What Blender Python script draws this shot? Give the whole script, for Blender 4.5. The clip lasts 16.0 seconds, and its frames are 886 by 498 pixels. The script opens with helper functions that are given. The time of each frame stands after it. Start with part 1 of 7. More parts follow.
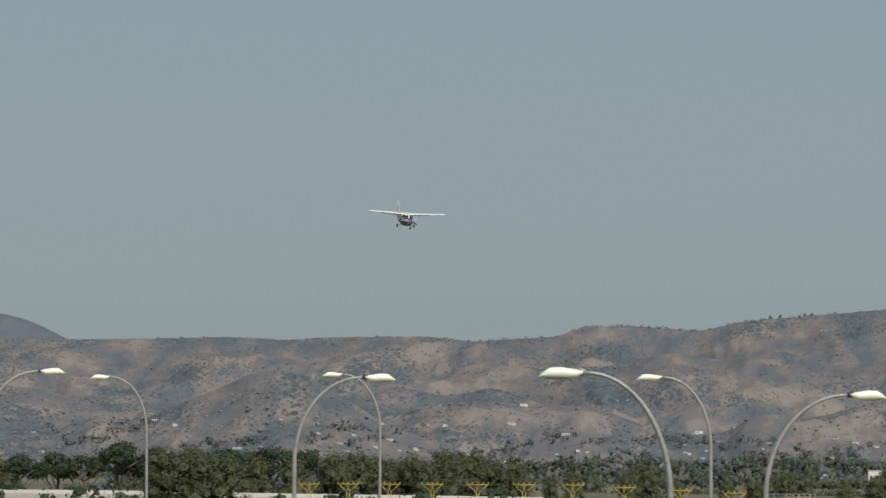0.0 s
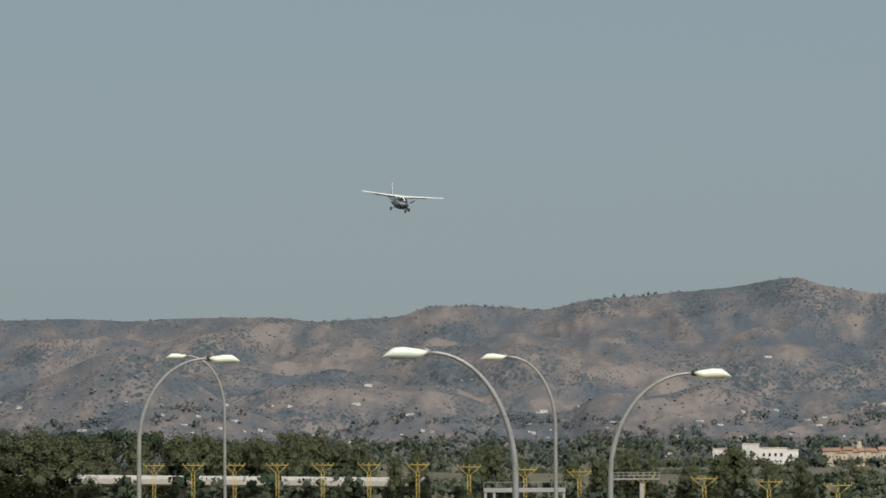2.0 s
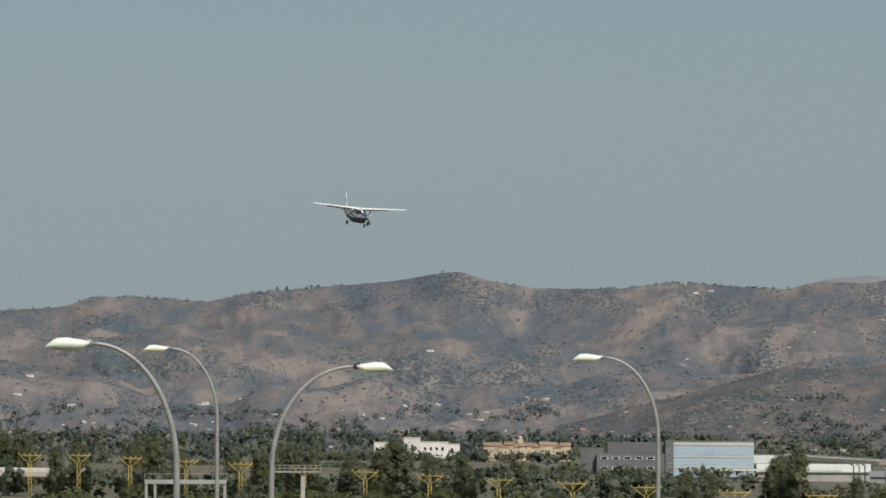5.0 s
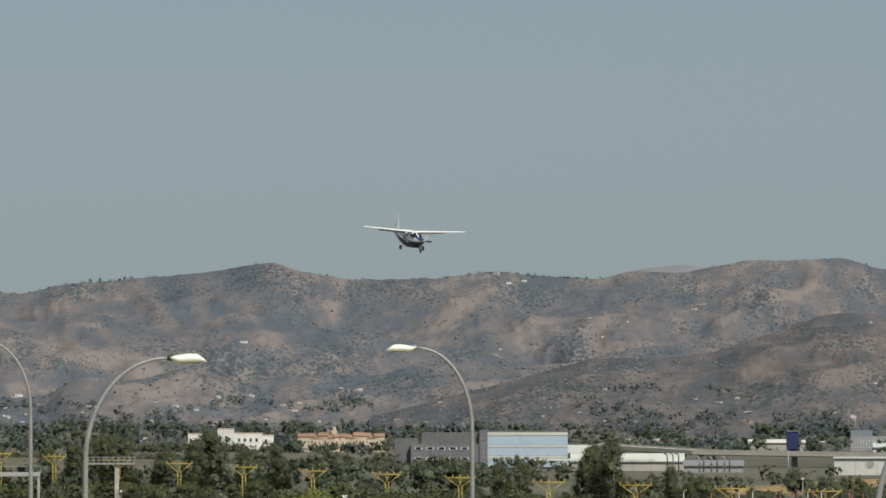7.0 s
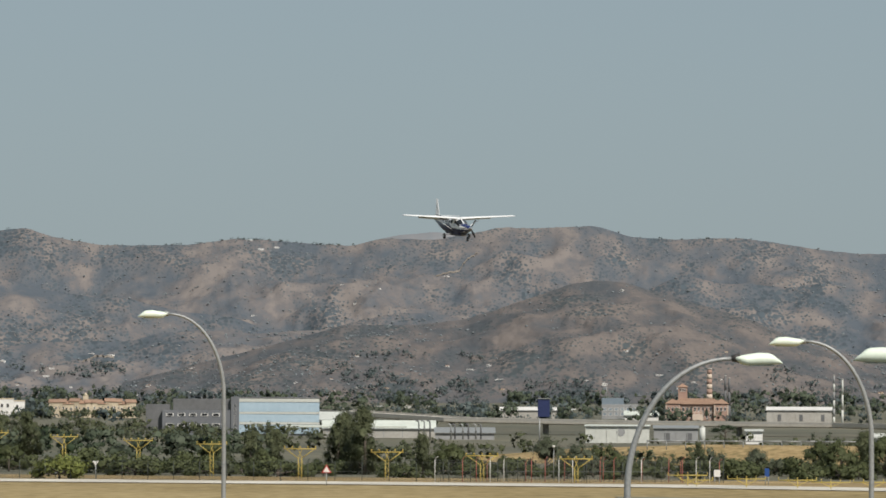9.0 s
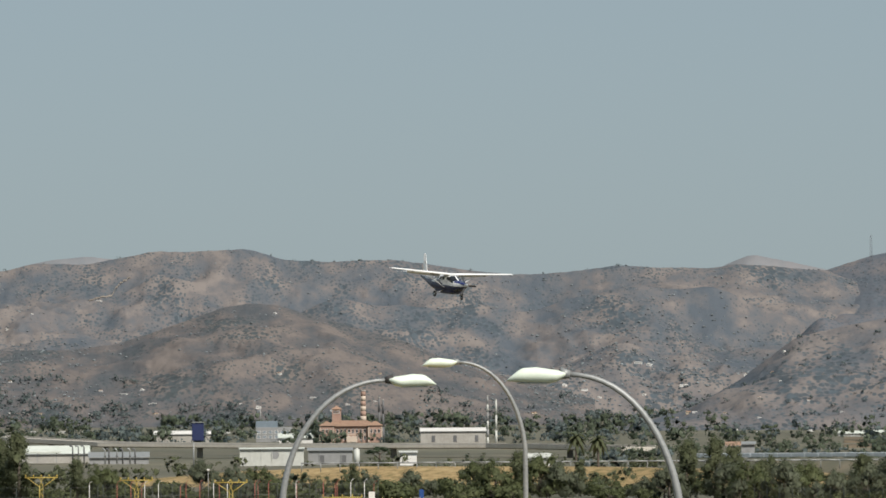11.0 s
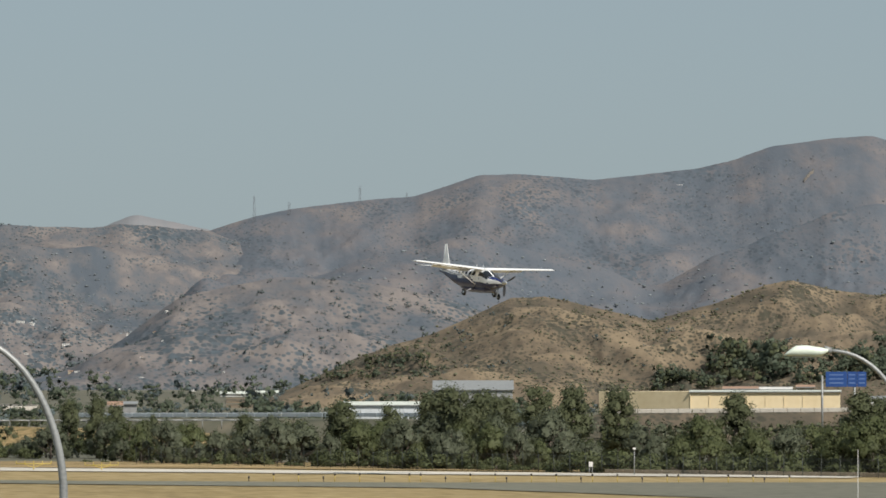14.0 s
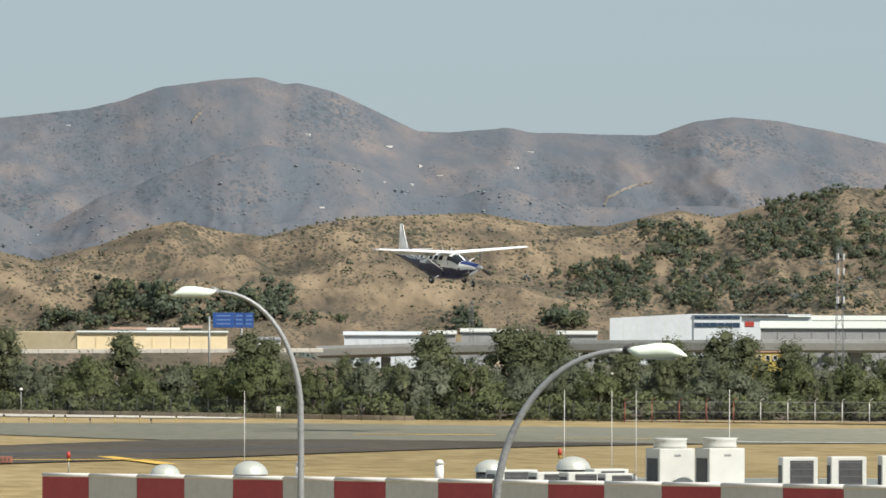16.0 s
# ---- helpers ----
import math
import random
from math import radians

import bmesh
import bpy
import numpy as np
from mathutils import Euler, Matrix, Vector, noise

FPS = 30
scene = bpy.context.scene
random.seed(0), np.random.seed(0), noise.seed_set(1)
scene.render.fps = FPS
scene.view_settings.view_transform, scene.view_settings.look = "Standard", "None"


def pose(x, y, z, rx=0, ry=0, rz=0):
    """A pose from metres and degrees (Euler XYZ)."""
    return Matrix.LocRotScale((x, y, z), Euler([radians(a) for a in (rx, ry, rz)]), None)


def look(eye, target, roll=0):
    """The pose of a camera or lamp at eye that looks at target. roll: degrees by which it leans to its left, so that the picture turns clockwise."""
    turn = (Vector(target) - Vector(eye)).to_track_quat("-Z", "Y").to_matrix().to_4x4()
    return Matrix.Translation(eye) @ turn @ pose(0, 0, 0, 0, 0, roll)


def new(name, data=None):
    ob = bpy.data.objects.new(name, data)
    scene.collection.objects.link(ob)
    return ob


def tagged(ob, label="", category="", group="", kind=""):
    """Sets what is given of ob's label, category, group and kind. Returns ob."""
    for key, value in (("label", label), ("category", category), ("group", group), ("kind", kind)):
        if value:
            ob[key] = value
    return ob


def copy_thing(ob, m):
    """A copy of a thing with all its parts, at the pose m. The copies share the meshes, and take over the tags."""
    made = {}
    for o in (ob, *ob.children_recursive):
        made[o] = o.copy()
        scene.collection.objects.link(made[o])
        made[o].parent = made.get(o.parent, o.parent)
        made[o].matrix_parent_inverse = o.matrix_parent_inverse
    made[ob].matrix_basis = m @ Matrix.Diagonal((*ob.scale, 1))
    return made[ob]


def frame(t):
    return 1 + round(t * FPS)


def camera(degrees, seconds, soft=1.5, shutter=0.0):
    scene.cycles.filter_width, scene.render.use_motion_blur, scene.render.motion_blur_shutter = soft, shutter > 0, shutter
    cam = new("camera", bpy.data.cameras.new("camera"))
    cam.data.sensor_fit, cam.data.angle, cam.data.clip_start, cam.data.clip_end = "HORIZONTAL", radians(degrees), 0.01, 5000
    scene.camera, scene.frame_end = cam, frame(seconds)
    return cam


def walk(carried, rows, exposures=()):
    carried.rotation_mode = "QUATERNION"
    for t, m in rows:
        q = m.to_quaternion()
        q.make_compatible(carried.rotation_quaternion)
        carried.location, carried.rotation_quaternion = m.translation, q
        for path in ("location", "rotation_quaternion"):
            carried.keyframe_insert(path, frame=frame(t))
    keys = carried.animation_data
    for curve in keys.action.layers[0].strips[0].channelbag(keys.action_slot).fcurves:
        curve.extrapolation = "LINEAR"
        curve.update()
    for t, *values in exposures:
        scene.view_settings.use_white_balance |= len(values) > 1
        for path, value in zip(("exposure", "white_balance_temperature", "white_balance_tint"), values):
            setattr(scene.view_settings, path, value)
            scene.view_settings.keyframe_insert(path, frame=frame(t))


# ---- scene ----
# Bearings (u) and rises (e) are in units of 1/12465 of a radian, clockwise from +Y and up from the level of the eye.
K = 12465.0
EYE = Vector((0.0, 0.0, 12.0))

cam = camera(7.2, 16.0, soft=1.7)


def aim(bearing, tilt, roll):
    b, e = radians(bearing), radians(tilt)
    way = Vector((math.sin(b) * math.cos(e), math.cos(b) * math.cos(e), math.sin(e)))
    return look(EYE, EYE + way * 100, roll)


# seconds, bearing, tilt, roll in degrees
PATH = [
    (0.0, -6.454, 1.569, 0.091), (0.5, -6.168, 1.601, -0.063), (1.0, -5.857, 1.486, -0.195), (1.5, -5.553, 1.397, -0.248),
    (2.0, -5.181, 1.406, -0.287), (2.5, -4.773, 1.420, -0.264), (3.0, -4.296, 1.467, 0.096), (3.5, -3.937, 1.480, -0.009),
    (4.0, -3.427, 1.397, 0.280), (4.5, -2.933, 1.343, 0.138), (5.0, -2.443, 1.345, 0.255), (5.2, -2.295, 1.366, 0.234),
    (7.5, -0.481, 1.220, -0.005), (8.0, 0.000, 1.149, -0.053), (8.2, 0.205, 1.109, -0.143), (10.3, 2.684, 0.972, 0.572),
    (10.5, 3.002, 1.018, -0.043), (11.0, 3.921, 1.188, -0.399), (11.5, 4.781, 1.205, -0.098), (12.0, 5.467, 1.086, 0.329),
    (12.5, 6.171, 1.135, -0.032), (13.0, 7.089, 1.068, -0.052), (13.5, 8.009, 0.972, 0.153), (14.0, 8.936, 0.841, -0.077),
    (14.5, 9.872, 0.598, -0.171), (15.0, 11.101, 0.554, -0.020), (15.2, 11.691, 0.570, 0.036), (15.5, 12.460, 0.613, -0.154),
    (16.0, 13.916, 0.360, 0.123),
]
walk(cam, [(t, aim(b, e, r)) for t, b, e, r in PATH], exposures=[(0.0, 0.0), (5.0, 0.03), (8.0, 0.10), (11.0, 0.27), (12.0, 0.26), (13.5, 0.25), (14.5, 0.35), (15.0, 0.50), (16.0, 0.65)])

# ---- sky and sun ----
SUN_BEARING, SUN_HEIGHT = radians(150), radians(46)
world = bpy.data.worlds.new("sky")
scene.world = world
world.use_nodes = True
wn, wl = world.node_tree.nodes, world.node_tree.links
sky = wn.new("ShaderNodeTexSky")
sky.sky_type, sky.sun_disc = "NISHITA", False
sky.sun_elevation, sky.sun_rotation = SUN_HEIGHT, SUN_BEARING
sky.air_density, sky.dust_density, sky.ozone_density, sky.altitude = 0.8, 0.7, 3.5, 10
haze = wn.new("ShaderNodeMix")
haze.data_type = "RGBA"
haze.inputs[0].default_value = 0.68
wl.new(sky.outputs[0], haze.inputs[6])
haze.inputs[7].default_value = (4.90, 5.98, 6.52, 1)
wl.new(haze.outputs[2], wn["Background"].inputs[0])
wn["Background"].inputs[1].default_value = 0.057

sun_data = bpy.data.lights.new("sun", "SUN")
sun_data.energy, sun_data.angle, sun_data.color = 4.0, radians(0.6), (1.0, 0.95, 0.88)
sun = new("sun", sun_data)
sun_way = Vector((math.sin(SUN_BEARING) * math.cos(SUN_HEIGHT), math.cos(SUN_BEARING) * math.cos(SUN_HEIGHT), math.sin(SUN_HEIGHT)))
sun.matrix_world = look(sun_way * 100, (0, 0, 0))

# ---- materials ----
def material(name, colors, size=1.0, rough=0.8, metal=0.0, bump=0.0, spread=(0.35, 0.65), fine=6.0, world_space=False, per_piece=0.0, stretch=(1, 1, 1), bare=0.0):
    """Noise between two or three colours at two scales; size is the patch's width in metres."""
    m = bpy.data.materials.new(name)
    m.use_nodes = True
    n, l = m.node_tree.nodes, m.node_tree.links
    b = n["Principled BSDF"]
    b.inputs["Roughness"].default_value, b.inputs["Metallic"].default_value = rough, metal
    if world_space:
        source = n.new("ShaderNodeNewGeometry").outputs["Position"]
    else:
        source = n.new("ShaderNodeTexCoord").outputs["Object"]
    mp = n.new("ShaderNodeMapping")
    mp.inputs["Scale"].default_value = stretch
    l.new(source, mp.inputs["Vector"])
    big, small = n.new("ShaderNodeTexNoise"), n.new("ShaderNodeTexNoise")
    for tex, s, d in ((big, 1 / size, 5 if world_space else 4), (small, fine / size, 3)):
        tex.inputs["Scale"].default_value, tex.inputs["Detail"].default_value = s, d
        l.new(mp.outputs[0], tex.inputs["Vector"])
    big.inputs["Roughness"].default_value = 0.6 if world_space else 0.5
    mix = n.new("ShaderNodeMath")
    mix.operation = "MULTIPLY_ADD"
    l.new(small.outputs["Fac"], mix.inputs[0])
    mix.inputs[1].default_value = 0.55 if world_space else 0.5
    half = n.new("ShaderNodeMath")
    half.operation = "MULTIPLY"
    l.new(big.outputs["Fac"], half.inputs[0])
    half.inputs[1].default_value = 0.45 if world_space else 0.5
    l.new(half.outputs[0], mix.inputs[2])
    ramp = n.new("ShaderNodeValToRGB")
    value = mix.outputs[0]
    if bare:
        soil = n.new("ShaderNodeAttribute")
        soil.attribute_name = "bareness"
        add = n.new("ShaderNodeMath")
        add.operation = "MULTIPLY_ADD"
        l.new(soil.outputs["Fac"], add.inputs[0])
        add.inputs[1].default_value = bare
        l.new(value, add.inputs[2])
        value = add.outputs[0]
    l.new(value, ramp.inputs[0])
    e = ramp.color_ramp.elements
    e[0].position, e[1].position = spread
    e[0].color, e[1].color = (*colors[0], 1), (*colors[-1], 1)
    for k, c in enumerate(colors[1:-1], 1):
        e.new(spread[0] + (spread[1] - spread[0]) * k / (len(colors) - 1)).color = (*c, 1)
    out = ramp.outputs[0]
    if per_piece:
        hsv = n.new("ShaderNodeHueSaturation")
        info = n.new("ShaderNodeNewGeometry").outputs["Random Per Island"] if per_piece < 0 else n.new("ShaderNodeObjectInfo").outputs["Random"]
        rng = n.new("ShaderNodeMapRange")
        l.new(info, rng.inputs[0])
        rng.inputs[3].default_value, rng.inputs[4].default_value = 1 - abs(per_piece), 1 + abs(per_piece)
        l.new(rng.outputs[0], hsv.inputs["Value"])
        l.new(out, hsv.inputs["Color"])
        out = hsv.outputs[0]
    if world_space:
        vast = n.new("ShaderNodeTexNoise")
        vast.inputs["Scale"].default_value, vast.inputs["Detail"].default_value = 0.22 / size, 3
        l.new(mp.outputs[0], vast.inputs["Vector"])
        span_ = n.new("ShaderNodeMapRange")
        l.new(vast.outputs["Fac"], span_.inputs[0])
        span_.inputs[1].default_value, span_.inputs[2].default_value = 0.35, 0.65
        span_.inputs[3].default_value, span_.inputs[4].default_value = 0.80, 1.20
        tone = n.new("ShaderNodeHueSaturation")
        l.new(span_.outputs[0], tone.inputs["Value"])
        l.new(out, tone.inputs["Color"])
        out = tone.outputs[0]
    l.new(out, b.inputs["Base Color"])
    if bump:
        bn = n.new("ShaderNodeBump")
        bn.inputs["Strength"].default_value, bn.inputs["Distance"].default_value = 0.6, bump
        l.new(mix.outputs[0], bn.inputs["Height"])
        l.new(bn.outputs[0], b.inputs["Normal"])
    return m


def hillside(name, soil, bush, size, spot_size, thick=0.0, bare=0.20, spread=(0.46, 0.74)):
    """Dry soil in patches, dotted with bushes that stand closer in some places than in others."""
    m = bpy.data.materials.new(name)
    m.use_nodes = True
    n, l = m.node_tree.nodes, m.node_tree.links
    b = n["Principled BSDF"]
    b.inputs["Roughness"].default_value, b.inputs["Specular IOR Level"].default_value = 0.95, 0.1
    mp = n.new("ShaderNodeMapping")
    mp.inputs["Scale"].default_value = (1, 0.42, 1)
    l.new(n.new("ShaderNodeNewGeometry").outputs["Position"], mp.inputs["Vector"])

    def noise_at(scale, detail, rough):
        tex = n.new("ShaderNodeTexNoise")
        tex.inputs["Scale"].default_value, tex.inputs["Detail"].default_value, tex.inputs["Roughness"].default_value = scale, detail, rough
        l.new(mp.outputs[0], tex.inputs["Vector"])
        return tex.outputs["Fac"]

    def ranged(value, a0, a1, b0, b1):
        node = n.new("ShaderNodeMapRange")
        l.new(value, node.inputs[0])
        for k, v in enumerate((a0, a1, b0, b1), 1):
            node.inputs[k].default_value = v
        return node.outputs[0]

    def summed(a, b_, factor):
        node = n.new("ShaderNodeMath")
        node.operation = "MULTIPLY_ADD"
        l.new(b_, node.inputs[0])
        node.inputs[1].default_value = factor
        l.new(a, node.inputs[2])
        return node.outputs[0]

    grain = noise_at(1 / size, 7, 0.62)
    worn = n.new("ShaderNodeAttribute")
    worn.attribute_name = "bareness"
    ramp = n.new("ShaderNodeValToRGB")
    l.new(summed(grain, worn.outputs["Fac"], bare), ramp.inputs[0])
    e = ramp.color_ramp.elements
    e[0].position, e[1].position = spread
    e[0].color, e[1].color = (*soil[0], 1), (*soil[-1], 1)
    for k, c in enumerate(soil[1:-1], 1):
        e.new(spread[0] + (spread[1] - spread[0]) * k / (len(soil) - 1)).color = (*c, 1)
    out = ramp.outputs[0]
    patch = noise_at(0.55 / size, 4, 0.6)
    for scale, low, top in ((1 / spot_size, 0.02 + thick, 0.60 + thick), (0.40 / spot_size, -0.22 + thick, 0.42 + thick)):
        cells = n.new("ShaderNodeTexVoronoi")
        cells.inputs["Scale"].default_value = scale
        l.new(mp.outputs[0], cells.inputs["Vector"])
        limit = ranged(patch, 0.36, 0.66, low, top)
        mask = ranged(summed(limit, cells.outputs["Distance"], -1.0), -0.06, 0.10, 0.0, 0.9)
        tone = n.new("ShaderNodeHueSaturation")
        tone.inputs["Color"].default_value = (*bush, 1)
        l.new(ranged(cells.outputs["Color"], 0, 1, 0.7, 1.3), tone.inputs["Value"])
        mix = n.new("ShaderNodeMix")
        mix.data_type = "RGBA"
        l.new(mask, mix.inputs[0])
        l.new(out, mix.inputs[6])
        l.new(tone.outputs[0], mix.inputs[7])
        out = mix.outputs[2]
    l.new(out, b.inputs["Base Color"])
    bump = n.new("ShaderNodeBump")
    bump.inputs["Strength"].default_value, bump.inputs["Distance"].default_value = 0.7, size * 0.10
    l.new(grain, bump.inputs["Height"])
    l.new(bump.outputs[0], b.inputs["Normal"])
    return m


def leaf(name, dark, light):
    m = material(name, (dark, light), size=2.5, rough=0.6, per_piece=-0.18, fine=3)
    n, l = m.node_tree.nodes, m.node_tree.links
    b = n["Principled BSDF"]
    b.inputs["Specular IOR Level"].default_value = 0.2
    glow = n.new("ShaderNodeBsdfTranslucent")
    mix = n.new("ShaderNodeMixShader")
    mix.inputs[0].default_value = 0.3
    l.new(b.inputs["Base Color"].links[0].from_socket, glow.inputs["Color"])
    l.new(b.outputs[0], mix.inputs[1])
    l.new(glow.outputs[0], mix.inputs[2])
    l.new(mix.outputs[0], n["Material Output"].inputs["Surface"])
    return m


M = {}
SLOPE = (1, 0.07, 1.15)
# Ridge and foothill soils are greyed towards blue: haze put into the colour.
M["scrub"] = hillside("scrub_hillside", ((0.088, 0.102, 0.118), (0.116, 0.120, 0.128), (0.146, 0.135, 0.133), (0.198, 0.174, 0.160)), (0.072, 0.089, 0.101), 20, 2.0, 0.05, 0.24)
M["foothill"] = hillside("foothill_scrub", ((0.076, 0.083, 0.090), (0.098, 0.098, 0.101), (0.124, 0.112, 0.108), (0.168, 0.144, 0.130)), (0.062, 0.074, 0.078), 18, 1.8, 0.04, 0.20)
# The high mountain is bluer still, with distance haze painted into its soil.
M["hazy_far_scrub"] = hillside("high_mountain", ((0.098, 0.112, 0.130), (0.114, 0.122, 0.136), (0.134, 0.131, 0.138), (0.165, 0.150, 0.146)), (0.086, 0.102, 0.118), 30, 2.2, 0.0, 0.16)
# Farthest summits: pale grey and blue are atmospheric haze painted into the rock colours.
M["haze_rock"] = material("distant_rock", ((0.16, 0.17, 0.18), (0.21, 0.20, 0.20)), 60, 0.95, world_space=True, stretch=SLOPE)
M["haze_blue_rock"] = material("distant_wooded_mountain", ((0.07, 0.085, 0.105), (0.10, 0.11, 0.125)), 60, 0.95, world_space=True, stretch=SLOPE)
M["ochre"] = hillside("dry_grass_hill", ((0.096, 0.081, 0.059), (0.137, 0.108, 0.076), (0.178, 0.138, 0.093), (0.233, 0.180, 0.118)), (0.064, 0.060, 0.044), 11, 0.95, 0.06)
M["dusty_earth"] = material("dusty_earth", ((0.22, 0.195, 0.165), (0.31, 0.27, 0.225)), 5, 0.95, world_space=True)
M["plain"] = material("plain_soil", ((0.060, 0.066, 0.042), (0.105, 0.098, 0.064), (0.165, 0.138, 0.092)), 60, 0.95, bump=0.3, spread=(0.36, 0.66), fine=9, world_space=True)
M["dry_grass"] = material("dry_airfield_grass", ((0.20, 0.150, 0.068), (0.30, 0.228, 0.112), (0.38, 0.295, 0.155)), 26, 0.95, bump=0.1, fine=14, world_space=True, stretch=(1, 0.35, 1))
M["verge"] = material("weedy_verge", ((0.13, 0.115, 0.05), (0.28, 0.20, 0.10), (0.36, 0.27, 0.14)), 9, 0.95, bump=0.1, fine=8, world_space=True)
M["runway"] = material("worn_runway_asphalt", ((0.146, 0.145, 0.109), (0.185, 0.180, 0.137), (0.218, 0.206, 0.157)), 24, 0.8, fine=20, world_space=True, stretch=(1, 0.3, 1))
M["taxiway"] = material("dark_asphalt", ((0.052, 0.045, 0.035), (0.099, 0.083, 0.063)), 14, 0.8, fine=12, world_space=True, stretch=(1, 0.3, 1))
for key in ("runway", "taxiway", "dry_grass", "verge"):
    M[key].node_tree.nodes["Principled BSDF"].inputs["Specular IOR Level"].default_value = 0.1
M["rubbered"] = material("rubber_streaked_asphalt", ((0.030, 0.029, 0.027), (0.060, 0.055, 0.048)), 9, 0.8, fine=12, world_space=True, stretch=(1, 0.3, 1))
M["gravel"] = material("pale_gravel", ((0.422, 0.383, 0.315), (0.581, 0.539, 0.459)), 4, 0.9, fine=9, world_space=True)
M["yellow_line"] = material("yellow_marking", ((0.55, 0.33, 0.04), (0.66, 0.43, 0.08)), 2, 0.7)
M["white_line"] = material("white_marking", ((0.6, 0.6, 0.57), (0.75, 0.74, 0.70)), 2, 0.7)
M["euc"] = leaf("dark_eucalyptus_leaves", (0.069, 0.081, 0.041), (0.132, 0.143, 0.075))
M["olive"] = leaf("grey_olive_leaves", (0.081, 0.093, 0.056), (0.154, 0.168, 0.112))
M["green"] = leaf("green_shrub_leaves", (0.067, 0.081, 0.033), (0.132, 0.146, 0.067))
M["pine"] = leaf("pine_needles", (0.027, 0.043, 0.024), (0.069, 0.095, 0.051))
M["hill_wood"] = leaf("hill_pine_needles", (0.071, 0.090, 0.059), (0.116, 0.139, 0.092))
# Leaves for far trees, paled and blued so that the colour holds the haze.
M["hazy_slope_wood"] = leaf("hazy_slope_leaves", (0.090, 0.119, 0.116), (0.137, 0.165, 0.158))
M["broom"] = leaf("yellow_green_broom_leaves", (0.130, 0.150, 0.040), (0.230, 0.250, 0.075))
M["bark"] = material("bark", ((0.06, 0.05, 0.04), (0.14, 0.11, 0.085)), 0.6, 0.9, bump=0.02)
# Hillside shrubs are lightened to blue-grey to imitate haze over the far slopes.
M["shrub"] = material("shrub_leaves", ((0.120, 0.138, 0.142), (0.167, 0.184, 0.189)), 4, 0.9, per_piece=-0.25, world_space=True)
M["dry_shrub"] = material("dry_shrub", ((0.072, 0.074, 0.042), (0.108, 0.104, 0.062)), 2, 0.9, per_piece=-0.25, world_space=True)
M["render_white"] = material("white_render", ((0.60, 0.58, 0.54), (0.74, 0.72, 0.68)), 3, 0.85, per_piece=0.1)
M["cream"] = material("cream_render", ((0.46, 0.38, 0.27), (0.56, 0.47, 0.34)), 3, 0.85, per_piece=0.12)
M["terracotta"] = material("terracotta_tiles", ((0.239, 0.142, 0.094), (0.350, 0.228, 0.156)), 1.2, 0.9, per_piece=0.15)
M["brick"] = material("red_brick", ((0.302, 0.190, 0.148), (0.386, 0.260, 0.201)), 2, 0.9)
M["stone_trim"] = material("pale_stone", ((0.50, 0.40, 0.32), (0.6, 0.5, 0.4)), 1, 0.85)
M["concrete"] = material("concrete", ((0.32, 0.30, 0.265), (0.42, 0.40, 0.36)), 3, 0.9, bump=0.01)
M["dusty_block"] = material("dusty_block", ((0.20, 0.165, 0.115), (0.29, 0.24, 0.175)), 1.5, 0.9, bump=0.01)
M["pale_concrete"] = material("pale_concrete", ((0.55, 0.53, 0.49), (0.68, 0.66, 0.62)), 3, 0.85)
M["beige_wall"] = material("beige_warehouse_wall", ((0.66, 0.53, 0.32), (0.75, 0.62, 0.40)), 6, 0.85)
M["grey_wall"] = material("grey_panel_wall", ((0.24, 0.24, 0.235), (0.30, 0.30, 0.295)), 5, 0.7)
M["dark_grey"] = material("dark_grey_cladding", ((0.10, 0.10, 0.10), (0.14, 0.14, 0.14)), 4, 0.7)
M["slate"] = material("slate_grey_cladding", ((0.115, 0.12, 0.128), (0.15, 0.155, 0.163)), 5, 0.7)
M["hazy_glass"] = material("grey_blue_glazing", ((0.16, 0.20, 0.235), (0.21, 0.25, 0.28)), 5, 0.3)
M["beam_concrete"] = material("sunlit_concrete", ((0.44, 0.40, 0.34), (0.54, 0.50, 0.43)), 3, 0.85, bump=0.01)
M["sheet_roof"] = material("pale_sheet_roof", ((0.50, 0.53, 0.46), (0.62, 0.64, 0.57)), 6, 0.6)
M["white_panel"] = material("white_panel", ((0.47, 0.475, 0.43), (0.56, 0.56, 0.51)), 4, 0.55)
M["hall_white"] = material("bright_white_cladding", ((0.528, 0.558, 0.571), (0.600, 0.631, 0.647)), 5, 0.5)
M["red_panel"] = material("red_panel", ((0.30, 0.035, 0.045), (0.37, 0.05, 0.06)), 2.5, 0.55, fine=9)
M["grey_white_panel"] = material("dusty_white_panel", ((0.46, 0.46, 0.44), (0.54, 0.54, 0.52)), 2.5, 0.6, fine=9)
M["sky_glass"] = material("pale_blue_glazing", ((0.33, 0.43, 0.50), (0.41, 0.51, 0.57)), 6, 0.25)
M["dark_blue_glass"] = material("dark_blue_glazing", ((0.025, 0.045, 0.075), (0.04, 0.065, 0.10)), 4, 0.2)
M["teal"] = material("teal_panel", ((0.02, 0.16, 0.18), (0.03, 0.22, 0.24)), 1, 0.5)
M["sign_blue"] = material("road_sign_blue", ((0.012, 0.052, 0.203), (0.016, 0.068, 0.247)), 2, 0.5)
M["sign_text"] = material("faded_sign_text", ((0.10, 0.17, 0.36), (0.14, 0.21, 0.40)), 1, 0.5)
M["sign_dark_blue"] = material("dark_blue_board", ((0.012, 0.02, 0.07), (0.02, 0.03, 0.10)), 2, 0.5)
M["sign_red"] = material("sign_red", ((0.30, 0.03, 0.02), (0.42, 0.05, 0.035)), 0.6, 0.55)
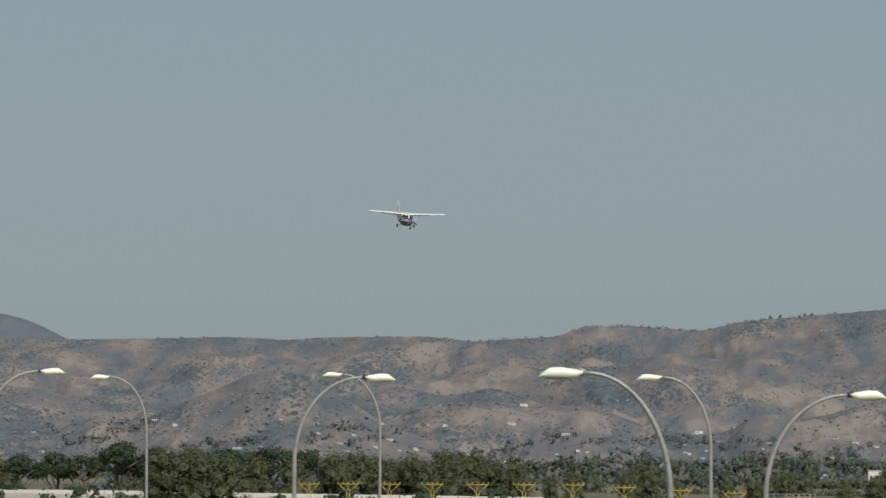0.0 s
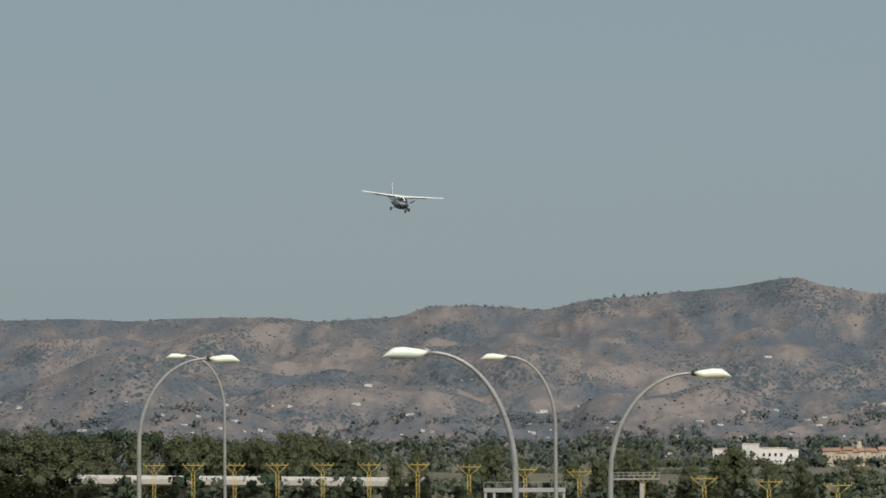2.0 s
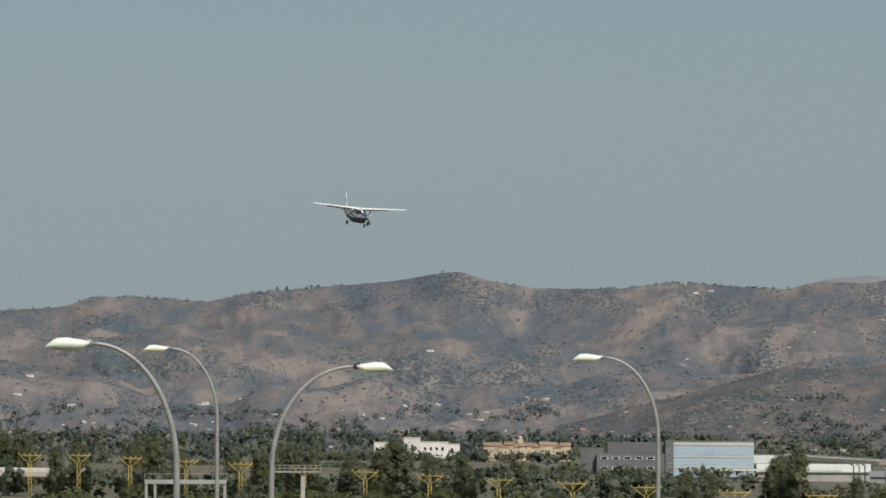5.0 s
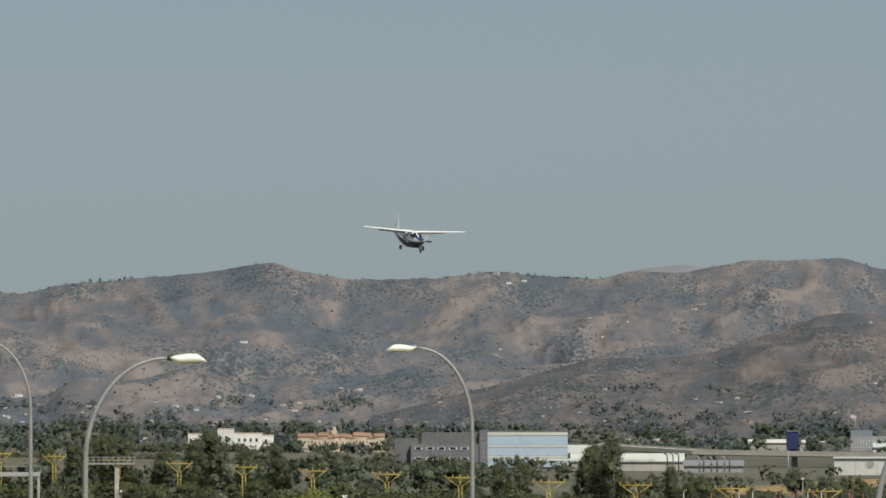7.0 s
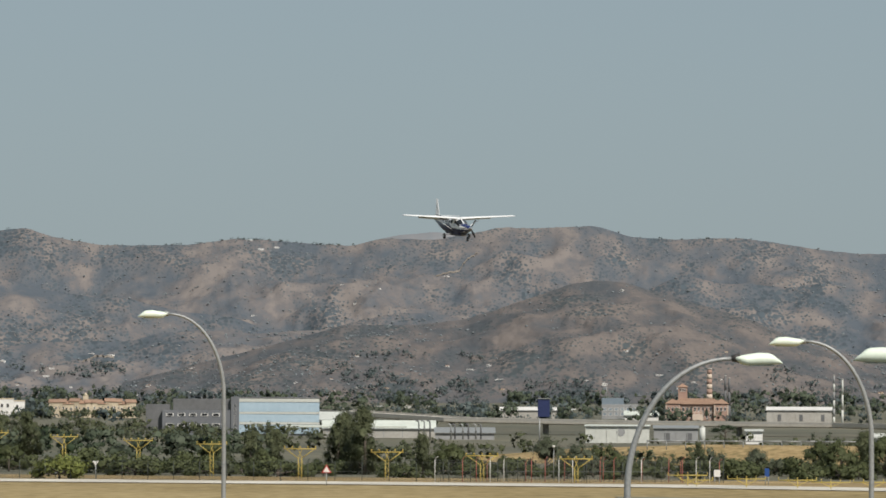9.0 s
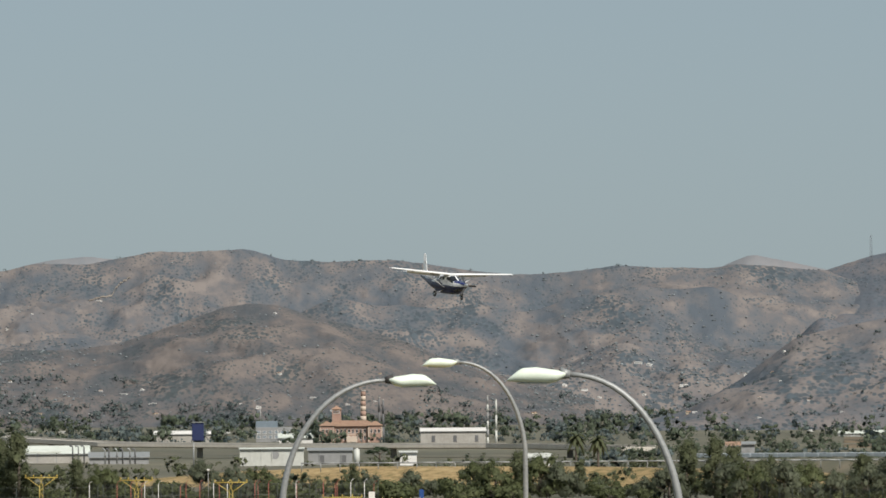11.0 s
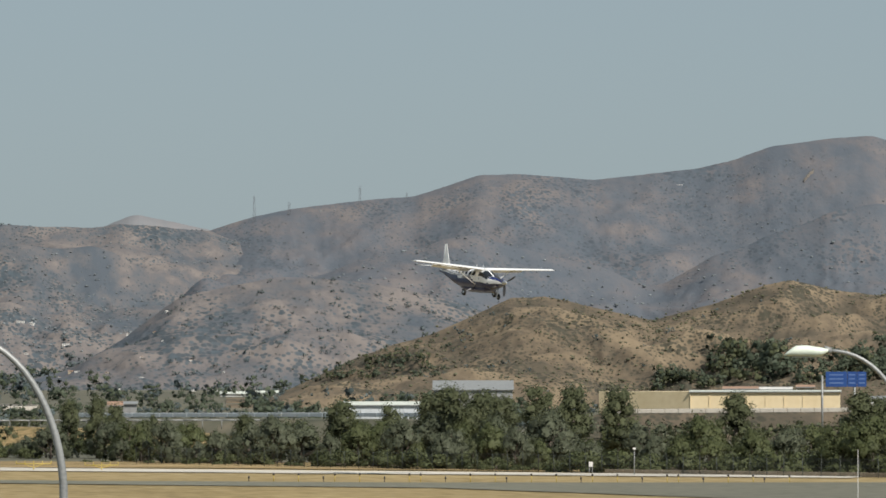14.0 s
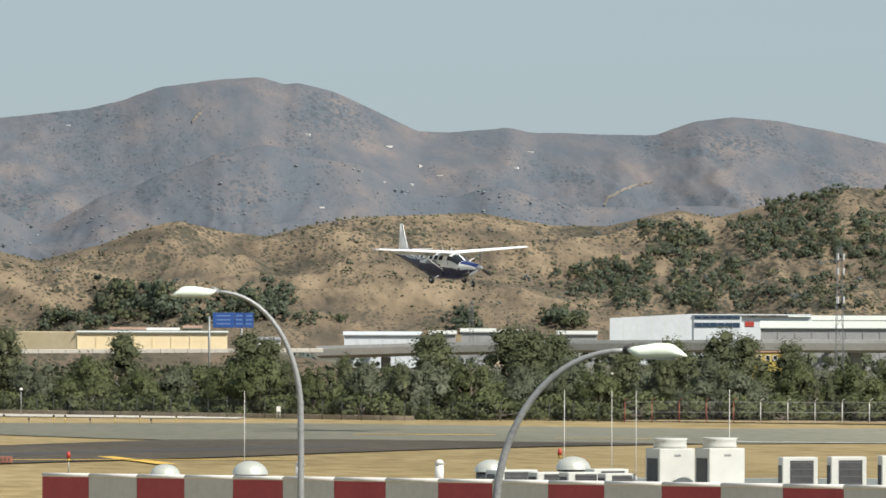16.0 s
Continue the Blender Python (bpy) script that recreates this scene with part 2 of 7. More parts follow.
M["sign_brown"] = material("faded_red_brown", ((0.20, 0.075, 0.05), (0.30, 0.12, 0.08)), 0.6, 0.7)
M["mast_yellow"] = material("yellow_steel", ((0.396, 0.290, 0.063), (0.504, 0.387, 0.099)), 1, 0.6)
M["post_white"] = material("white_post", ((0.6, 0.58, 0.54), (0.72, 0.70, 0.66)), 1, 0.7)
M["post_red"] = material("red_post", ((0.28, 0.08, 0.06), (0.36, 0.12, 0.09)), 1, 0.7)
M["post_dark"] = material("dark_green_post", ((0.03, 0.038, 0.032), (0.055, 0.06, 0.05)), 1, 0.6)
M["dome"] = material("silvery_dome", ((0.46, 0.47, 0.41), (0.56, 0.56, 0.50)), 0.5, 0.38, 0.35)
M["grille"] = material("dark_grille", ((0.03, 0.032, 0.033), (0.06, 0.06, 0.06)), 0.3, 0.6)
M["roof_grey"] = material("grey_flat_roof", ((0.42, 0.42, 0.41), (0.52, 0.52, 0.50)), 4, 0.85)
M["galvanised"] = material("galvanised_steel", ((0.21, 0.215, 0.21), (0.29, 0.295, 0.285), (0.33, 0.33, 0.32)), 0.5, 0.5, 0.25, fine=9)
M["lamp_shell"] = material("lamp_shell", ((0.70, 0.77, 0.64), (0.78, 0.84, 0.71)), 0.4, 0.4, fine=8)
M["lamp_glass"] = material("lamp_glass", ((0.42, 0.44, 0.42), (0.5, 0.52, 0.48)), 0.3, 0.15)
M["lamp_socket"] = material("lamp_socket", ((0.035, 0.03, 0.028), (0.06, 0.055, 0.05)), 0.2, 0.6)
M["white_paint"] = material("aircraft_white", ((0.74, 0.74, 0.73), (0.82, 0.82, 0.80)), 1.6, 0.3, fine=6)
M["navy_paint"] = material("aircraft_navy", ((0.010, 0.013, 0.055), (0.018, 0.024, 0.085)), 1.2, 0.28, fine=5)
M["blue_paint"] = material("aircraft_blue", ((0.012, 0.022, 0.11), (0.02, 0.034, 0.15)), 1.0, 0.25, fine=5)
M["grey_paint"] = material("aircraft_grey", ((0.20, 0.20, 0.22), (0.28, 0.28, 0.30)), 1.0, 0.35)
M["dark_glass"] = material("dark_window_glass", ((0.010, 0.012, 0.015), (0.022, 0.024, 0.028)), 1.0, 0.08)
M["rubber"] = material("tyre_rubber", ((0.012, 0.012, 0.012), (0.028, 0.027, 0.026)), 0.3, 0.85, fine=7)
M["alloy"] = material("alloy_metal", ((0.45, 0.45, 0.46), (0.6, 0.6, 0.6)), 0.3, 0.35, 0.8)
M["black_blade"] = material("propeller_black", ((0.02, 0.02, 0.022), (0.05, 0.05, 0.05)), 0.4, 0.5)


# ---- mesh helpers ----
def mesh_object(name, verts, faces, mats, parent=None, smooth=False, index=None, label=""):
    me = bpy.data.meshes.new(name)
    me.from_pydata([tuple(v) for v in verts], [], [tuple(f) for f in faces])
    for m in mats if isinstance(mats, (list, tuple)) else [mats]:
        me.materials.append(m)
    if index is not None:
        me.polygons.foreach_set("material_index", np.asarray(index, dtype=np.int32))
    if smooth:
        me.polygons.foreach_set("use_smooth", np.ones(len(me.polygons), dtype=bool))
    me.update()
    ob = new(name, me)
    if parent is not None:
        ob.parent = parent
    if label:
        tagged(ob, label)
    return ob


def thing(name, m, label, category, group="", kind=""):
    ob = new(name)
    ob.matrix_basis = m
    return tagged(ob, label, category, group, kind)


def part(name, bm, mat, parent, label="", smooth=False):
    me = bpy.data.meshes.new(name)
    if smooth:
        for f in bm.faces:
            f.smooth = True
    bm.to_mesh(me)
    bm.free()
    for m in mat if isinstance(mat, (list, tuple)) else [mat]:
        me.materials.append(m)
    ob = new(name, me)
    ob.parent = parent
    return tagged(ob, label) if label else ob


def again(ob, parent, m=None):
    """One more part on the same mesh."""
    o = new(ob.name.split(".")[0], ob.data)
    o.parent = parent
    if m is not None:
        o.matrix_basis = m
    if "label" in ob:
        o["label"] = ob["label"]
    return o


def box(bm, cx, cy, cz, sx, sy, sz, bevel=0.0, turn=None, slot=0):
    before = set(bm.faces)
    r = bmesh.ops.create_cube(bm, size=1.0)
    vs = r["verts"]
    bmesh.ops.scale(bm, vec=(sx, sy, sz), verts=vs)
    if bevel:
        es = list({e for v in vs for e in v.link_edges})
        r2 = bmesh.ops.bevel(bm, geom=es, offset=bevel, segments=1, affect="EDGES")
        vs = list({v for f in bm.faces if f not in before for v in f.verts})
    if turn is not None:
        bmesh.ops.transform(bm, matrix=turn, verts=vs)
    bmesh.ops.translate(bm, vec=(cx, cy, cz), verts=vs)
    for f in bm.faces:
        if f not in before:
            f.material_index = slot
    return bm


def rod(bm, a, b, r0, r1=None, n=8, slot=0):
    """A tapered bar between two points."""
    a, b = Vector(a), Vector(b)
    r1 = r0 if r1 is None else r1
    d = (b - a).normalized()
    q = d.to_track_quat("Z", "X").to_matrix()
    rings = []
    for p, r in ((a, r0), (b, r1)):
        rings.append([bm.verts.new(p + q @ Vector((math.cos(k * 2 * math.pi / n) * r, math.sin(k * 2 * math.pi / n) * r, 0))) for k in range(n)])
    for k in range(n):
        f = bm.faces.new((rings[0][k], rings[0][(k + 1) % n], rings[1][(k + 1) % n], rings[1][k]))
        f.material_index = slot
        f.smooth = n > 5
    bm.faces.new(rings[1]).material_index = slot
    bm.faces.new(rings[0][::-1]).material_index = slot
    return bm


def tube(bm, points, radii, n=10, slot=0):
    points = [Vector(p) for p in points]
    rings = []
    side = Vector((0, 1, 0.001))
    for i, p in enumerate(points):
        d = (points[min(i + 1, len(points) - 1)] - points[max(i - 1, 0)]).normalized()
        a = side.cross(d).normalized()
        b = d.cross(a)
        rings.append([bm.verts.new(p + (a * math.cos(k * 2 * math.pi / n) + b * math.sin(k * 2 * math.pi / n)) * radii[i]) for k in range(n)])
    for r0, r1 in zip(rings, rings[1:]):
        for k in range(n):
            f = bm.faces.new((r0[k], r0[(k + 1) % n], r1[(k + 1) % n], r1[k]))
            f.smooth, f.material_index = True, slot
    bm.faces.new(rings[0][::-1]).material_index = slot
    bm.faces.new(rings[-1]).material_index = slot
    return bm


def at(u, r, e=None, z=0.0):
    """The place at bearing u and distance r, at the height z or at the rise e."""
    return Vector((r * math.sin(u / K), r * math.cos(u / K), z if e is None else EYE.z + r * e / K))


def facing(u):
    """Degrees about z that turn a thing's -Y side towards the eye."""
    return -math.degrees(u / K)


# ---- land ----
def lattice(ix, iy, seed):
    h = (ix * 374761393 + iy * 668265263 + seed * 1442695041) & 0x7FFFFFFF
    h = ((h ^ (h >> 13)) * 1274126177) & 0x7FFFFFFF
    return ((h ^ (h >> 16)) & 0xFFFF) / 65535.0


def value_noise(x, y, seed):
    ix, iy = np.floor(x).astype(np.int64), np.floor(y).astype(np.int64)
    fx, fy = x - ix, y - iy
    fx, fy = fx * fx * (3 - 2 * fx), fy * fy * (3 - 2 * fy)
    a, b = lattice(ix, iy, seed), lattice(ix + 1, iy, seed)
    c, d = lattice(ix, iy + 1, seed), lattice(ix + 1, iy + 1, seed)
    return (a + (b - a) * fx) * (1 - fy) + (c + (d - c) * fx) * fy


def fractal(x, y, seed, octaves=5, ridged=False):
    total, amp, norm = 0.0, 1.0, 0.0
    for k in range(octaves):
        v = value_noise(x * 2 ** k, y * 2 ** k, seed + k)
        if ridged:
            v = np.abs(2 * v - 1)
        total, norm, amp = total + v * amp, norm + amp, amp * 0.5
    return total / norm


HILLS = []


def hill(name, label, crest, near, far, back, mat, nu, nr, gully=0.16, gully_size=150.0, seed=1, power=1.1, rough=2.0):
    """A range whose crest stands at the distance far, rising from its foot at near."""
    cu, ce = [c[0] for c in crest], [c[1] for c in crest]
    u = np.linspace(cu[0], cu[-1], nu)
    r = np.concatenate([np.linspace(near, far, nr), np.linspace(far, back, 10)[1:]])
    e = np.interp(u, cu, ce)
    smooth = np.ones(5) / 5
    e = np.convolve(np.pad(e, 2, mode="edge"), smooth, "valid")
    e = e + (fractal(u / 60, u * 0 + 3.3, seed, 4) - 0.5) * rough * 2 + (fractal(u / 9, u * 0 + 7.7, seed + 9, 3) - 0.5) * rough * 0.9
    zc = np.maximum(EYE.z + far * e / K, 0.0)
    U, R = np.meshgrid(u, r, indexing="ij")
    s = np.clip((R - near) / (far - near), 0, 1)
    x, y = R * np.sin(U / K), R * np.cos(U / K)
    gs = gully_size
    wx = (fractal(x / (gs * 1.9), y / (gs * 2.6), seed + 40, 3) - 0.5) * gs * 1.5
    wy = (fractal(x / (gs * 1.9) + 17.0, y / (gs * 2.6), seed + 41, 3) - 0.5) * gs * 1.5
    g = fractal((x + wx) / gs, (y * 0.6 + wy) / gs, seed + 20, 6, True)
    lumps = fractal((x - wy) / (gs * 0.8), (y * 0.7 + wx) / (gs * 0.8), seed + 60, 5) - 0.5
    broad = fractal((x + wx) / (gs * 2.6), (y * 0.7 + wy) / (gs * 2.6), seed + 80, 3) - 0.5
    relief = gully * gs * (1.25 * (0.36 - g) + 1.0 * lumps + 2.3 * broad) * np.minimum(4.5 * s * (1 - s), 1)
    z = zc[:, None] * s ** power + relief * np.clip(zc / 9, 0, 1)[:, None]
    sight = EYE.z + R * e[:, None] / K - (1 - s) * 0.07 * zc[:, None]
    z = np.where((s < 1) & (s > 0.5), np.minimum(z, sight), z)
    cover = np.clip(0.5 + 1.0 * (0.36 - g) + 0.9 * broad + 0.5 * lumps, 0, 1)
    back_s = np.clip((R - far) / (back - far), 0, 1)
    z = z * (1 - back_s ** 1.4) - 2.0 * (1 - np.minimum(s * 12, 1))
    z = z - 4.0 * (back_s > 0.98)
    n2 = len(r)
    verts = np.stack([x, y, z], -1).reshape(-1, 3)
    i, j = np.meshgrid(np.arange(nu - 1), np.arange(n2 - 1), indexing="ij")
    a = (i * n2 + j).ravel()
    faces = np.stack([a, a + n2, a + n2 + 1, a + 1], -1)
    ob = mesh_object(name, verts.tolist(), faces.tolist(), mat, smooth=True)
    tagged(ob, label, "hill", kind="structure")
    at_points = ob.data.attributes.new("bareness", "FLOAT", "POINT")
    at_points.data.foreach_set("value", cover.astype(np.float32).ravel())
    HILLS.append((u, r, z))
    return ob


def land_height(u, r):
    top = 0.0
    for hu, hr, hz in HILLS:
        if hu[0] < u < hu[-1] and hr[0] < r < hr[-1]:
            i, j = int(np.searchsorted(hu, u)) - 1, int(np.searchsorted(hr, r)) - 1
            top = max(top, float(hz[i, j]))
    return top


def spot(u, e, start=900.0):
    """Where the line at bearing u and rise e first meets the land: distance and height."""
    r = start
    while r < 4900:
        h = land_height(u, r)
        if h >= EYE.z + r * e / K:
            return r, h
        r += 8.0
    return None


hill("mountain_far_west", "distant wooded mountain on the horizon, coloured blue for haze", [(-2500, 240), (-2300, 240), (-2187, 226), (-2147, 218), (-2107, 201), (-2067, 180), (-1950, 140)], 4500, 4880, 4970, M["haze_blue_rock"], 60, 12, 0.1, 200, 3, 1.0, 1.5)
hill("mountain_far_centre", "distant rocky summit behind the ridge, paled for haze", [(0, 190), (85, 226), (154, 243), (220, 249), (300, 240), (420, 200)], 4600, 4890, 4970, M["haze_rock"], 60, 10, 0.1, 150, 5, 1.0, 1.5)
hill("mountain_far_east", "distant rocky summit behind the ridge, paled for haze", [(1300, 200), (1358, 230), (1398, 246), (1430, 238), (1468, 231), (1540, 215), (1640, 190)], 4600, 4890, 4970, M["haze_rock"], 60, 10, 0.1, 150, 6, 1.0, 1.5)
CREST_WEST = [(-2600, 178), (-2067, 180), (-1787, 184), (-1687, 181), (-1563, 186), (-1428, 187), (-1348, 178), (-1203, 186), (-1158, 203), (-1078, 206), (-948, 197), (-858, 216), (-778, 221), (-640, 233), (-542, 249), (-497, 253), (-463, 239), (-365, 222), (-215, 225), (-135, 235), (-65, 232), (75, 223), (124, 237), (221, 235), (341, 257), (421, 257), (505, 261), (570, 241), (650, 238), (769, 240), (968, 212), (1068, 215), (1163, 227), (1248, 222), (1328, 221), (1368, 228), (1528, 216), (1700, 150), (2000, 60)]
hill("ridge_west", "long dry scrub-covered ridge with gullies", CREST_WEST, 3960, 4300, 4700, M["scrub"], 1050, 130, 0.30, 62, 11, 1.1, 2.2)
CREST_EAST = [(1430, 40), (1490, 165), (1518, 212), (1608, 241), (1678, 254), (1808, 270), (1888, 275), (1958, 297), (2008, 314), (2078, 316), (2212, 305), (2387, 324), (2457, 339), (2524, 363), (2624, 377), (2703, 382), (2748, 369), (2773, 372), (2833, 357), (2882, 334), (2982, 287), (3042, 284), (3142, 294), (3182, 285), (3402, 280), (3472, 305), (3542, 313), (3622, 305), (3721, 286), (3809, 266), (4100, 200)]
hill("mountain_east", "high grey-brown scrub mountain", CREST_EAST, 3930, 4350, 4750, M["hazy_far_scrub"], 700, 130, 0.15, 95, 17, 1.15, 1.2)


def spurs(crest, share, sway, step, seed):
    """A lower crest line that rises and falls in front of a higher one."""
    cu, ce = [c[0] for c in crest], [c[1] for c in crest]
    u = np.arange(cu[0], cu[-1], step)
    e = np.interp(u, cu, ce) * (share + sway * (fractal(u / 330, u * 0 + 1.7, seed, 4) - 0.5) * 2)
    return list(zip(u.tolist(), np.maximum(e, -30).tolist()))


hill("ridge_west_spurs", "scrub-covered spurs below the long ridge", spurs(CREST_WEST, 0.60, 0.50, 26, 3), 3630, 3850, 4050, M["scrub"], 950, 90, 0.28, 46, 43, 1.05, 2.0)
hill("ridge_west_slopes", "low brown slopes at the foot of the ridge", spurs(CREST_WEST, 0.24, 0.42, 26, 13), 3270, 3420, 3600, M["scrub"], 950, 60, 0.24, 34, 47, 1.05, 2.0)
hill("mountain_east_spurs", "grey-brown spurs of the high mountain", spurs(CREST_EAST, 0.58, 0.34, 30, 5), 3560, 3800, 4000, M["hazy_far_scrub"], 600, 90, 0.15, 62, 53, 1.1, 1.5)
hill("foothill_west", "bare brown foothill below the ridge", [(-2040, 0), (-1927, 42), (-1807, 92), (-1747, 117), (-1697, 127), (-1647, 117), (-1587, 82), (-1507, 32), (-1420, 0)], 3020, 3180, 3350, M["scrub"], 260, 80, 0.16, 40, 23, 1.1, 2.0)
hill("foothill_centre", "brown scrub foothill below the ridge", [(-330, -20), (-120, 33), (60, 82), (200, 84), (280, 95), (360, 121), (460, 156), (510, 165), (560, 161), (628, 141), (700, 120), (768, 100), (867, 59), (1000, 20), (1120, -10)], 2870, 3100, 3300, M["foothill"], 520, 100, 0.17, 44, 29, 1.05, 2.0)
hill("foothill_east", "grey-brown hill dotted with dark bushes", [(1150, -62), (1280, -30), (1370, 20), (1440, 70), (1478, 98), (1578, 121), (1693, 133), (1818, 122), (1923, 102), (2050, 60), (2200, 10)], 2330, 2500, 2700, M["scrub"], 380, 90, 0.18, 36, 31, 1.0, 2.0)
hill("ochre_hills", "low hills of dry golden grass with dark shrubs", [(1560, -115), (1660, -70), (1793, -8), (1860, 15), (1923, 32), (2003, 67), (2063, 96), (2123, 99), (2203, 81), (2313, 56), (2423, 85), (2513, 118), (2558, 127), (2643, 108), (2713, 99), (2783, 119), (2882, 134), (2992, 139), (3092, 142), (3162, 130), (3222, 120), (3322, 120), (3442, 148), (3512, 135), (3592, 156), (3672, 171), (3732, 189), (3809, 186), (4100, 150)], 1560, 1720, 1900, M["ochre"], 900, 120, 0.27, 22, 37, 0.95, 1.5)


def sheet(name, label, corners, mat, z, category="ground", parent=None):
    """A flat paved or planted area with a ragged outline, laid a few millimetres above what is below."""
    pts = [Vector(c) for c in corners]
    ring = []
    for a, b in zip(pts, pts[1:] + pts[:1]):
        n = max(1, int((b - a).length / 6))
        ring += [a.lerp(b, k / n) for k in range(n)]
    bm = bmesh.new()
    vs = [bm.verts.new((p.x + noise.noise((p.x * 0.2, p.y * 0.2, 1)) * 0.5, p.y + noise.noise((p.x * 0.2, p.y * 0.2, 5)) * 0.5, z)) for p in ring]
    bm.faces.new(vs)
    bmesh.ops.triangulate(bm, faces=bm.faces[:])
    if bm.faces and bm.faces[:][0].normal.z < 0:
        bmesh.ops.reverse_faces(bm, faces=bm.faces[:])
    me = bpy.data.meshes.new(name)
    bm.to_mesh(me)
    bm.free()
    me.materials.append(mat)
    return tagged(new(name, me), label, category, kind="structure")


gx = [-60000, -3000, -1200, -600, -300, 0, 300, 600, 900, 1300, 2000, 4000, 60000]
mesh_object("ground", [(x, y, -0.35) for x in gx for y in gx], [(i * 13 + j, (i + 1) * 13 + j, (i + 1) * 13 + j + 1, i * 13 + j + 1) for i in range(12) for j in range(12)], M["plain"])
tagged(bpy.data.objects["ground"], "flat dry plain with scrub and soil patches", "ground", kind="structure")
sheet("airfield", "dry golden airfield grass", [(-500, 120), (500, 120), (500, 420), (330, 480), (160, 660), (90, 730), (-60, 800), (-400, 960)], M["dry_grass"], -0.10)
sheet("verge", "weedy verge along the perimeter fence", [(-400, 964), (-60, 802), (92, 731), (162, 661), (334, 480), (360, 500), (180, 690), (96, 775), (-55, 830), (-390, 1000)], M["verge"], -0.06)
sheet("gravel_strip", "narrow strip of pale gravel", [(-220, 832), (-60, 779), (36, 744), (80, 708), (143, 658), (147, 669), (87, 722), (42, 762), (-56, 796), (-216, 852)], M["gravel"], -0.02)
sheet("runway", "worn pale grey asphalt runway", [(30, 688), (70, 660), (100, 643.6), (125.8, 638), (142.7, 634.9), (154.6, 624.2), (174, 604.3), (191, 603), (300, 505), (300, 470), (171.8, 544.2), (154.1, 543.3), (142.7, 553.8), (131.1, 564.4), (117, 564.8), (112.5, 571.1), (106.5, 590.1), (96.4, 619.3), (70, 641), (30, 680)], M["runway"], -0.03)
sheet("taxiway", "dark asphalt taxiway", [(-120, 497), (57, 512), (82.3, 528.5), (92.6, 537.6), (104, 551.1), (117, 564.9), (131.1, 564.5), (142.7, 553.9), (156, 543.4), (142.9, 536.7), (130.8, 528.4), (108.7, 504.9), (88.5, 487), (72, 483), (40, 474), (-120, 462)], M["taxiway"], -0.015)
sheet("tyre_track", "dark rubber-streaked strip along the taxiway", [(60, 499), (86, 507), (108, 522), (128, 540), (127, 544), (106, 527), (85, 512), (60, 504)], M["rubbered"], -0.009, "marking")


# ---- street lamps ----
def street_lamp(u, e, r, side, lean=0.0):
    """A curved-top lamp column; u and e of the head's root, side -1 or 1: where the head points."""
    root = at(u, r, e)
    ob = thing("street_lamp", pose(root.x, root.y, 0, 0, 0, facing(u) + (0 if side > 0 else 180) + lean), "grey galvanised street lamp with a curved arm and white head", "street lamp", "street lamps of the car park")
    h, reach, drop = root.z, 1.82 if side > 0 else 1.56, 2.25
    pts, radii = [(-reach, 0, 0.0), (-reach, 0, 0.9), (-reach, 0, 0.95)], [0.105, 0.105, 0.075]
    for k in range(4):
        pts.append((-reach, 0, 0.95 + (h - drop - 1.6) * (k + 1) / 4))
        radii.append(0.075 - 0.004 * (k + 1))
    for k in range(1, 17):
        a = k / 16 * math.pi / 2
        pts.append((-reach * math.cos(a) ** 0.93, 0, h - drop + drop * math.sin(a)))
        radii.append(0.058 - 0.026 * k / 16)
    part("column", tube(bmesh.new(), pts, radii, 12), M["galvanised"], ob, smooth=False)
    part("base_plate", box(bmesh.new(), -reach, 0, 0.02, 0.4, 0.4, 0.04, 0.01), M["galvanised"], ob)
    # head: a flattened shell, blunt at the root and drooping to its tip
    n, m = 14, 12
    verts, faces = [], []
    for i in range(n + 1):
        s = i / n
        w = 0.17 * min(1, (s * 4 + 0.45)) * (1 - max(0, s - 0.8) ** 1.5 * 6.0)
        top = float(np.interp(s, (0, 0.12, 0.5, 0.75, 0.9, 1), (0.03, 0.055, 0.10, 0.09, 0.0, -0.072)))
        low = float(np.interp(s, (0, 0.12, 0.25, 0.7, 1), (-0.02, -0.09, -0.118, -0.11, -0.086)))
        for k in range(m):
            a = k / m * 2 * math.pi
            c, q = math.cos(a), math.sin(a)
            verts.append((s * 0.8, w * math.copysign(abs(c) ** 0.7, c), (top + low) / 2 + (top - low) / 2 * math.copysign(abs(q) ** 0.8, q)))
    for i in range(n):
        for k in range(m):
            faces.append((i * m + k, (i + 1) * m + k, (i + 1) * m + (k + 1) % m, i * m + (k + 1) % m))
    faces += [tuple(range(m)), tuple(n * m + k for k in range(m))[::-1]]
    head = mesh_object("head", verts, faces, M["lamp_shell"], ob, smooth=True, label="white rounded lamp head")
    head.location.z = h
    gl = bmesh.new()
    box(gl, 0.44, 0, h - 0.115, 0.44, 0.2, 0.02, 0.006)
    part("lens", gl, M["lamp_glass"], ob)
    so = bmesh.new()
    rod(so, (-0.06, 0, h), (0.07, 0, h + 0.012), 0.05, 0.085, 10)
    part("socket", so, M["lamp_socket"] if side > 0 else M["galvanised"], ob, "dark lamp socket" if side > 0 else "grey lamp socket")
    return ob


for u, e, r, side, lean in (
    (-2116, 124, 222, 1, 8), (-1994, 114, 293, -1, 4), (-1583, 119, 285, -1, 4), (-1542, 114, 181, 1, 6),
    (-1156, 123, 125, -1, 2), (-1017, 115, 222, -1, 4), (-684, 84, 151, 1, 8), (-250, 102, 192, -1, 3),
    (755, 27, 117, 1, 12), (876, 58, 161, -1, 3), (1069, 35, 95, -1, -4), (2625, 2, 128, -1, 2), (3356, -100, 95, 1, -10),
):
    street_lamp(u, e, r, side, lean)


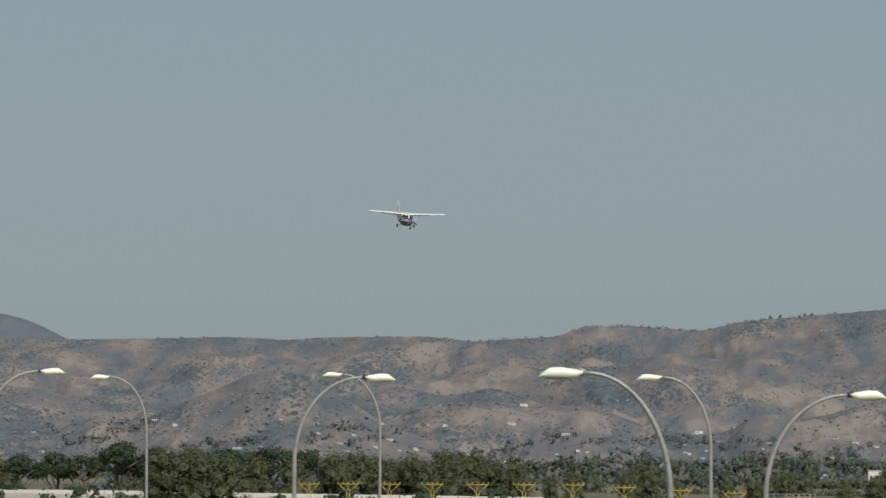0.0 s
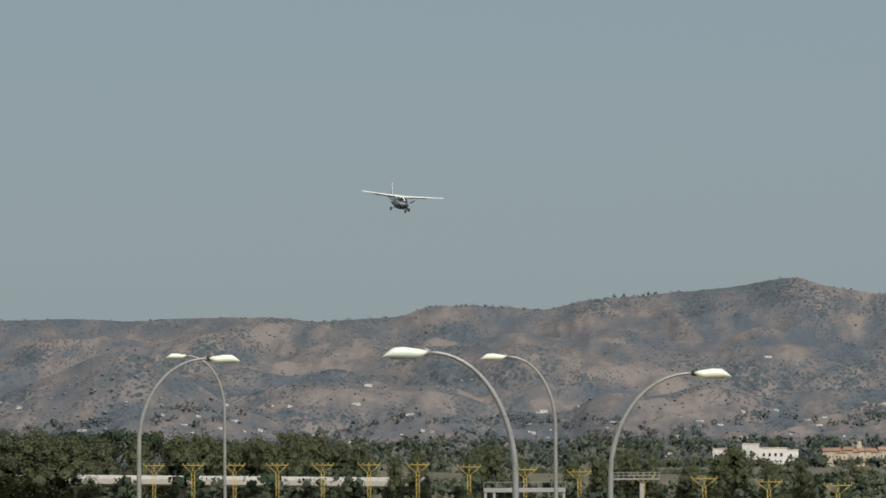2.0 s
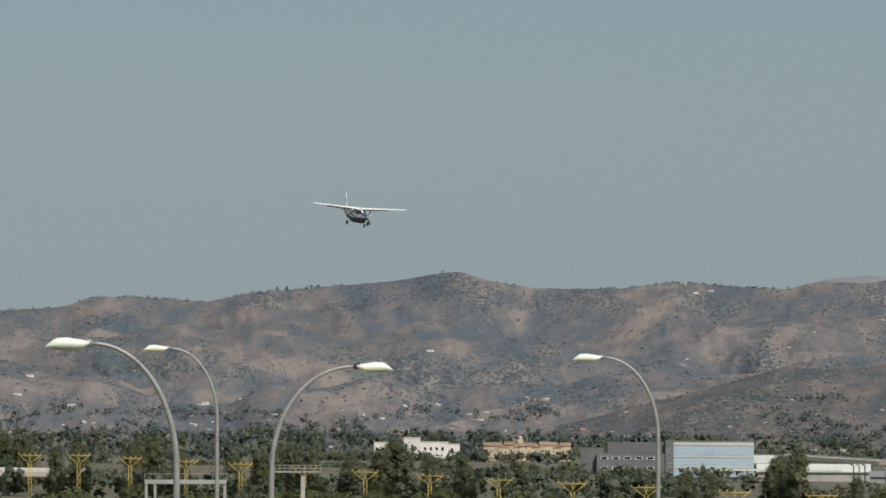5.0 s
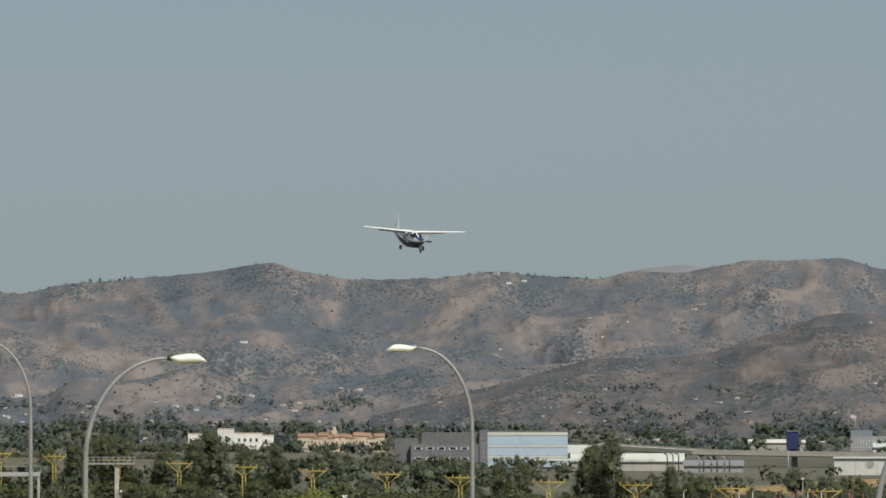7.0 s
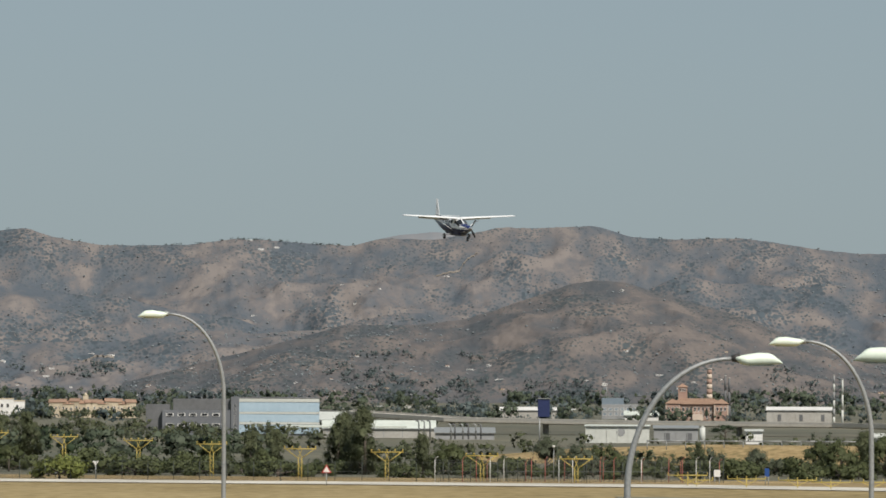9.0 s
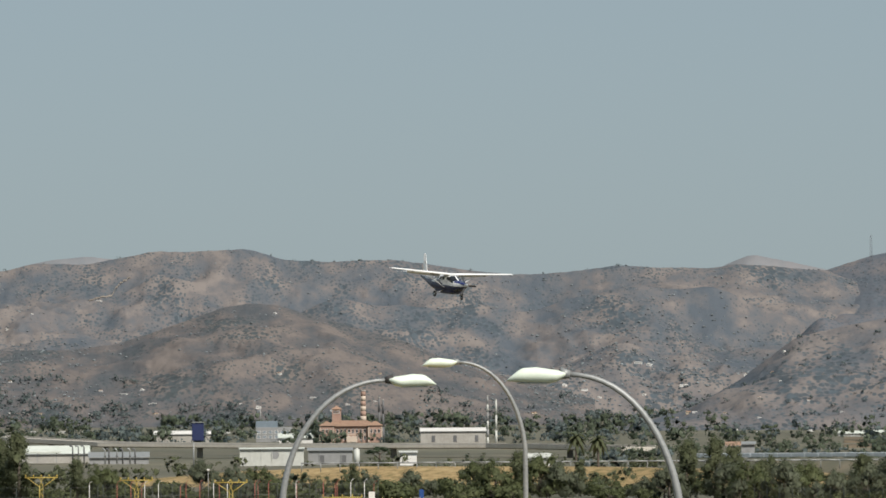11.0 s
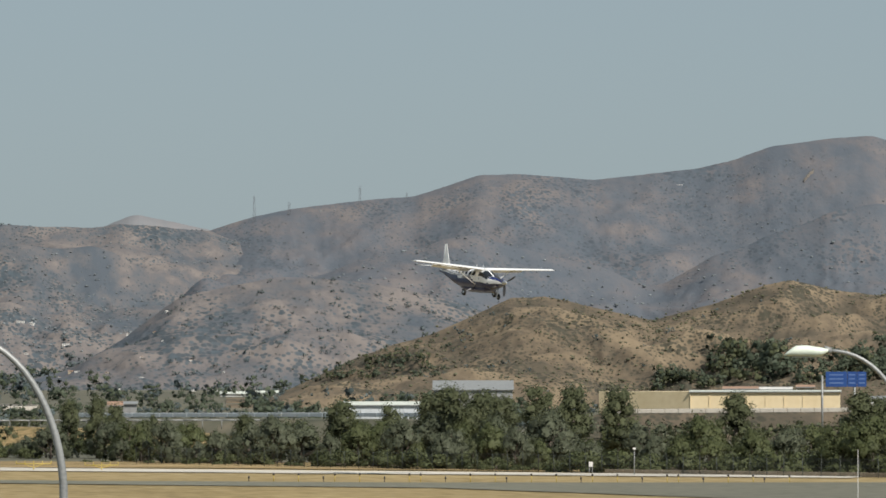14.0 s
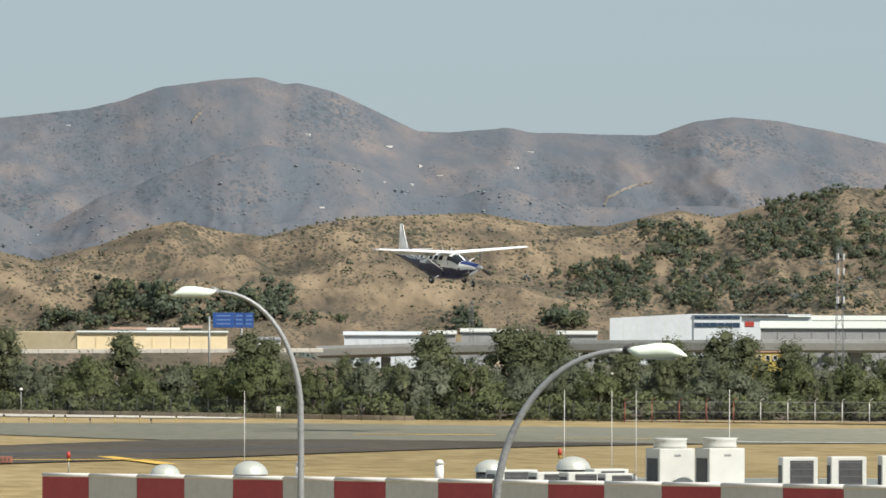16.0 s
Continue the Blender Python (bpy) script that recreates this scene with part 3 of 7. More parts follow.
# ---- the aircraft: nose +X, left wing +Y, origin at the wing's root ----
HULL = ((4.55, -1.12, -0.82, 0.16), (4.35, -1.22, -0.70, 0.30), (4.05, -1.34, -0.62, 0.42), (3.3, -1.52, -0.52, 0.56), (2.6, -1.66, -0.46, 0.68), (2.45, -1.68, -0.42, 0.70), (2.0, -1.72, -0.16, 0.76), (1.5, -1.75, 0.08, 0.80), (0.3, -1.76, 0.17, 0.81), (-2.0, -1.72, 0.15, 0.81), (-3.4, -1.56, 0.10, 0.78), (-4.6, -1.22, 0.05, 0.64), (-5.8, -0.82, 0.02, 0.44), (-7.0, -0.48, 0.0, 0.24), (-8.0, -0.24, -0.04, 0.07))


def hull_at(x):
    xs = [h[0] for h in HULL][::-1]
    return [float(np.interp(x, xs, [h[k] for h in HULL][::-1])) for k in (1, 2, 3)]


def hull_point(x, a, out=0.0):
    lo, hi, w = hull_at(x)
    c, s = math.cos(a), math.sin(a)
    p = 0.62
    zc, hz = (lo + hi) / 2, (hi - lo) / 2
    taper = 1 - 0.16 * max(0, s)
    return Vector((x, (w + out) * math.copysign(abs(c) ** p, c) * taper, zc + (hz + out) * math.copysign(abs(s) ** p, s)))


def hull_patch(x0, x1, a0, a1, out, nx=6, na=6, skew=0.0):
    verts, faces = [], []
    for i in range(nx + 1):
        for k in range(na + 1):
            a = a0 + (a1 - a0) * k / na
            x = x0 + (x1 - x0) * i / nx + skew * k / na
            verts.append(hull_point(x, a, out))
    for i in range(nx):
        for k in range(na):
            q = i * (na + 1) + k
            faces.append((q, q + 1, q + na + 2, q + na + 1))
    return verts, faces


def foil(bm, rows, slot=0):
    """A wing-like solid through rows of (x of the leading edge, y, z, chord, thickness, twist)."""
    prof = [(0, 0), (0.04, 0.42), (0.15, 0.85), (0.32, 1.0), (0.6, 0.72), (0.85, 0.28), (1, 0.04), (1, -0.04), (0.8, -0.16), (0.5, -0.32), (0.2, -0.42), (0.05, -0.28)]
    rings = []
    for x, y, z, c, t, up in rows:
        rings.append([bm.verts.new((x - c * p, y + (t * q if up else 0), z + (0 if up else t * q))) for p, q in prof])
    n = len(prof)
    for r0, r1 in zip(rings, rings[1:]):
        for k in range(n):
            f = bm.faces.new((r0[k], r0[(k + 1) % n], r1[(k + 1) % n], r1[k]))
            f.smooth, f.material_index = True, slot
    bm.faces.new(rings[0])
    bm.faces.new(rings[-1][::-1])
    bmesh.ops.recalc_face_normals(bm, faces=bm.faces[:])
    return bm


def wheel(parent, r, w, place):
    bm = bmesh.new()
    n, m = 20, 8
    rings = []
    for i in range(n):
        a = i / n * 2 * math.pi
        rings.append([bm.verts.new(Vector(place) + Vector((math.cos(a) * (r - w / 2 + w / 2 * math.cos(b)), w / 2 * math.sin(b), math.sin(a) * (r - w / 2 + w / 2 * math.cos(b))))) for b in [k / m * 2 * math.pi for k in range(m)]])
    for i in range(n):
        for k in range(m):
            bm.faces.new((rings[i][k], rings[(i + 1) % n][k], rings[(i + 1) % n][(k + 1) % m], rings[i][(k + 1) % m])).smooth = True
    bmesh.ops.recalc_face_normals(bm, faces=bm.faces[:])
    t = part("tyre", bm, M["rubber"], parent, "black rubber tyre")
    part("hub", rod(bmesh.new(), Vector(place) + Vector((0, -w * 0.4, 0)), Vector(place) + Vector((0, w * 0.4, 0)), r * 0.36, n=14), M["alloy"], parent)
    return t


def aircraft():
    ob = thing("light_aircraft", pose(0, 0, 0), "white and navy high-wing turboprop light aircraft in flight, wheels down", "airplane")
    # fuselage: white above, navy below a swept line, blue on top of the nose
    nx, na = 110, 64
    xs = np.linspace(4.55, -8.0, nx + 1)
    verts = [hull_point(x, k / na * 2 * math.pi) for x in xs for k in range(na)]
    faces, index = [], []
    for i in range(nx):
        for k in range(na):
            q = (i * na + k, i * na + (k + 1) % na, (i + 1) * na + (k + 1) % na, (i + 1) * na + k)
            faces.append(q)
            c = sum((verts[v] for v in q), Vector()) / 4
            lo, hi, _ = hull_at(c.x)
            line = float(np.interp(c.x, (-8, -6, -4, -2, 0.5, 2.0, 3.0, 4.6), (-0.10, -0.25, -0.54, -0.79, -0.95, -1.08, -1.15, -1.12)))
            i_m = 0
            if c.z < line:
                i_m = 1
            elif line + 0.09 < c.z < line + 0.2 and c.x < 2.2:
                i_m = 3
            elif line + 0.28 < c.z < line + 0.36 and -5.5 < c.x < 1.0:
                i_m = 3
            elif c.x > 2.5 and c.z > hi - 0.22:
                i_m = 2
            index.append(i_m)
    faces += [tuple(range(na)), tuple(nx * na + k for k in range(na))[::-1]]
    index += [2, 0]
    body = mesh_object("fuselage", verts, faces, [M["white_paint"], M["navy_paint"], M["blue_paint"], M["grey_paint"]], ob, True, index, "white fuselage with navy belly and grey stripes")
    # cargo pod under the belly
    verts, faces = [], []
    px = np.linspace(2.7, -3.9, 30)
    for x in px:
        s = (2.7 - x) / 6.6
        d = 0.34 * min(1, (s * 7) ** 0.6, ((1 - s) * 2.6) ** 0.8) + 0.01
        w = 0.66 * min(1, (s * 8) ** 0.5 + 0.1, ((1 - s) * 4) ** 0.6 + 0.05)
        top = hull_at(x)[0] + 0.16
        for k in range(16):
            a = k / 15 * math.pi
            verts.append((x, -w * math.copysign(abs(math.cos(a)) ** 0.6, math.cos(a)), top - (d + 0.13) * math.sin(a) ** 0.6))
    for i in range(len(px) - 1):
        for k in range(15):
            q = i * 16 + k
            faces.append((q, q + 1, q + 17, q + 16))
    mesh_object("cargo_pod", verts, faces, M["navy_paint"], ob, True, label="navy belly cargo pod")
    # windows
    for s in (1, -1):
        for x0, x1, a0, a1 in ((1.5, 0.75, 0.22, 1.0), (0.12, -0.42, 0.2, 0.95), (-0.66, -1.16, 0.22, 0.95), (-1.38, -1.86, 0.24, 0.95), (-2.1, -2.5, 0.3, 0.95), (-2.9, -3.25, 0.36, 0.95), (-3.6, -3.9, 0.42, 0.95)):
            v, f = hull_patch(x0, x1, a0 if s > 0 else math.pi - a0, a1 * 0.75 if s > 0 else math.pi - a1 * 0.75, 0.012)
            mesh_object("side_window", v, f, M["dark_glass"], ob, True, label="dark cabin window")
    for s in (1, -1):
        v, f = hull_patch(2.52, 1.38, math.pi / 2 - s * 0.04, math.pi / 2 - s * 1.36, 0.015, 8, 12, -0.12)
        mesh_object("windscreen", v, f, M["dark_glass"], ob, True, label="dark windscreen pane")
    # wings with lowered flaps and ailerons
    for s in (1, -1):
        dz = math.tan(radians(3.0))
        rows = [(1.02 - 0.10 * (y / 7.94), s * y, 0.17 + y * dz, 1.72 - 0.62 * (y / 7.94), 0.205 - 0.10 * (y / 7.94), False) for y in (0.0, 0.7, 2.0, 4.0, 6.0, 7.6, 7.94)]
        rows[-1] = (0.72, s * 7.98, 0.17 + 7.94 * dz, 0.6, 0.02, False)
        wing = part("wing", foil(bmesh.new(), rows), M["white_paint"], ob, "white tapered wing")
        fl = bmesh.new()
        foil(fl, [(0, s * 0.85, 0, 0.62, 0.06, False), (0, s * 5.1, 0, 0.50, 0.05, False)])
        bmesh.ops.transform(fl, matrix=pose(-0.62, 0, 0.12, 0, -28, 0), verts=fl.verts[:])
        for v in fl.verts:
            v.co.z += abs(v.co.y) * dz
        part("flap", fl, M["white_paint"], wing, "lowered white wing flap")
        al = bmesh.new()
        foil(al, [(-0.27, s * 5.2, 0.17 + 5.2 * dz, 0.5, 0.045, False), (-0.14, s * 7.6, 0.17 + 7.6 * dz, 0.36, 0.03, False)])
        part("aileron", al, M["white_paint"], wing)
        for y in (2.2, 4.6):
            part("flap_track", box(bmesh.new(), -0.35, s * y, 0.10 + y * dz, 0.7, 0.08, 0.14, 0.03), M["grey_paint"], wing)
        part("strut", foil(bmesh.new(), [(0.42, s * 0.78, -1.32, 0.24, 0.05, False), (0.45, s * 3.35, 0.12 + 3.35 * dz, 0.22, 0.045, False)]), M["white_paint"], ob, "white wing strut")
        li = bmesh.new()
        box(li, 0.82, s * 7.9, 0.17 + 7.9 * dz, 0.16, 0.06, 0.06, 0.015)
        part("wingtip_light", li, M["dark_glass"], wing)
        # tailplane
        part("tailplane", foil(bmesh.new(), [(-6.35, s * 0.02, 0.24, 1.3, 0.06, False), (-6.62, s * 3.0, 0.25, 0.9, 0.04, False)]), M["white_paint"], ob, "white tailplane")
        # main gear
        ge = bmesh.new()
        rod(ge, (-0.1, s * 0.55, -1.6), (-0.1, s * 1.6, -2.03), 0.075, 0.05, 8)
        part("gear_leg", ge, M["grey_paint"], ob)
        wh = new("main_wheel")
        wh.parent = ob
        wheel(wh, 0.36, 0.26, (-0.1, s * 1.72, -2.1))
    # fin, rudder, dorsal fillet
    part("fin", foil(bmesh.new(), [(-5.6, 0, 0.0, 1.45, 0.09, True), (-6.2, 0, 0.5, 0.85, 0.08, True), (-6.98, 0, 2.45, 0.22, 0.05, True), (-7.02, 0, 2.52, 0.16, 0.02, True)]), M["white_paint"], ob, "white swept tail fin")
    part("rudder", foil(bmesh.new(), [(-7.0, 0, -0.1, 0.56, 0.06, True), (-7.18, 0, 2.46, 0.2, 0.035, True)]), M["white_paint"], ob, "white rudder")
    part("dorsal_fillet", foil(bmesh.new(), [(-4.2, 0, 0.02, 1.9, 0.05, True), (-5.7, 0, 0.34, 0.7, 0.03, True)]), M["navy_paint"], ob)
    # nose gear
    ge = bmesh.new()
    rod(ge, (3.4, 0, -1.45), (3.62, 0, -2.30), 0.07, 0.055, 10)
    box(ge, 3.6, 0.13, -2.30, 0.1, 0.04, 0.36, 0.01)
    box(ge, 3.6, -0.13, -2.30, 0.1, 0.04, 0.36, 0.01)
    part("nose_leg", ge, M["alloy"], ob)
    wh = new("nose_wheel")
    wh.parent = ob
    wheel(wh, 0.29, 0.2, (3.64, 0, -2.38))
    # exhaust, intake, aerials
    ex = bmesh.new()
    tube(ex, [(3.7, -0.36, -1.34), (3.55, -0.56, -1.5), (3.2, -0.66, -1.62)], [0.13, 0.13, 0.12], 12)
    part("exhaust", ex, M["lamp_socket"], ob, "dark engine exhaust pipe")
    it = bmesh.new()
    box(it, 4.42, 0, -1.16, 0.1, 0.34, 0.12, 0.03)
    part("air_intake", it, M["lamp_socket"], ob)
    for x in (0.55, -0.75):
        an = bmesh.new()
        foil(an, [(x, 0, 0.16, 0.2, 0.012, True), (x - 0.14, 0, 0.62, 0.1, 0.008, True)])
        part("aerial", an, M["white_paint"], ob)
    # propeller
    prop = new("propeller")
    prop.parent = ob
    sp = bmesh.new()
    tube(sp, [(-0.12, 0, 0), (0.05, 0, 0), (0.22, 0, 0), (0.36, 0, 0), (0.44, 0, 0)], [0.24, 0.23, 0.17, 0.09, 0.01], 16)
    part("spinner", sp, M["alloy"], prop, "bright metal spinner")
    for k in range(3):
        bl = bmesh.new()
        rows = [(0.05, 0.16, 0.0), (0.12, 0.45, 0.0), (0.14, 0.85, 0.0), (0.11, 1.2, 0.0), (0.06, 1.33, 0.0)]
        rings = []
        for w, z, _ in rows:
            tw = radians(52 - 30 * z / 1.33)
            rings.append([bl.verts.new((dx * math.cos(tw) * 1 - dy * math.sin(tw), dx * math.sin(tw) + dy * math.cos(tw), z)) for dx, dy in ((0.0, -w), (0.022, 0.0), (0.0, w), (-0.022, 0.0))])
        for r0, r1 in zip(rings, rings[1:]):
            for q in range(4):
                bl.faces.new((r0[q], r0[(q + 1) % 4], r1[(q + 1) % 4], r1[q]))
        bl.faces.new(rings[-1])
        bmesh.ops.recalc_face_normals(bl, faces=bl.faces[:])
        b = part("blade", bl, M["black_blade"], prop, "black propeller blade")
        b.matrix_basis = pose(0.06, 0, 0, 120 * k, 0, 0)
    return ob, prop


plane, propeller = aircraft()


# ---- trees and shrubs ----
def leaf_cards(rng, centres, radii, count, size, squash=0.8, calm=False):
    """Many small leaf clumps on the shells of several lobes."""
    centres, radii = np.array(centres, float), np.array(radii, float)
    pick = rng.choice(len(centres), count, p=radii ** 2 / (radii ** 2).sum())
    d = rng.normal(size=(count, 3))
    d /= np.linalg.norm(d, axis=1)[:, None]
    rad = radii[pick] * (0.45 + 1.0 * rng.random(count))
    p = centres[pick] + d * rad[:, None] * np.array((1, 1, squash))
    p[:, 2] = np.maximum(p[:, 2], 0.05)
    n = d + rng.normal(size=(count, 3)) * 0.3
    n /= np.linalg.norm(n, axis=1)[:, None]
    a = np.cross(n, rng.normal(size=(count, 3)))
    a /= np.linalg.norm(a, axis=1)[:, None]
    b = np.cross(n, a)
    s = size * (0.6 + 0.8 * rng.random(count))[:, None]
    k = (0.45 + 0.4 * rng.random(count))[:, None]
    verts = np.stack([p - a * s, p - b * s * k, p + a * s, p + b * s * k], 1).reshape(-1, 3)
    faces = np.arange(count * 4).reshape(-1, 4)
    whole = p - np.average(centres, axis=0, weights=radii) + np.array((0, 0, 0.4))
    whole /= np.linalg.norm(whole, axis=1)[:, None]
    if calm:
        return verts, faces, np.repeat(0.15 * d + 0.85 * whole + 0.2 * n, 4, axis=0)
    return verts, faces, np.repeat(0.10 * d + 0.75 * whole + 0.55 * n + 0.35 * rng.normal(size=(count, 3)), 4, axis=0)


def ball():
    bm = bmesh.new()
    bmesh.ops.create_icosphere(bm, subdivisions=1, radius=1.0)
    base = np.array([v.co[:] for v in bm.verts])
    tris = np.array([[v.index for v in f.verts] for f in bm.faces])
    bm.free()
    return base, tris


BALL, BALL_FACES = ball()


def crown_data(rng, centres, radii, count, size, squash, calm=False):
    """Leaf clumps round the lobes, and knobbly inner masses that close them."""
    v, f, n = leaf_cards(rng, centres, radii, count, size, squash, calm)
    inner, normals = [v], [n]
    faces = f.tolist()
    k = len(v)
    middle = np.average(np.array(centres, float), axis=0)
    reach = float(np.abs(np.array(centres, float) - middle).max()) + 0.01
    for c, r in zip(centres, radii):
        p = BALL * (1 + 0.3 * (rng.random((len(BALL), 1)) - 0.5)) * r * 0.64 * np.array((1, 1, squash)) + np.array(c)
        p[:, 2] = np.maximum(p[:, 2], 0.02)
        inner.append(p)
        out = 0.25 * BALL + (np.array(c) - middle) / reach + np.array((0, 0, 0.35))
        normals.append(out / np.linalg.norm(out, axis=1)[:, None])
        faces += (BALL_FACES + k).tolist()
        k += len(BALL)
    return np.concatenate(inner), faces, np.concatenate(normals)


def soften(me, normals):
    """Shade leaf clumps by the lobe they grow on."""
    me.polygons.foreach_set("use_smooth", [True] * len(me.polygons))
    me.normals_split_custom_set_from_vertices(normals.tolist())


def tree_meshes(kind, seed):
    rng = np.random.default_rng(seed)
    trunk = bmesh.new()
    centres, radii = [], []
    if kind == "euc":
        n, size, squash, mat = 6000, 0.085, 1.7, "euc"
        for k in range(44):
            z = 0.9 + 6.3 * (k / 43) + rng.uniform(-0.4, 0.4)
            spread = 1.75 * (1 - 0.62 * k / 43)
            a = rng.uniform(0, 6.28)
            centres.append((spread * rng.uniform(0.2, 1) * math.cos(a), spread * rng.uniform(0.2, 1) * math.sin(a), z))
            radii.append(rng.uniform(0.26, 0.66))
        rod(trunk, (0, 0, -0.3), (0.1, 0, 4.5), 0.19, 0.09, 7)
    elif kind == "round":
        n, size, squash, mat = 4200, 0.075, 1.1, "olive"
        for k in range(44):
            a, q = rng.uniform(0, 6.28), rng.uniform(0, 1) ** 0.6
            centres.append((2.0 * q * math.cos(a), 2.0 * q * math.sin(a), 0.7 + 2.3 * (1 - q * q) + rng.uniform(-0.6, 0.7)))
            radii.append(rng.uniform(0.24, 0.62))
        rod(trunk, (0, 0, -0.3), (0.05, 0, 2.0), 0.14, 0.08, 7)
    elif kind == "bush":
        n, size, squash, mat = 1100, 0.14, 0.8, "green"
        for k in range(14):
            a, q = rng.uniform(0, 6.28), rng.uniform(0, 1) ** 0.5
            centres.append((1.7 * q * math.cos(a), 1.7 * q * math.sin(a), 0.35 + 1.3 * (1 - q * q) * rng.uniform(0.6, 1.2)))
            radii.append(rng.uniform(0.4, 0.75))
        rod(trunk, (0, 0, -0.2), (0.05, 0, 0.9), 0.09, 0.05, 6)
    elif kind == "pine":
        n, size, squash, mat = 2200, 0.145, 0.6, "pine"
        for k in range(18):
            a, q = rng.uniform(0, 6.28), rng.uniform(0, 1) ** 0.55
            centres.append((3.0 * q * math.cos(a), 3.0 * q * math.sin(a), 5.4 + 1.9 * (1 - q * q) + rng.uniform(-0.5, 0.3)))
            radii.append(rng.uniform(0.7, 1.15))
        rod(trunk, (0, 0, -0.3), (0.25, 0.1, 5.6), 0.24, 0.15, 8)
        for k in range(5):
            a = k * 1.3
            rod(trunk, (0.2, 0.05, 4.4), (2.0 * math.cos(a), 2.0 * math.sin(a), 5.8), 0.11, 0.05, 6)
    for c, r in list(zip(centres, radii))[:8]:
        rod(trunk, (0.04, 0, max(0.4, c[2] * 0.45)), c, 0.06, 0.025, 5)
    v, f, normals = crown_data(rng, centres, radii, n, size, squash)
    t = bpy.data.meshes.new("trunk")
    trunk.to_mesh(t)
    trunk.free()
    t.materials.append(M["bark"])
    c = bpy.data.meshes.new("crown")
    c.from_pydata(v.tolist(), [], f)
    soften(c, normals)
    c.materials.append(M[mat])
    return t, c


HEIGHT = {"euc": 7.9, "round": 3.9, "bush": 2.1, "pine": 8.2}
LABELS = {
    "euc": ("tree", "tall dark green eucalyptus tree with ragged crown", "tree", "trees beyond the airfield"),
    "round": ("tree", "rounded grey-green olive-like tree", "tree", "trees beyond the airfield"),
    "bush": ("shrub", "low green bushy shrub on dry ground", "shrub", "shrubs beyond the airfield"),
    "pine": ("pine_tree", "dark umbrella pine with a broad flat crown", "tree", "pines on the plain"),
}
TREES = {k: [tree_meshes(k, 100 * i + len(k)) for i in range(3)] for k in HEIGHT}
for variants in list(TREES["round"]):
    dark = variants[1].copy()
    dark.materials[0] = M["green"]
    TREES["round"].append((variants[0], dark))
broom = TREES["bush"][0][1].copy()
broom.materials[0] = M["broom"]
TREES["bush"].append((TREES["bush"][0][0], broom))
plant = random.Random(7)


def tree(kind, x, y, z, height, wide=1.0, pick=None):
    name, label, category, group = LABELS[kind]
    t, c = TREES[kind][plant.randrange(len(TREES[kind]) - (kind == "bush")) if pick is None else pick]
    s = height / HEIGHT[kind]
    ob = thing(name, Matrix.LocRotScale((x, y, z), Euler((0, 0, plant.uniform(0, 6.28))), (s * wide, s * wide, s)), label, category, group)
    for part_name, me in (("trunk", t), ("crown", c)):
        p = new(part_name, me)
        p.parent = ob
    return ob


def grove(name, label, members, mats=None, cards=170):
    """A far wood whose trees cannot be counted: one mesh of leaf clumps."""
    rng = np.random.default_rng(len(members))
    vs, fs, ns, index, count = [], [], [], [], 0
    for x, y, z, height, wide in members:
        lobes = int(rng.integers(8, 13))
        c = [(wide * height * 0.36 * rng.uniform(-1, 1), wide * height * 0.36 * rng.uniform(-1, 1), height * rng.uniform(0.22, 0.8)) for _ in range(lobes)]
        v, f, n = crown_data(rng, c, [height * rng.uniform(0.11, 0.22) for _ in range(lobes)], cards, height * (0.05 if cards > 100 else 0.07), 0.9, True)
        vs.append(v + np.array((x, y, z)))
        ns.append(n)
        fs += [[q + count for q in face] for face in f]
        index += [int(rng.random() > 0.7)] * len(f)
        count += len(v)
    ob = mesh_object(name, np.concatenate(vs).tolist(), fs, mats or [M["euc"], M["olive"]], index=index)
    soften(ob.data, np.concatenate(ns))
    return tagged(ob, label, "trees", kind="stuff")


def fence_range(u):
    return float(np.interp(u, (-2600, -500, -195, 588, 1000, 1363, 2142, 2929, 3811, 4100), (830, 806, 781, 781, 781, 768, 704, 668, 661, 655)))


def named_tree(kind, u, e, r, wide=1.0, pick=None):
    top = EYE.z + r * e / K
    p = at(u, r)
    tree(kind, p.x, p.y, -0.35, top + 0.35, wide, pick)


# the belt along the eastern perimeter
for u, e, d in ((1948, -56, 40), (2013, -68, 55), (2113, -59, 50), (2173, -57, 60), (2253, -61, 35), (2463, -70, 45), (2682, -66, 40), (2752, -120, 30), (1763, -83, 40), (1852, -93, 45), (1593, -107, 40), (1413, -116, 40), (3143, -55, 45), (3183, -60, 40), (3228, -68, 50), (3008, -66, 40), (3518, -64, 50), (3643, -84, 40), (3443, -80, 45), (3563, -71, 40), (3353, -100, 30), (2720, -78, 42), (1975, -66, 36), (2012, -71, 44), (2050, -74, 38), (1922, -70, 42)):
    named_tree("euc", u, e, fence_range(u) + d, plant.uniform(1.4, 1.85))
for k in range(135):
    u = 1330 + 2560 * (k + plant.random() * 0.8) / 135
    r = fence_range(u) + plant.uniform(12, 55)
    named_tree("round" if k % 5 else "euc", u, plant.uniform(-158, -106), r, plant.uniform(0.85, 1.2))
for k in range(95):
    u = 1260 + 2640 * (k + plant.random()) / 95
    r = fence_range(u) + plant.uniform(7, 16)
    named_tree("bush", u, plant.uniform(-196, -166), r, plant.uniform(0.9, 1.3))
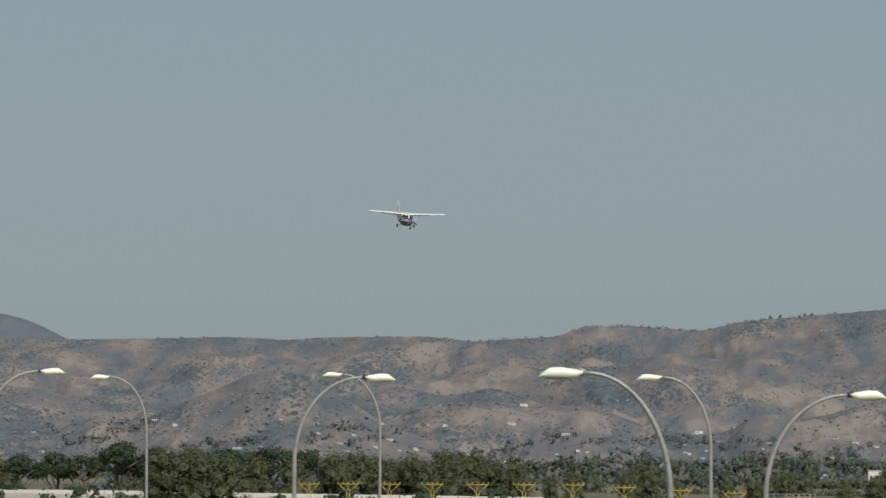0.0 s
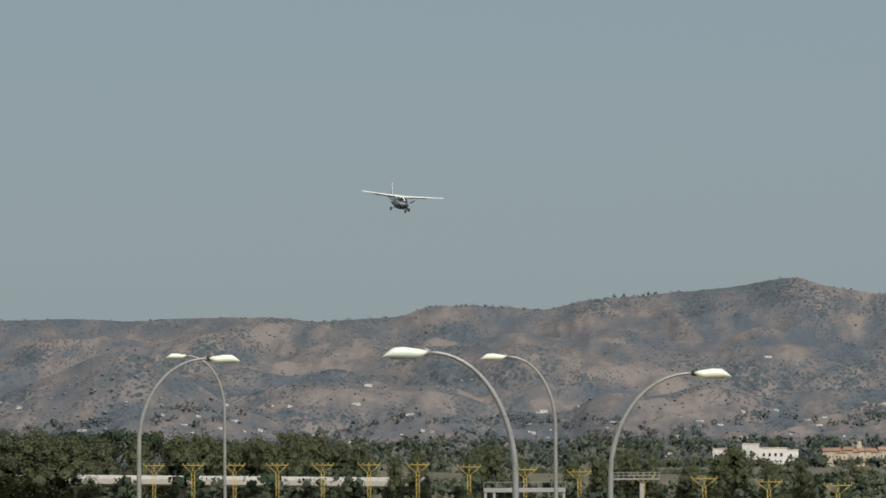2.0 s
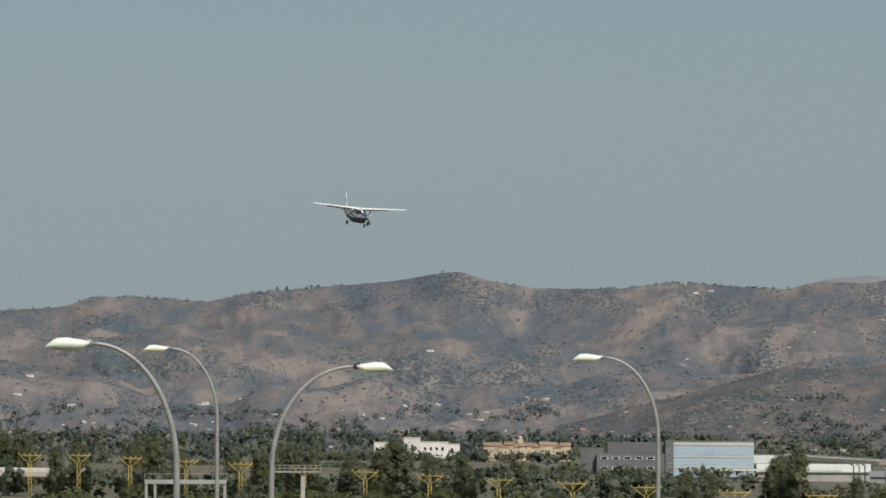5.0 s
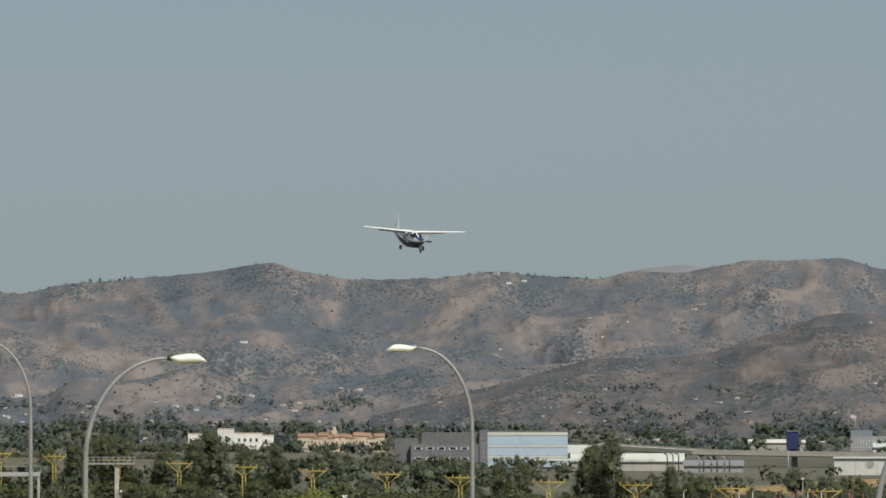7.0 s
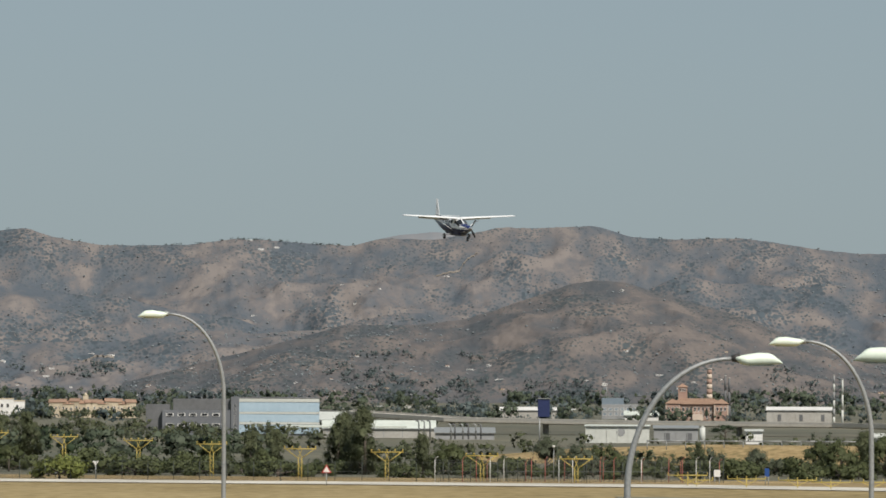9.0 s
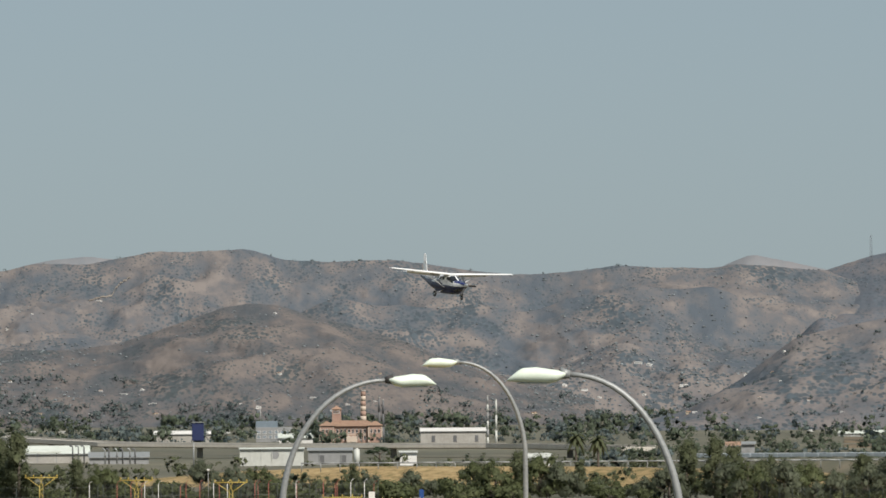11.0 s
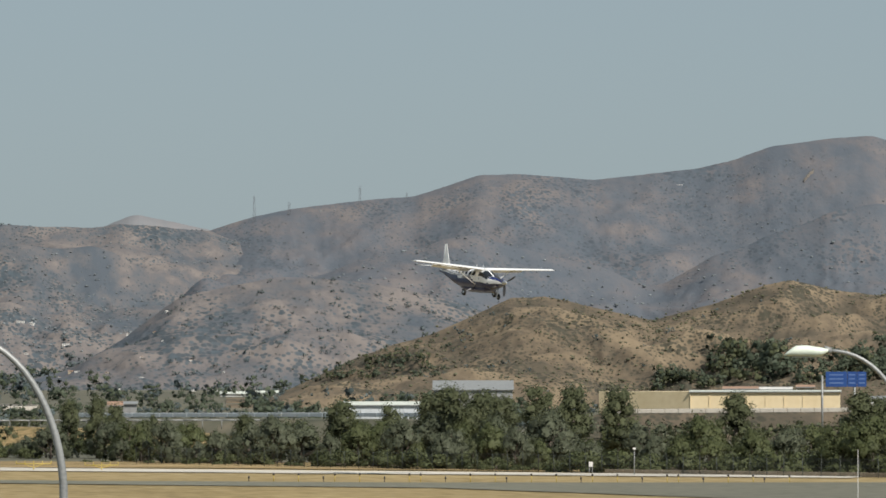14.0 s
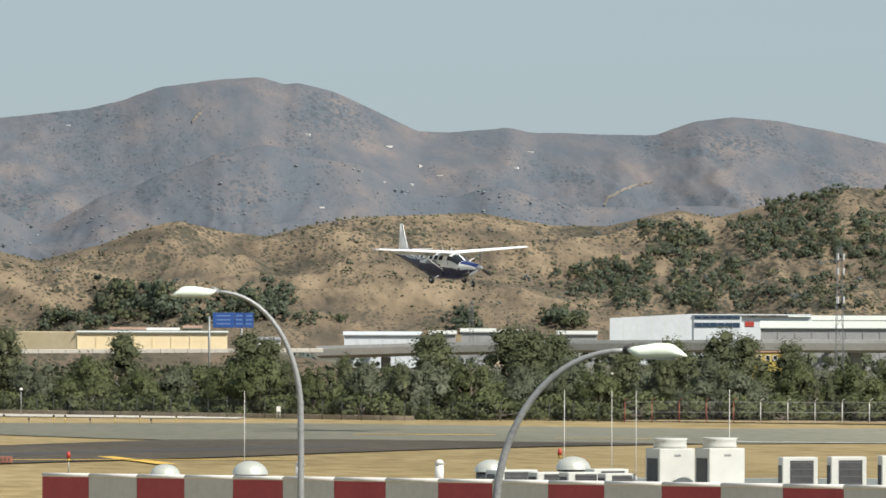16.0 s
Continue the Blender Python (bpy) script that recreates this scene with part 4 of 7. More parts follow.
# trees and shrubs of the middle
for kind, u, e, r in (("euc", 53, -73, 860), ("euc", 100, -57, 850), ("euc", 78, -80, 855), ("euc", 203, -106, 840), ("euc", -102, -99, 850), ("euc", -57, -99, 860), ("round", 253, -121, 850), ("round", 423, -114, 870), ("round", 483, -117, 860), ("round", 523, -118, 880), ("euc", 693, -120, 860), ("round", 730, -135, 850), ("round", 793, -130, 850), ("round", 943, -109, 840), ("euc", 983, -98, 850), ("round", 1023, -103, 845), ("euc", 1093, -114, 850), ("round", 1060, -112, 845), ("round", 905, -120, 850), ("round", 1203, -141, 830), ("euc", 1282, -80, 830), ("euc", 1332, -75, 825), ("euc", 1365, -90, 820), ("round", -166, -114, 860), ("round", 1250, -125, 820)):
    named_tree(kind, u, e, r, 1.25 if kind == "euc" else 1.1)
named_tree("pine", 738, -88, 1240, 1.5)
for k in range(120):
    u = -320 + 1640 * (k + plant.random()) / 120
    named_tree("bush" if k % 3 else "round", u, plant.uniform(-172, -140), 815 + plant.uniform(0, 60), plant.uniform(0.9, 1.4))
# the western groves
for u, e in ((-2156, -18), (-2086, -13), (-2037, -18), (-1977, 7), (-1897, -3), (-1787, -8), (-1707, 2), (-1647, -8), (-2230, -10), (-1930, -20), (-1740, -14)):
    named_tree("pine", u, e, plant.uniform(1120, 1180), plant.uniform(0.9, 1.2))
for u, e in ((-1847, -8), (-1870, -30), (-1820, -34), (-1737, -23), (-1557, -18), (-1600, -20), (-1520, -26), (-1487, -33), (-1403, -15), (-1440, -30), (-1353, -20), (-1310, -34), (-1273, -35), (-2190, -30), (-1670, -28), (-1460, -24), (-1380, -30), (-1580, -30)):
    named_tree("euc", u, e, plant.uniform(1085, 1130), plant.uniform(1.4, 1.9))
for u, e in ((-1900, -20), (-1860, -16), (-1820, -22), (-1780, -26)):
    named_tree("euc", u, e, 1010, 1.9)
for u, e in ((-1173, -50), (-1058, -41), (-1038, -40), (-1080, -55), (-993, -61), (-1215, -60), (-793, -50), (-814, -56), (-764, -60), (-694, -77), (-614, -44), (-640, -60), (-494, -70), (66, -68), (-550, -75), (-900, -70), (-850, -66)):
    named_tree("euc", u, e, plant.uniform(960, 1020), plant.uniform(1.3, 1.7))
members = []
for k in range(110):
    u = -2280 + 2200 * (k + plant.random()) / 110
    r, e = (1070 if u < -1150 else 965) + plant.uniform(0, 60), float(np.interp(u, (-2250, -1300, -900, -560, -200, -100), (-60, -74, -90, -88, -84, -96))) - plant.uniform(0, 26)
    p = at(u, r)
    members.append((p.x, p.y, -0.4, EYE.z + r * e / K + 0.4, plant.uniform(1.0, 1.4)))
for k in range(26):
    u = -2280 + 1080 * (k + plant.random()) / 26
    if k % 3:
        p = at(u, 1010 + plant.uniform(0, 15))
        members.append((p.x, p.y, -0.4, plant.uniform(5.0, 6.6), plant.uniform(0.8, 1.2)))
grove("western_wood", "dense dark wood behind the approach masts", members, [M["hill_wood"], M["pine"]])
for k in range(62):
    u = -2280 + 2200 * (k + plant.random()) / 62
    named_tree("round" if k % 2 else "bush", u, plant.uniform(-158, -122), 850 + plant.uniform(0, 40), plant.uniform(1, 1.4))
tree("bush", -27.7, 787.5, -0.1, 3.1, 1.15, 3)
# groves further out on the plain
members = []
for k in range(1300):
    u = plant.uniform(-2350, 1950)
    r = 1420 + 1850 * plant.random() ** 0.8
    if fractal(np.array([u / 140.0]), np.array([r / 260.0]), 71, 2)[0] < 0.42 and k % 4:
        continue
    p = at(u, r)
    members.append((p.x, p.y, -0.4, plant.uniform(3.0, 5.6) * (1.4 if r > 2300 else 1), plant.uniform(1.0, 1.9)))
for k in range(40):
    u = plant.uniform(1500, 3900)
    p = at(u, plant.uniform(1110, 1300))
    members.append((p.x, p.y, -0.4, plant.uniform(2.5, 4.5), plant.uniform(1.0, 1.6)))
for k in range(260):
    p = at(plant.uniform(1080, 2250), plant.uniform(1060, 1500))
    members.append((p.x, p.y, -0.4, plant.uniform(1.4, 3.6), plant.uniform(1.0, 1.8)))
grove("plain_groves", "scattered dark trees and scrub across the far plain", members, [M["hill_wood"], M["hazy_slope_wood"]])
members = []


def hillside_point(u, e):
    """Where a sight line over the plain meets the golden hills."""
    hu, hr, hz = HILLS[11]
    i = int(np.abs(hu - u).argmin())
    hit = np.nonzero(hz[i] >= EYE.z + hr * e / K)[0]
    return at(u, float(hr[hit[0]]), z=float(hz[i, hit[0]])) if len(hit) else None


# bearings, rises, number, heights, patchiness: woods at the foot of the hills and on their eastern slope
for u0, u1, e0, e1, count, lo, hi, cut in (
        (2423, 2543, -60, -2, 46, 3.0, 5.4, 0), (2683, 2763, -58, -4, 32, 3.0, 5.2, 0), (2543, 2690, -58, -14, 46, 2.6, 4.4, 0), (2314, 2433, -70, -34, 40, 2.0, 3.4, 0),
        (3038, 3095, -74, -40, 14, 2.6, 4.2, 0), (3208, 3273, -64, -40, 20, 2.8, 4.6, 0), (2770, 2860, -60, -44, 14, 1.6, 2.8, 0),
        (3223, 3345, -10, 80, 200, 1.2, 2.6, 0.5), (3333, 3550, -34, 120, 650, 1.4, 2.8, 0.44), (3530, 3990, 60, 186, 1000, 1.4, 2.8, 0.40), (3530, 3990, -30, 75, 460, 1.3, 2.6, 0.47),
        (1643, 1943, -52, -8, 150, 1.2, 2.8, 0.42), (1700, 1963, -5, 57, 70, 0.8, 1.9, 0.5), (2043, 2353, 11, 71, 26, 0.6, 1.5, 0), (2400, 3250, 0, 130, 90, 0.6, 1.5, 0.45)):
    for k in range(count):
        u, e = plant.uniform(u0, u1), plant.uniform(e0, e1)
        if cut and fractal(np.array([u / 55.0]), np.array([e / 38.0]), 91, 3)[0] < cut:
            continue
        p = hillside_point(u, e)
        if p:
            members.append((p.x, p.y, p.z - 0.4, plant.uniform(lo, hi), plant.uniform(1.0, 1.7)))
grove("hillside_wood", "dark pine wood on the slope of the golden hills", members, [M["hill_wood"], M["euc"]])


def palm(u, e, r):
    top = EYE.z + r * e / K
    p = at(u, r)
    ob = thing("palm_tree", pose(p.x, p.y, -0.35, 0, 0, 30 * u), "tall palm tree with a shaggy crown", "palm tree", "palms on the plain")
    h = top - 0.5
    part("trunk", tube(bmesh.new(), [(0, 0, 0), (0.1, 0, h * 0.4), (0.05, 0, h)], [0.24, 0.17, 0.16], 8), M["bark"], ob)
    for k in range(26):
        a, lift = k * 2.4, 0.9 - 1.9 * (k / 26)
        bm = bmesh.new()
        prev = None
        for i in range(7):
            s = i / 6
            d = 1.7 * s
            z = h + lift * d - 0.42 * d * d
            w = 0.30 * math.sin(math.pi * min(1, s * 0.85 + 0.12))
            c = Vector((math.cos(a) * d, math.sin(a) * d, z))
            q = Vector((-math.sin(a), math.cos(a), 0)) * w
            row = [bm.verts.new(c - q - Vector((0, 0, w * 0.4))), bm.verts.new(c), bm.verts.new(c + q - Vector((0, 0, w * 0.4)))]
            if prev:
                bm.faces.new((prev[0], prev[1], row[1], row[0]))
                bm.faces.new((prev[1], prev[2], row[2], row[1]))
            prev = row
        part("frond", bm, M["euc"], ob)
    return ob


members = []
for k in range(190):
    p = at(plant.uniform(120, 1620), plant.uniform(880, 1000) if k % 3 else plant.uniform(1020, 1220))
    members.append((p.x, p.y, -0.3, plant.uniform(1.2, 3.2), plant.uniform(1.2, 2.2)))
for k in range(520):
    p = at(plant.uniform(-1500, 100), plant.uniform(1050, 1500))
    members.append((p.x, p.y, 0.0, plant.uniform(1.2, 3.6), plant.uniform(1.0, 2.2)))
for k in range(70):
    p = at(plant.uniform(3150, 3950), plant.uniform(1000, 1180))
    members.append((p.x, p.y, -0.2, plant.uniform(2.6, 4.6), plant.uniform(1.0, 1.5)))
for k in range(70):
    u = plant.uniform(2130, 2960)
    r = plant.uniform(985, 996) - 10
    p = at(u, r)
    members.append((p.x, p.y, -0.3, plant.uniform(1.6, 3.4), plant.uniform(1.0, 1.6)))
for k in range(130):
    p = at(plant.uniform(-760, -250), plant.uniform(1790, 1865))
    members.append((p.x, p.y, -0.3, plant.uniform(1.5, 3.3), plant.uniform(1.0, 1.8)))
grove("roadside_scrub", "green and olive scrub between the roads", members)
palm(1087, -62, 960)
palm(1125, -68, 950)


def shrubs(name, label, which, count, low, high, mat, seed, patch, s_lo=0.02, s_hi=1.0, cut=0.45, leafy=False):
    """Scattered low shrubs on one hillside, thicker in patches."""
    rng = np.random.default_rng(seed)
    hu, hr, hz = HILLS[which]
    nr = len(hr) - 9
    i = rng.integers(1, len(hu) - 1, count * 4)
    j = (nr * (s_lo + (s_hi - s_lo) * rng.random(count * 4))).astype(int)
    x, y, z = hr[j] * np.sin(hu[i] / K), hr[j] * np.cos(hu[i] / K), hz[i, j]
    keep = (fractal(x / patch, z * 1.4 / patch, seed + 5, 3) > cut + 0.12 * rng.normal(size=len(x))) & (z > 0.5)
    x, y, z = x[keep][:count], y[keep][:count], z[keep][:count]
    n = len(x)
    base, tris = BALL, BALL_FACES
    size = low + (high - low) * rng.random(n) ** 2.2
    if leafy:
        return grove(name, label, [(a, b, c - 0.2, 0.2 + 1.9 * q, rng.uniform(1.0, 1.5)) for a, b, c, q in zip(x, y, z, size)], [M["hazy_slope_wood"], M["hazy_slope_wood"]], 60)
    pts = base[None] * (1 + 0.5 * (rng.random((n, len(base), 1)) - 0.5)) * size[:, None, None] * np.array((1.1, 1.1, 0.75))
    pts = pts + (np.stack([x, y, z + size * 0.3], -1) + rng.normal(size=(n, 3)) * np.array((2.0, 0, 0)))[:, None]
    faces = (tris[None] + (np.arange(n) * len(base))[:, None, None]).reshape(-1, 3)
    ob = mesh_object(name, pts.reshape(-1, 3).tolist(), faces.tolist(), mat, smooth=True)
    tagged(ob, label, "shrubs", kind="stuff")


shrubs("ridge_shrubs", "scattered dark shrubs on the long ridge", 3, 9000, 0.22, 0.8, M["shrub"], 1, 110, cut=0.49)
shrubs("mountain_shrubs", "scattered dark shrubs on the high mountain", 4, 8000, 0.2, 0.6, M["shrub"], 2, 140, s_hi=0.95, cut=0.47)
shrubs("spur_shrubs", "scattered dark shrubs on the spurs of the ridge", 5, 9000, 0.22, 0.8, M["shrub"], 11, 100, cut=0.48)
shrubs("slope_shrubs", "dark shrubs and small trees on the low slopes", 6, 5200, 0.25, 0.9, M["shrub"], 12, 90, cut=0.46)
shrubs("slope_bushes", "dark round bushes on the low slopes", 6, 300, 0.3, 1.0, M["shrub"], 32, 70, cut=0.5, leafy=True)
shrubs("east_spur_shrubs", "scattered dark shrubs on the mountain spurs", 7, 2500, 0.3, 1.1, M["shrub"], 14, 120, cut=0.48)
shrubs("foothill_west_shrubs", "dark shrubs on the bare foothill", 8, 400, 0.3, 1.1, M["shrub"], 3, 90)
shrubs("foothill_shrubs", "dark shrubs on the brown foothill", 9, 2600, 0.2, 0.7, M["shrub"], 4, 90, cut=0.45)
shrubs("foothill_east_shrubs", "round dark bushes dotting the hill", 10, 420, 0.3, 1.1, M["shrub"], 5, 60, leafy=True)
shrubs("ochre_hill_shrubs", "olive-brown shrubs scattered over dry grass", 11, 6500, 0.14, 0.48, M["dry_shrub"], 6, 30, s_lo=0.1, cut=0.49)
shrubs("ochre_hill_bushes", "dark bushes on the golden hills", 11, 200, 0.4, 1.1, M["shrub"], 8, 60, cut=0.5, leafy=True)


def slope_point(u, e):
    """The nearest hillside that a sight line meets."""
    best = None
    for hu, hr, hz in HILLS[3:10]:
        if hu[0] < u < hu[-1]:
            i = int(np.abs(hu - u).argmin())
            hit = np.nonzero(hz[i] >= EYE.z + hr * e / K)[0]
            if len(hit) and (best is None or hr[hit[0]] < best[0]):
                best = float(hr[hit[0]]), float(hz[i, hit[0]])
    if e < -20 and (best is None or best[0] > -12.3 * K / e):
        best = -12.3 * K / e, -0.3
    return best


# gardens and groves between the houses at the foot of the ridge, thinning out upwards
members = []
for k in range(7000):
    u = plant.uniform(-2350, 1950)
    e = -84 + 115 * plant.random() ** 1.5
    if fractal(np.array([u / 120.0]), np.array([e / 26.0]), 57, 3)[0] < 0.43 + 0.0022 * (e + 84):
        continue
    hit = slope_point(u, e)
    if hit and hit[0] < 5200:
        p = at(u, hit[0], z=hit[1])
        h = plant.uniform(1.2, 3.4) * hit[0] / 2600
        members.append((p.x, p.y, p.z - 0.3, h, plant.uniform(1.1, 2.1)))
grove("village_trees", "dark trees and gardens among the hillside houses", members, [M["hazy_slope_wood"], M["hazy_slope_wood"]], 40)


# trees along the skyline of the ridge
members = []
crest_u, crest_r, crest_z = HILLS[3]
crest_row = len(crest_r) - 10
for k in range(150):
    u = (-825, -807, -772, -764, -752)[k] if k < 5 else plant.choice((plant.uniform(-1180, -700), plant.uniform(-260, 60), plant.uniform(-2000, 1300)))
    i = int(np.abs(crest_u - u).argmin())
    p = at(u, float(crest_r[crest_row]) - 1, z=float(crest_z[i, crest_row]) - 0.4)
    members.append((p.x, p.y, p.z, 3.2 if k < 5 else plant.uniform(0.9, 2.0), 0.7 if k < 5 else plant.uniform(1.2, 2.4)))
grove("crest_trees", "small dark trees along the skyline of the ridge", members, [M["hazy_slope_wood"], M["hill_wood"]], 50)


def dirt_track(label, line, width):
    """A pale unmade road that follows the slope."""
    pts = []
    for (u0, e0), (u1, e1) in zip(line, line[1:]):
        for k in range(10):
            u, e = u0 + (u1 - u0) * k / 10, e0 + (e1 - e0) * k / 10 + 1.2 * noise.noise((u0 + k, e0 * 0.3, 4.0))
            hit = slope_point(u, e)
            if hit:
                pts.append(at(u, hit[0], z=hit[1]))
    verts, faces = [], []
    for k, p in enumerate(pts):
        w = width * (0.75 + 0.5 * abs(noise.noise((k * 0.4, 1.0, 2.0))))
        verts += [p + Vector((0, -2.0, -w * 0.5)), p + Vector((0, -2.0, w * 0.7)), p + Vector((0, 6.0, w * 0.7))]
    for k in range(len(pts) - 1):
        if (pts[k + 1] - pts[k]).length < 60:
            a = k * 3
            faces += [(a, a + 3, a + 4, a + 1), (a + 1, a + 4, a + 5, a + 2)]
    return tagged(mesh_object("dirt_track", verts, faces, M["dusty_earth"]), label, "track", kind="structure")


dirt_track("pale winding dirt track on the ridge", [(226, 171), (266, 179), (281, 201), (301, 211)], 0.8)
dirt_track("short pale dirt track above the houses", [(-399, 16), (-374, 26), (-340, 24)], 0.9)
dirt_track("pale dirt track climbing the high mountain", [(3312, 154), (3319, 169), (3364, 189), (3400, 197)], 1.1)
dirt_track("pale rocky scar near the summit", [(2582, 299), (2590, 310), (2600, 318)], 1.4)
dirt_track("pale dirt road rising across the foothill", [(1520, -42), (1598, -23), (1658, -3), (1700, 6)], 0.9)
dirt_track("dirt track between bushes on the foothill", [(1653, 77), (1680, 86), (1703, 102)], 0.8)

# ---- buildings ----
def span(u0, u1, r):
    return (u1 - u0) * r / K


def high(e, r):
    return EYE.z + r * e / K


def window_part(parent, x, y, z, w, h, mat="dark_glass", name="window", shared={}):
    """A framed pane set a little proud of a wall that faces -Y."""
    key = (round(w, 2), round(h, 2), mat)
    if key not in shared:
        bm = bmesh.new()
        box(bm, 0, 0, 0, w, 0.06, h, slot=0)
        for sx in (-1, 1):
            box(bm, sx * w / 2, -0.02, 0, w * 0.12, 0.1, h * 1.08, slot=1)
        box(bm, 0, -0.02, h / 2, w * 1.1, 0.1, h * 0.1, slot=1)
        box(bm, 0, -0.03, -h / 2, w * 1.2, 0.14, h * 0.1, slot=1)
        me = bpy.data.meshes.new(name)
        bm.to_mesh(me)
        bm.free()
        me.materials.append(M[mat])
        me.materials.append(M["render_white"])
        shared[key] = me
    o = new(name, shared[key])
    o.parent = parent
    o.location = (x, y, z)
    return o


def roof_gable(bm, w, d, z, h, eave=0.3, slot=0):
    a = [(-w / 2 - eave, -d / 2 - eave, z), (w / 2 + eave, -d / 2 - eave, z), (w / 2 + eave, d / 2 + eave, z), (-w / 2 - eave, d / 2 + eave, z), (-w / 2 - eave, 0, z + h), (w / 2 + eave, 0, z + h)]
    low = [(x, y, q - 0.12) for x, y, q in a]
    v = [bm.verts.new(p) for p in a + low]
    for f in ((0, 1, 5, 4), (2, 3, 4, 5), (0, 4, 10, 6), (4, 3, 9, 10), (1, 7, 11, 5), (5, 11, 8, 2), (0, 6, 7, 1), (3, 2, 8, 9), (6, 10, 11, 7), (8, 11, 10, 9)):
        bm.faces.new([v[k] for k in f]).material_index = slot
    bmesh.ops.recalc_face_normals(bm, faces=bm.faces[:])
    return bm


def roof_hip(bm, w, d, z, h, eave=0.3):
    k = min(w, d) / 2 * 0.9
    a = [(-w / 2 - eave, -d / 2 - eave, z), (w / 2 + eave, -d / 2 - eave, z), (w / 2 + eave, d / 2 + eave, z), (-w / 2 - eave, d / 2 + eave, z), (-w / 2 + k, 0, z + h), (w / 2 - k, 0, z + h)]
    v = [bm.verts.new(p) for p in a]
    for f in ((0, 1, 5, 4), (1, 2, 5), (2, 3, 4, 5), (3, 0, 4), (3, 2, 1, 0)):
        bm.faces.new([v[q] for q in f])
    return bm


def gable_walls(bm, w, d, h, g):
    v = [bm.verts.new(p) for p in ((-w / 2, -d / 2, -1.5), (w / 2, -d / 2, -1.5), (w / 2, d / 2, -1.5), (-w / 2, d / 2, -1.5), (-w / 2, -d / 2, h), (w / 2, -d / 2, h), (w / 2, d / 2, h), (-w / 2, d / 2, h), (-w / 2, 0, h + g), (w / 2, 0, h + g))]
    for f in ((0, 1, 5, 4), (1, 2, 6, 9, 5), (2, 3, 7, 6), (3, 0, 4, 8, 7)):
        bm.faces.new([v[k] for k in f])
    return bm


def make_house(kind):
    white = kind in (0, 1, 3)
    ob = thing("house", pose(0, 0, -200), ("white-rendered country house with terracotta roof", "flat-roofed white country house among shrubs", "cream country house with terracotta roof", "long white farm building with a pale roof")[kind], "house", "houses on the hills")
    w, d, h = ((4.2, 3.4, 2.1), (4.0, 3.6, 2.5), (5.0, 3.6, 2.2), (6.4, 3.0, 1.7))[kind]
    wall = M["render_white"] if white else M["cream"]
    if kind == 1:
        bm = bmesh.new()
        box(bm, 0, 0, h / 2 - 0.75, w, d, h + 1.5)
        part("wall", bm, wall, ob)
        bm = bmesh.new()
        box(bm, 0, 0, h + 0.06, w + 0.24, d + 0.24, 0.16, 0.03)
        part("roof", bm, M["pale_concrete"], ob)
        bm = bmesh.new()
        box(bm, -w * 0.2, 0.3, h + 0.6, w * 0.4, d * 0.5, 1.0, 0.03)
        part("roof_room", bm, wall, ob)
    else:
        g = 0.8 if kind != 3 else 0.5
        part("wall", gable_walls(bmesh.new(), w, d, h, g), wall, ob)
        part("roof", roof_gable(bmesh.new(), w, d, h, g + 0.1, 0.25), M["terracotta"] if kind != 3 else M["pale_concrete"], ob)
        bm = bmesh.new()
        box(bm, w * 0.25, 0.5, h + g, 0.4, 0.4, 0.9, 0.03)
        part("chimney", bm, wall, ob)
    for x in (-0.3, 0.3):
        window_part(ob, w * x, -d / 2 - 0.02, h * 0.55, 0.7, 0.8)
    bm = bmesh.new()
    box(bm, 0, -d / 2 - 0.02, h * 0.36, 0.7, 0.08, 1.5, 0.01)
    part("door", bm, M["bark"], ob)
    return ob


HOUSES_WEST = ((-1262, 63), (-1282, 23), (-1399, 24), (-1587, -8), (-1627, 12), (-1562, 7), (-1497, 2), (-1452, -21), (-1292, -42), (-1187, 5), (-1092, 71), (-1072, 68), (-958, 13), (-818, -6), (-648, -56), (-1877, 25), (-1912, 34), (-1767, -15), (-1202, -47), (-972, -22), (-828, -7), (-708, -2), (-638, -17), (-598, 10), (-539, 7))
HOUSES_MID = ((-979, -10), (-952, 14), (-814, -10), (-674, -5), (-714, -35), (-464, -11), (-484, -1), (-349, 26), (-384, 26), (-95, 91), (-554, 111), (-224, 42), (85, 119), (125, 142), (60, 146), (-105, 225), (-85, 216), (-57, 214), (244, 167), (320, 10), (555, 141), (220, -60), (287, 2), (227, -36))
HOUSES_EAST = ((1217, 49), (1197, 42), (1067, 8), (1207, -10), (1297, -38), (1387, 26), (1457, 65), (1556, -45), (1277, 7), (127, -62), (177, -62), (277, -60), (467, -64), (1127, -47), (1366, -66), (1540, -70), (1500, -68), (2813, 141), (2883, 209), (2788, 274), (2364, 285))
HOUSES_HIGH = ((2869, 213), (2987, 219), (3022, 204), (2810, 247), (2787, 274), (3007, 252), (3042, 262), (3182, 246), (2932, 247), (3157, 220), (2922, 194), (2972, 189))
house_kinds = [make_house(k) for k in range(4)]
build_rng = random.Random(5)
extra = []
for k in range(110):
    u = build_rng.uniform(-2250, 1500)
    extra.append((u, build_rng.uniform(-72, -18) if k % 5 else build_rng.uniform(-15, 40)))
